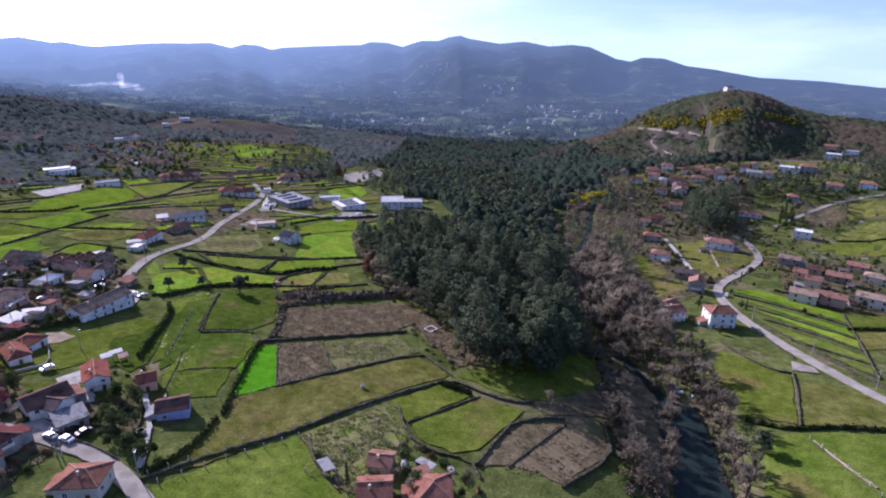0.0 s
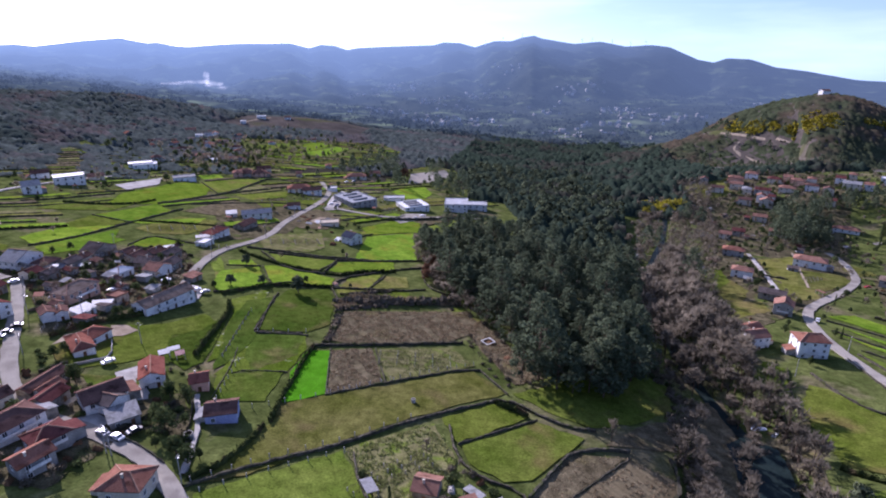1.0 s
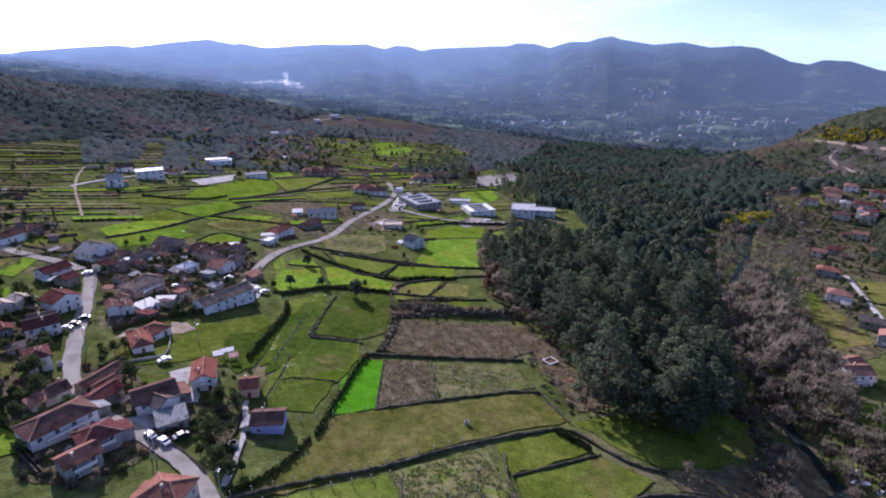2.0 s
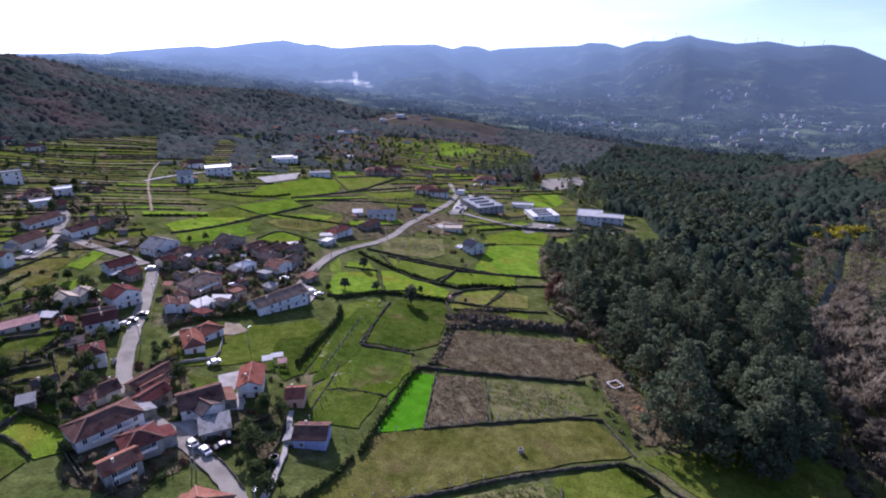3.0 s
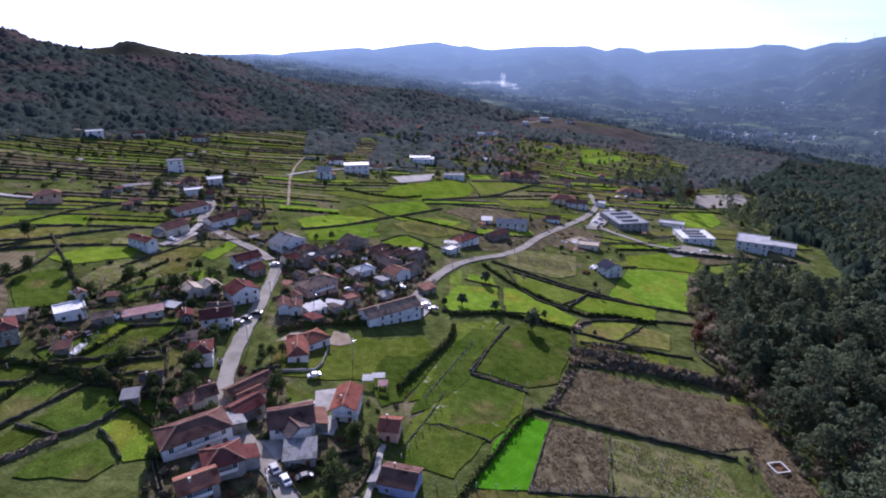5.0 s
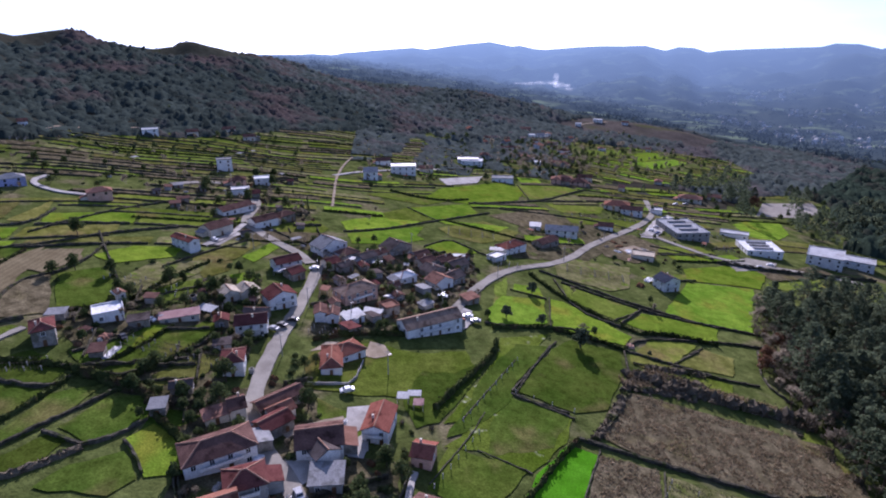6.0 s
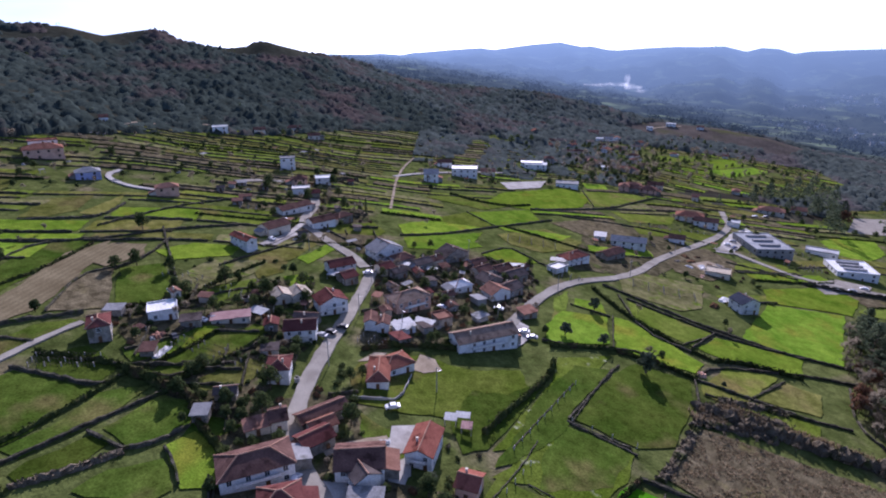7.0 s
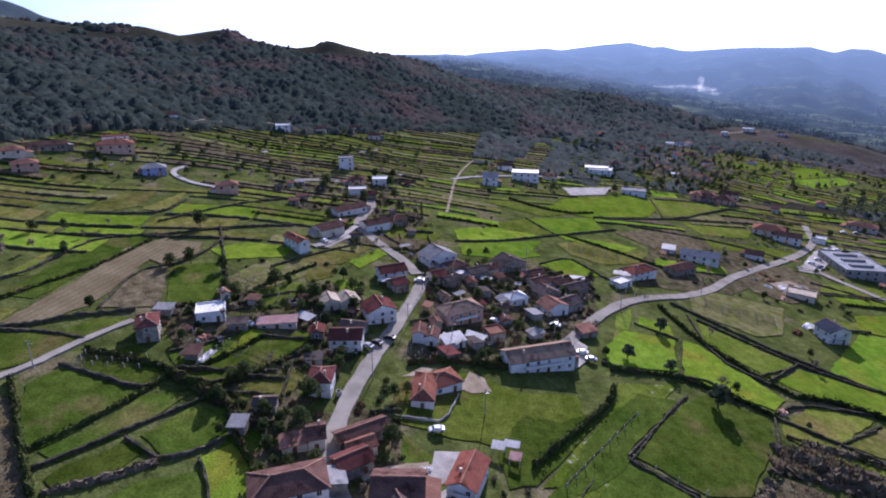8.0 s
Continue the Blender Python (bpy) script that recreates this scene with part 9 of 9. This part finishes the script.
clutter([(-227.2, 210.3), (-185.8, 279.0), (-151.0, 241.7), (-149.7, 195.3), (-162.1, 166.2), (-211.1, 202.7)], 120, 200)
clutter([(-149.7, 119.2), (-150.2, 140.4), (-143.7, 146.7), (-109.3, 137.0), (-99.0, 146.0), (-83.4, 124.1), (-101.1, 125.2), (-103.5, 99.0), (-119.9, 96.7)], 60, 100)
clutter([(-225.7, 104.4), (-219.2, 178.4), (-174.0, 154.7), (-154.7, 128.1), (-132.2, 111.1), (-169.9, 106.5)], 90, 170)
clutter([(-356.2, 190.6), (-370.2, 293.2), (-224.1, 220.4), (-261.4, 188.8)], 90, 170)
clutter([(186.1, 716.4), (343.6, 684.0), (213.3, 390.9), (136.9, 301.2), (100.6, 267.2), (136.2, 447.8)], 110, 110)
clutter([(307.0, 563.2), (423.0, 571.4), (227.5, 282.4), (173.5, 286.8)], 90, 90)
clutter([(-405.5, 370.5), (-357.1, 719.2), (-277.2, 591.7), (-317.7, 318.4)], 80, 160)
clutter([(-214.8, 363.2), (-201.8, 542.6), (-85.6, 477.6), (-104.8, 350.0), (-176.5, 312.1)], 60, 105)
clutter([(-486.3, 64.0), (-481.5, 350.2), (-345.2, 269.0), (-377.2, 63.8)], 70, 150)
clutter([(-37.8, 126.5), (-14.1, 136.1), (6.8, 121.7), (6.4, 107.0), (-31.4, 101.5)], 50, 50)


def tufts(poly, count, mat, high, seed, text):
    """Dead stalks and rough grass standing in a field."""
    rng = random.Random(seed)
    xs, ys = [p[0] for p in poly], [p[1] for p in poly]
    spots = np.random.default_rng(seed).uniform((min(xs), min(ys)), (max(xs), max(ys)), (count * 2, 2))
    spots = spots[inside(spots[:, 0], spots[:, 1], poly)]
    spots = spots[bumps(spots[:, 0] * 9, spots[:, 1] * 9, 22) > -0.35][:count]
    z = ground(spots[:, 0], spots[:, 1]) + 0.2
    v, f = [], []
    for (x, y), h in zip(spots.tolist(), z.tolist()):
        for _ in range(4):
            a, r, t = rng.uniform(0, 6.28), rng.uniform(0.12, 0.32), high * rng.uniform(0.5, 1.3)
            px, py, n = x + rng.uniform(-0.4, 0.4), y + rng.uniform(-0.4, 0.4), len(v)
            v += [(px - r * math.cos(a), py - r * math.sin(a), h), (px + r * math.cos(a), py + r * math.sin(a), h), (px + rng.uniform(-0.4, 0.4), py + rng.uniform(-0.4, 0.4), h + t)]
            f.append((n, n + 1, n + 2))
    tagged(put("dead_stalks", mesh_from("dead_stalks", v, f, mat)), text, "weeds", kind="stuff")


M["stalks"] = surface("dead_stalks", (0.17, 0.13, 0.075), (0.32, 0.25, 0.155), 0.4, 3.0, vary=0.4, islands=True, through=0.3, bump=0.0)
M["weeds"] = surface("rough_weeds", (0.14, 0.17, 0.045), (0.27, 0.28, 0.11), 0.4, 3.0, vary=0.4, islands=True, through=0.3, bump=0.0)
tufts([(-77.0, 226.1), (-23.2, 249.8), (-15.2, 229.1), (-28.8, 212.5), (-56.3, 198.9), (-72.5, 196.4)], 3000, M["stalks"], 0.5, 901, "brown dead stalks over a withered field")
tufts([(-67.9, 188.9), (-54.8, 196.0), (-44.4, 172.7), (-58.7, 158.9)], 900, M["stalks"], 0.45, 902, "brown dead stalks over a withered field")
tufts([(-52.3, 195.5), (-25.9, 207.9), (-15.1, 195.7), (-42.0, 172.8)], 1000, M["weeds"], 0.35, 903, "rough yellow-green weeds between vine rows")
tufts([(-23.2, 230.4), (-16.4, 241.5), (-2.3, 215.8), (10.4, 194.8), (0, 186.3), (-17.3, 216.1)], 800, M["stalks"], 0.6, 904, "dry bracken along the edge of the wood")
tufts([(5.8, 127.8), (17.4, 150.0), (34.5, 154.4), (46.9, 149.7), (46.0, 141.6), (29.0, 124.1)], 600, M["stalks"], 0.3, 905, "dry stubble on a bare plot")
tufts([(-44.1, 133.5), (-23.0, 153.2), (-14.2, 137.5), (-15.2, 118.2), (-28.3, 112.6)], 1200, M["weeds"], 0.5, 906, "rough weeds on a garden plot")
tufts([(-84, 232), (-77, 247), (-30, 263), (-28, 255), (-62, 243), (-79, 228)], 2600, M["stalks"], 1.5, 907, "dry brambles and dead bracken on a bank")


def pen(x, y, turn, w, d):
    """A low white timber frame on four short posts."""
    thing = tagged(new("animal_pen"), "low white timber pen on brown ground beside the wood", "pen")
    thing.matrix_basis = pose(x, y, gz(x, y), 0, 0, turn)
    for cx, cy, sx, sy in ((0, -d / 2, w, 0.25), (0, d / 2, w, 0.25), (-w / 2, 0, 0.25, d - 0.26), (w / 2, 0, 0.25, d - 0.26)):
        v, f = [], []
        box_geo(cx, cy, 0.9, sx, sy, 0.25, v, f, 0.03)
        put("rail", mesh_from("rail", v, f, M["frame"]), thing)
    for cx in (-w / 2, w / 2):
        for cy in (-d / 2, d / 2):
            v, f = [], []
            box_geo(cx, cy, 0.2, 0.2, 0.2, 1.14, v, f, 0.02)
            put("post", mesh_from("post", v, f, M["frame"]), thing)


pen(-12.0, 218.6, 45, 4.2, 4.0)


plant()
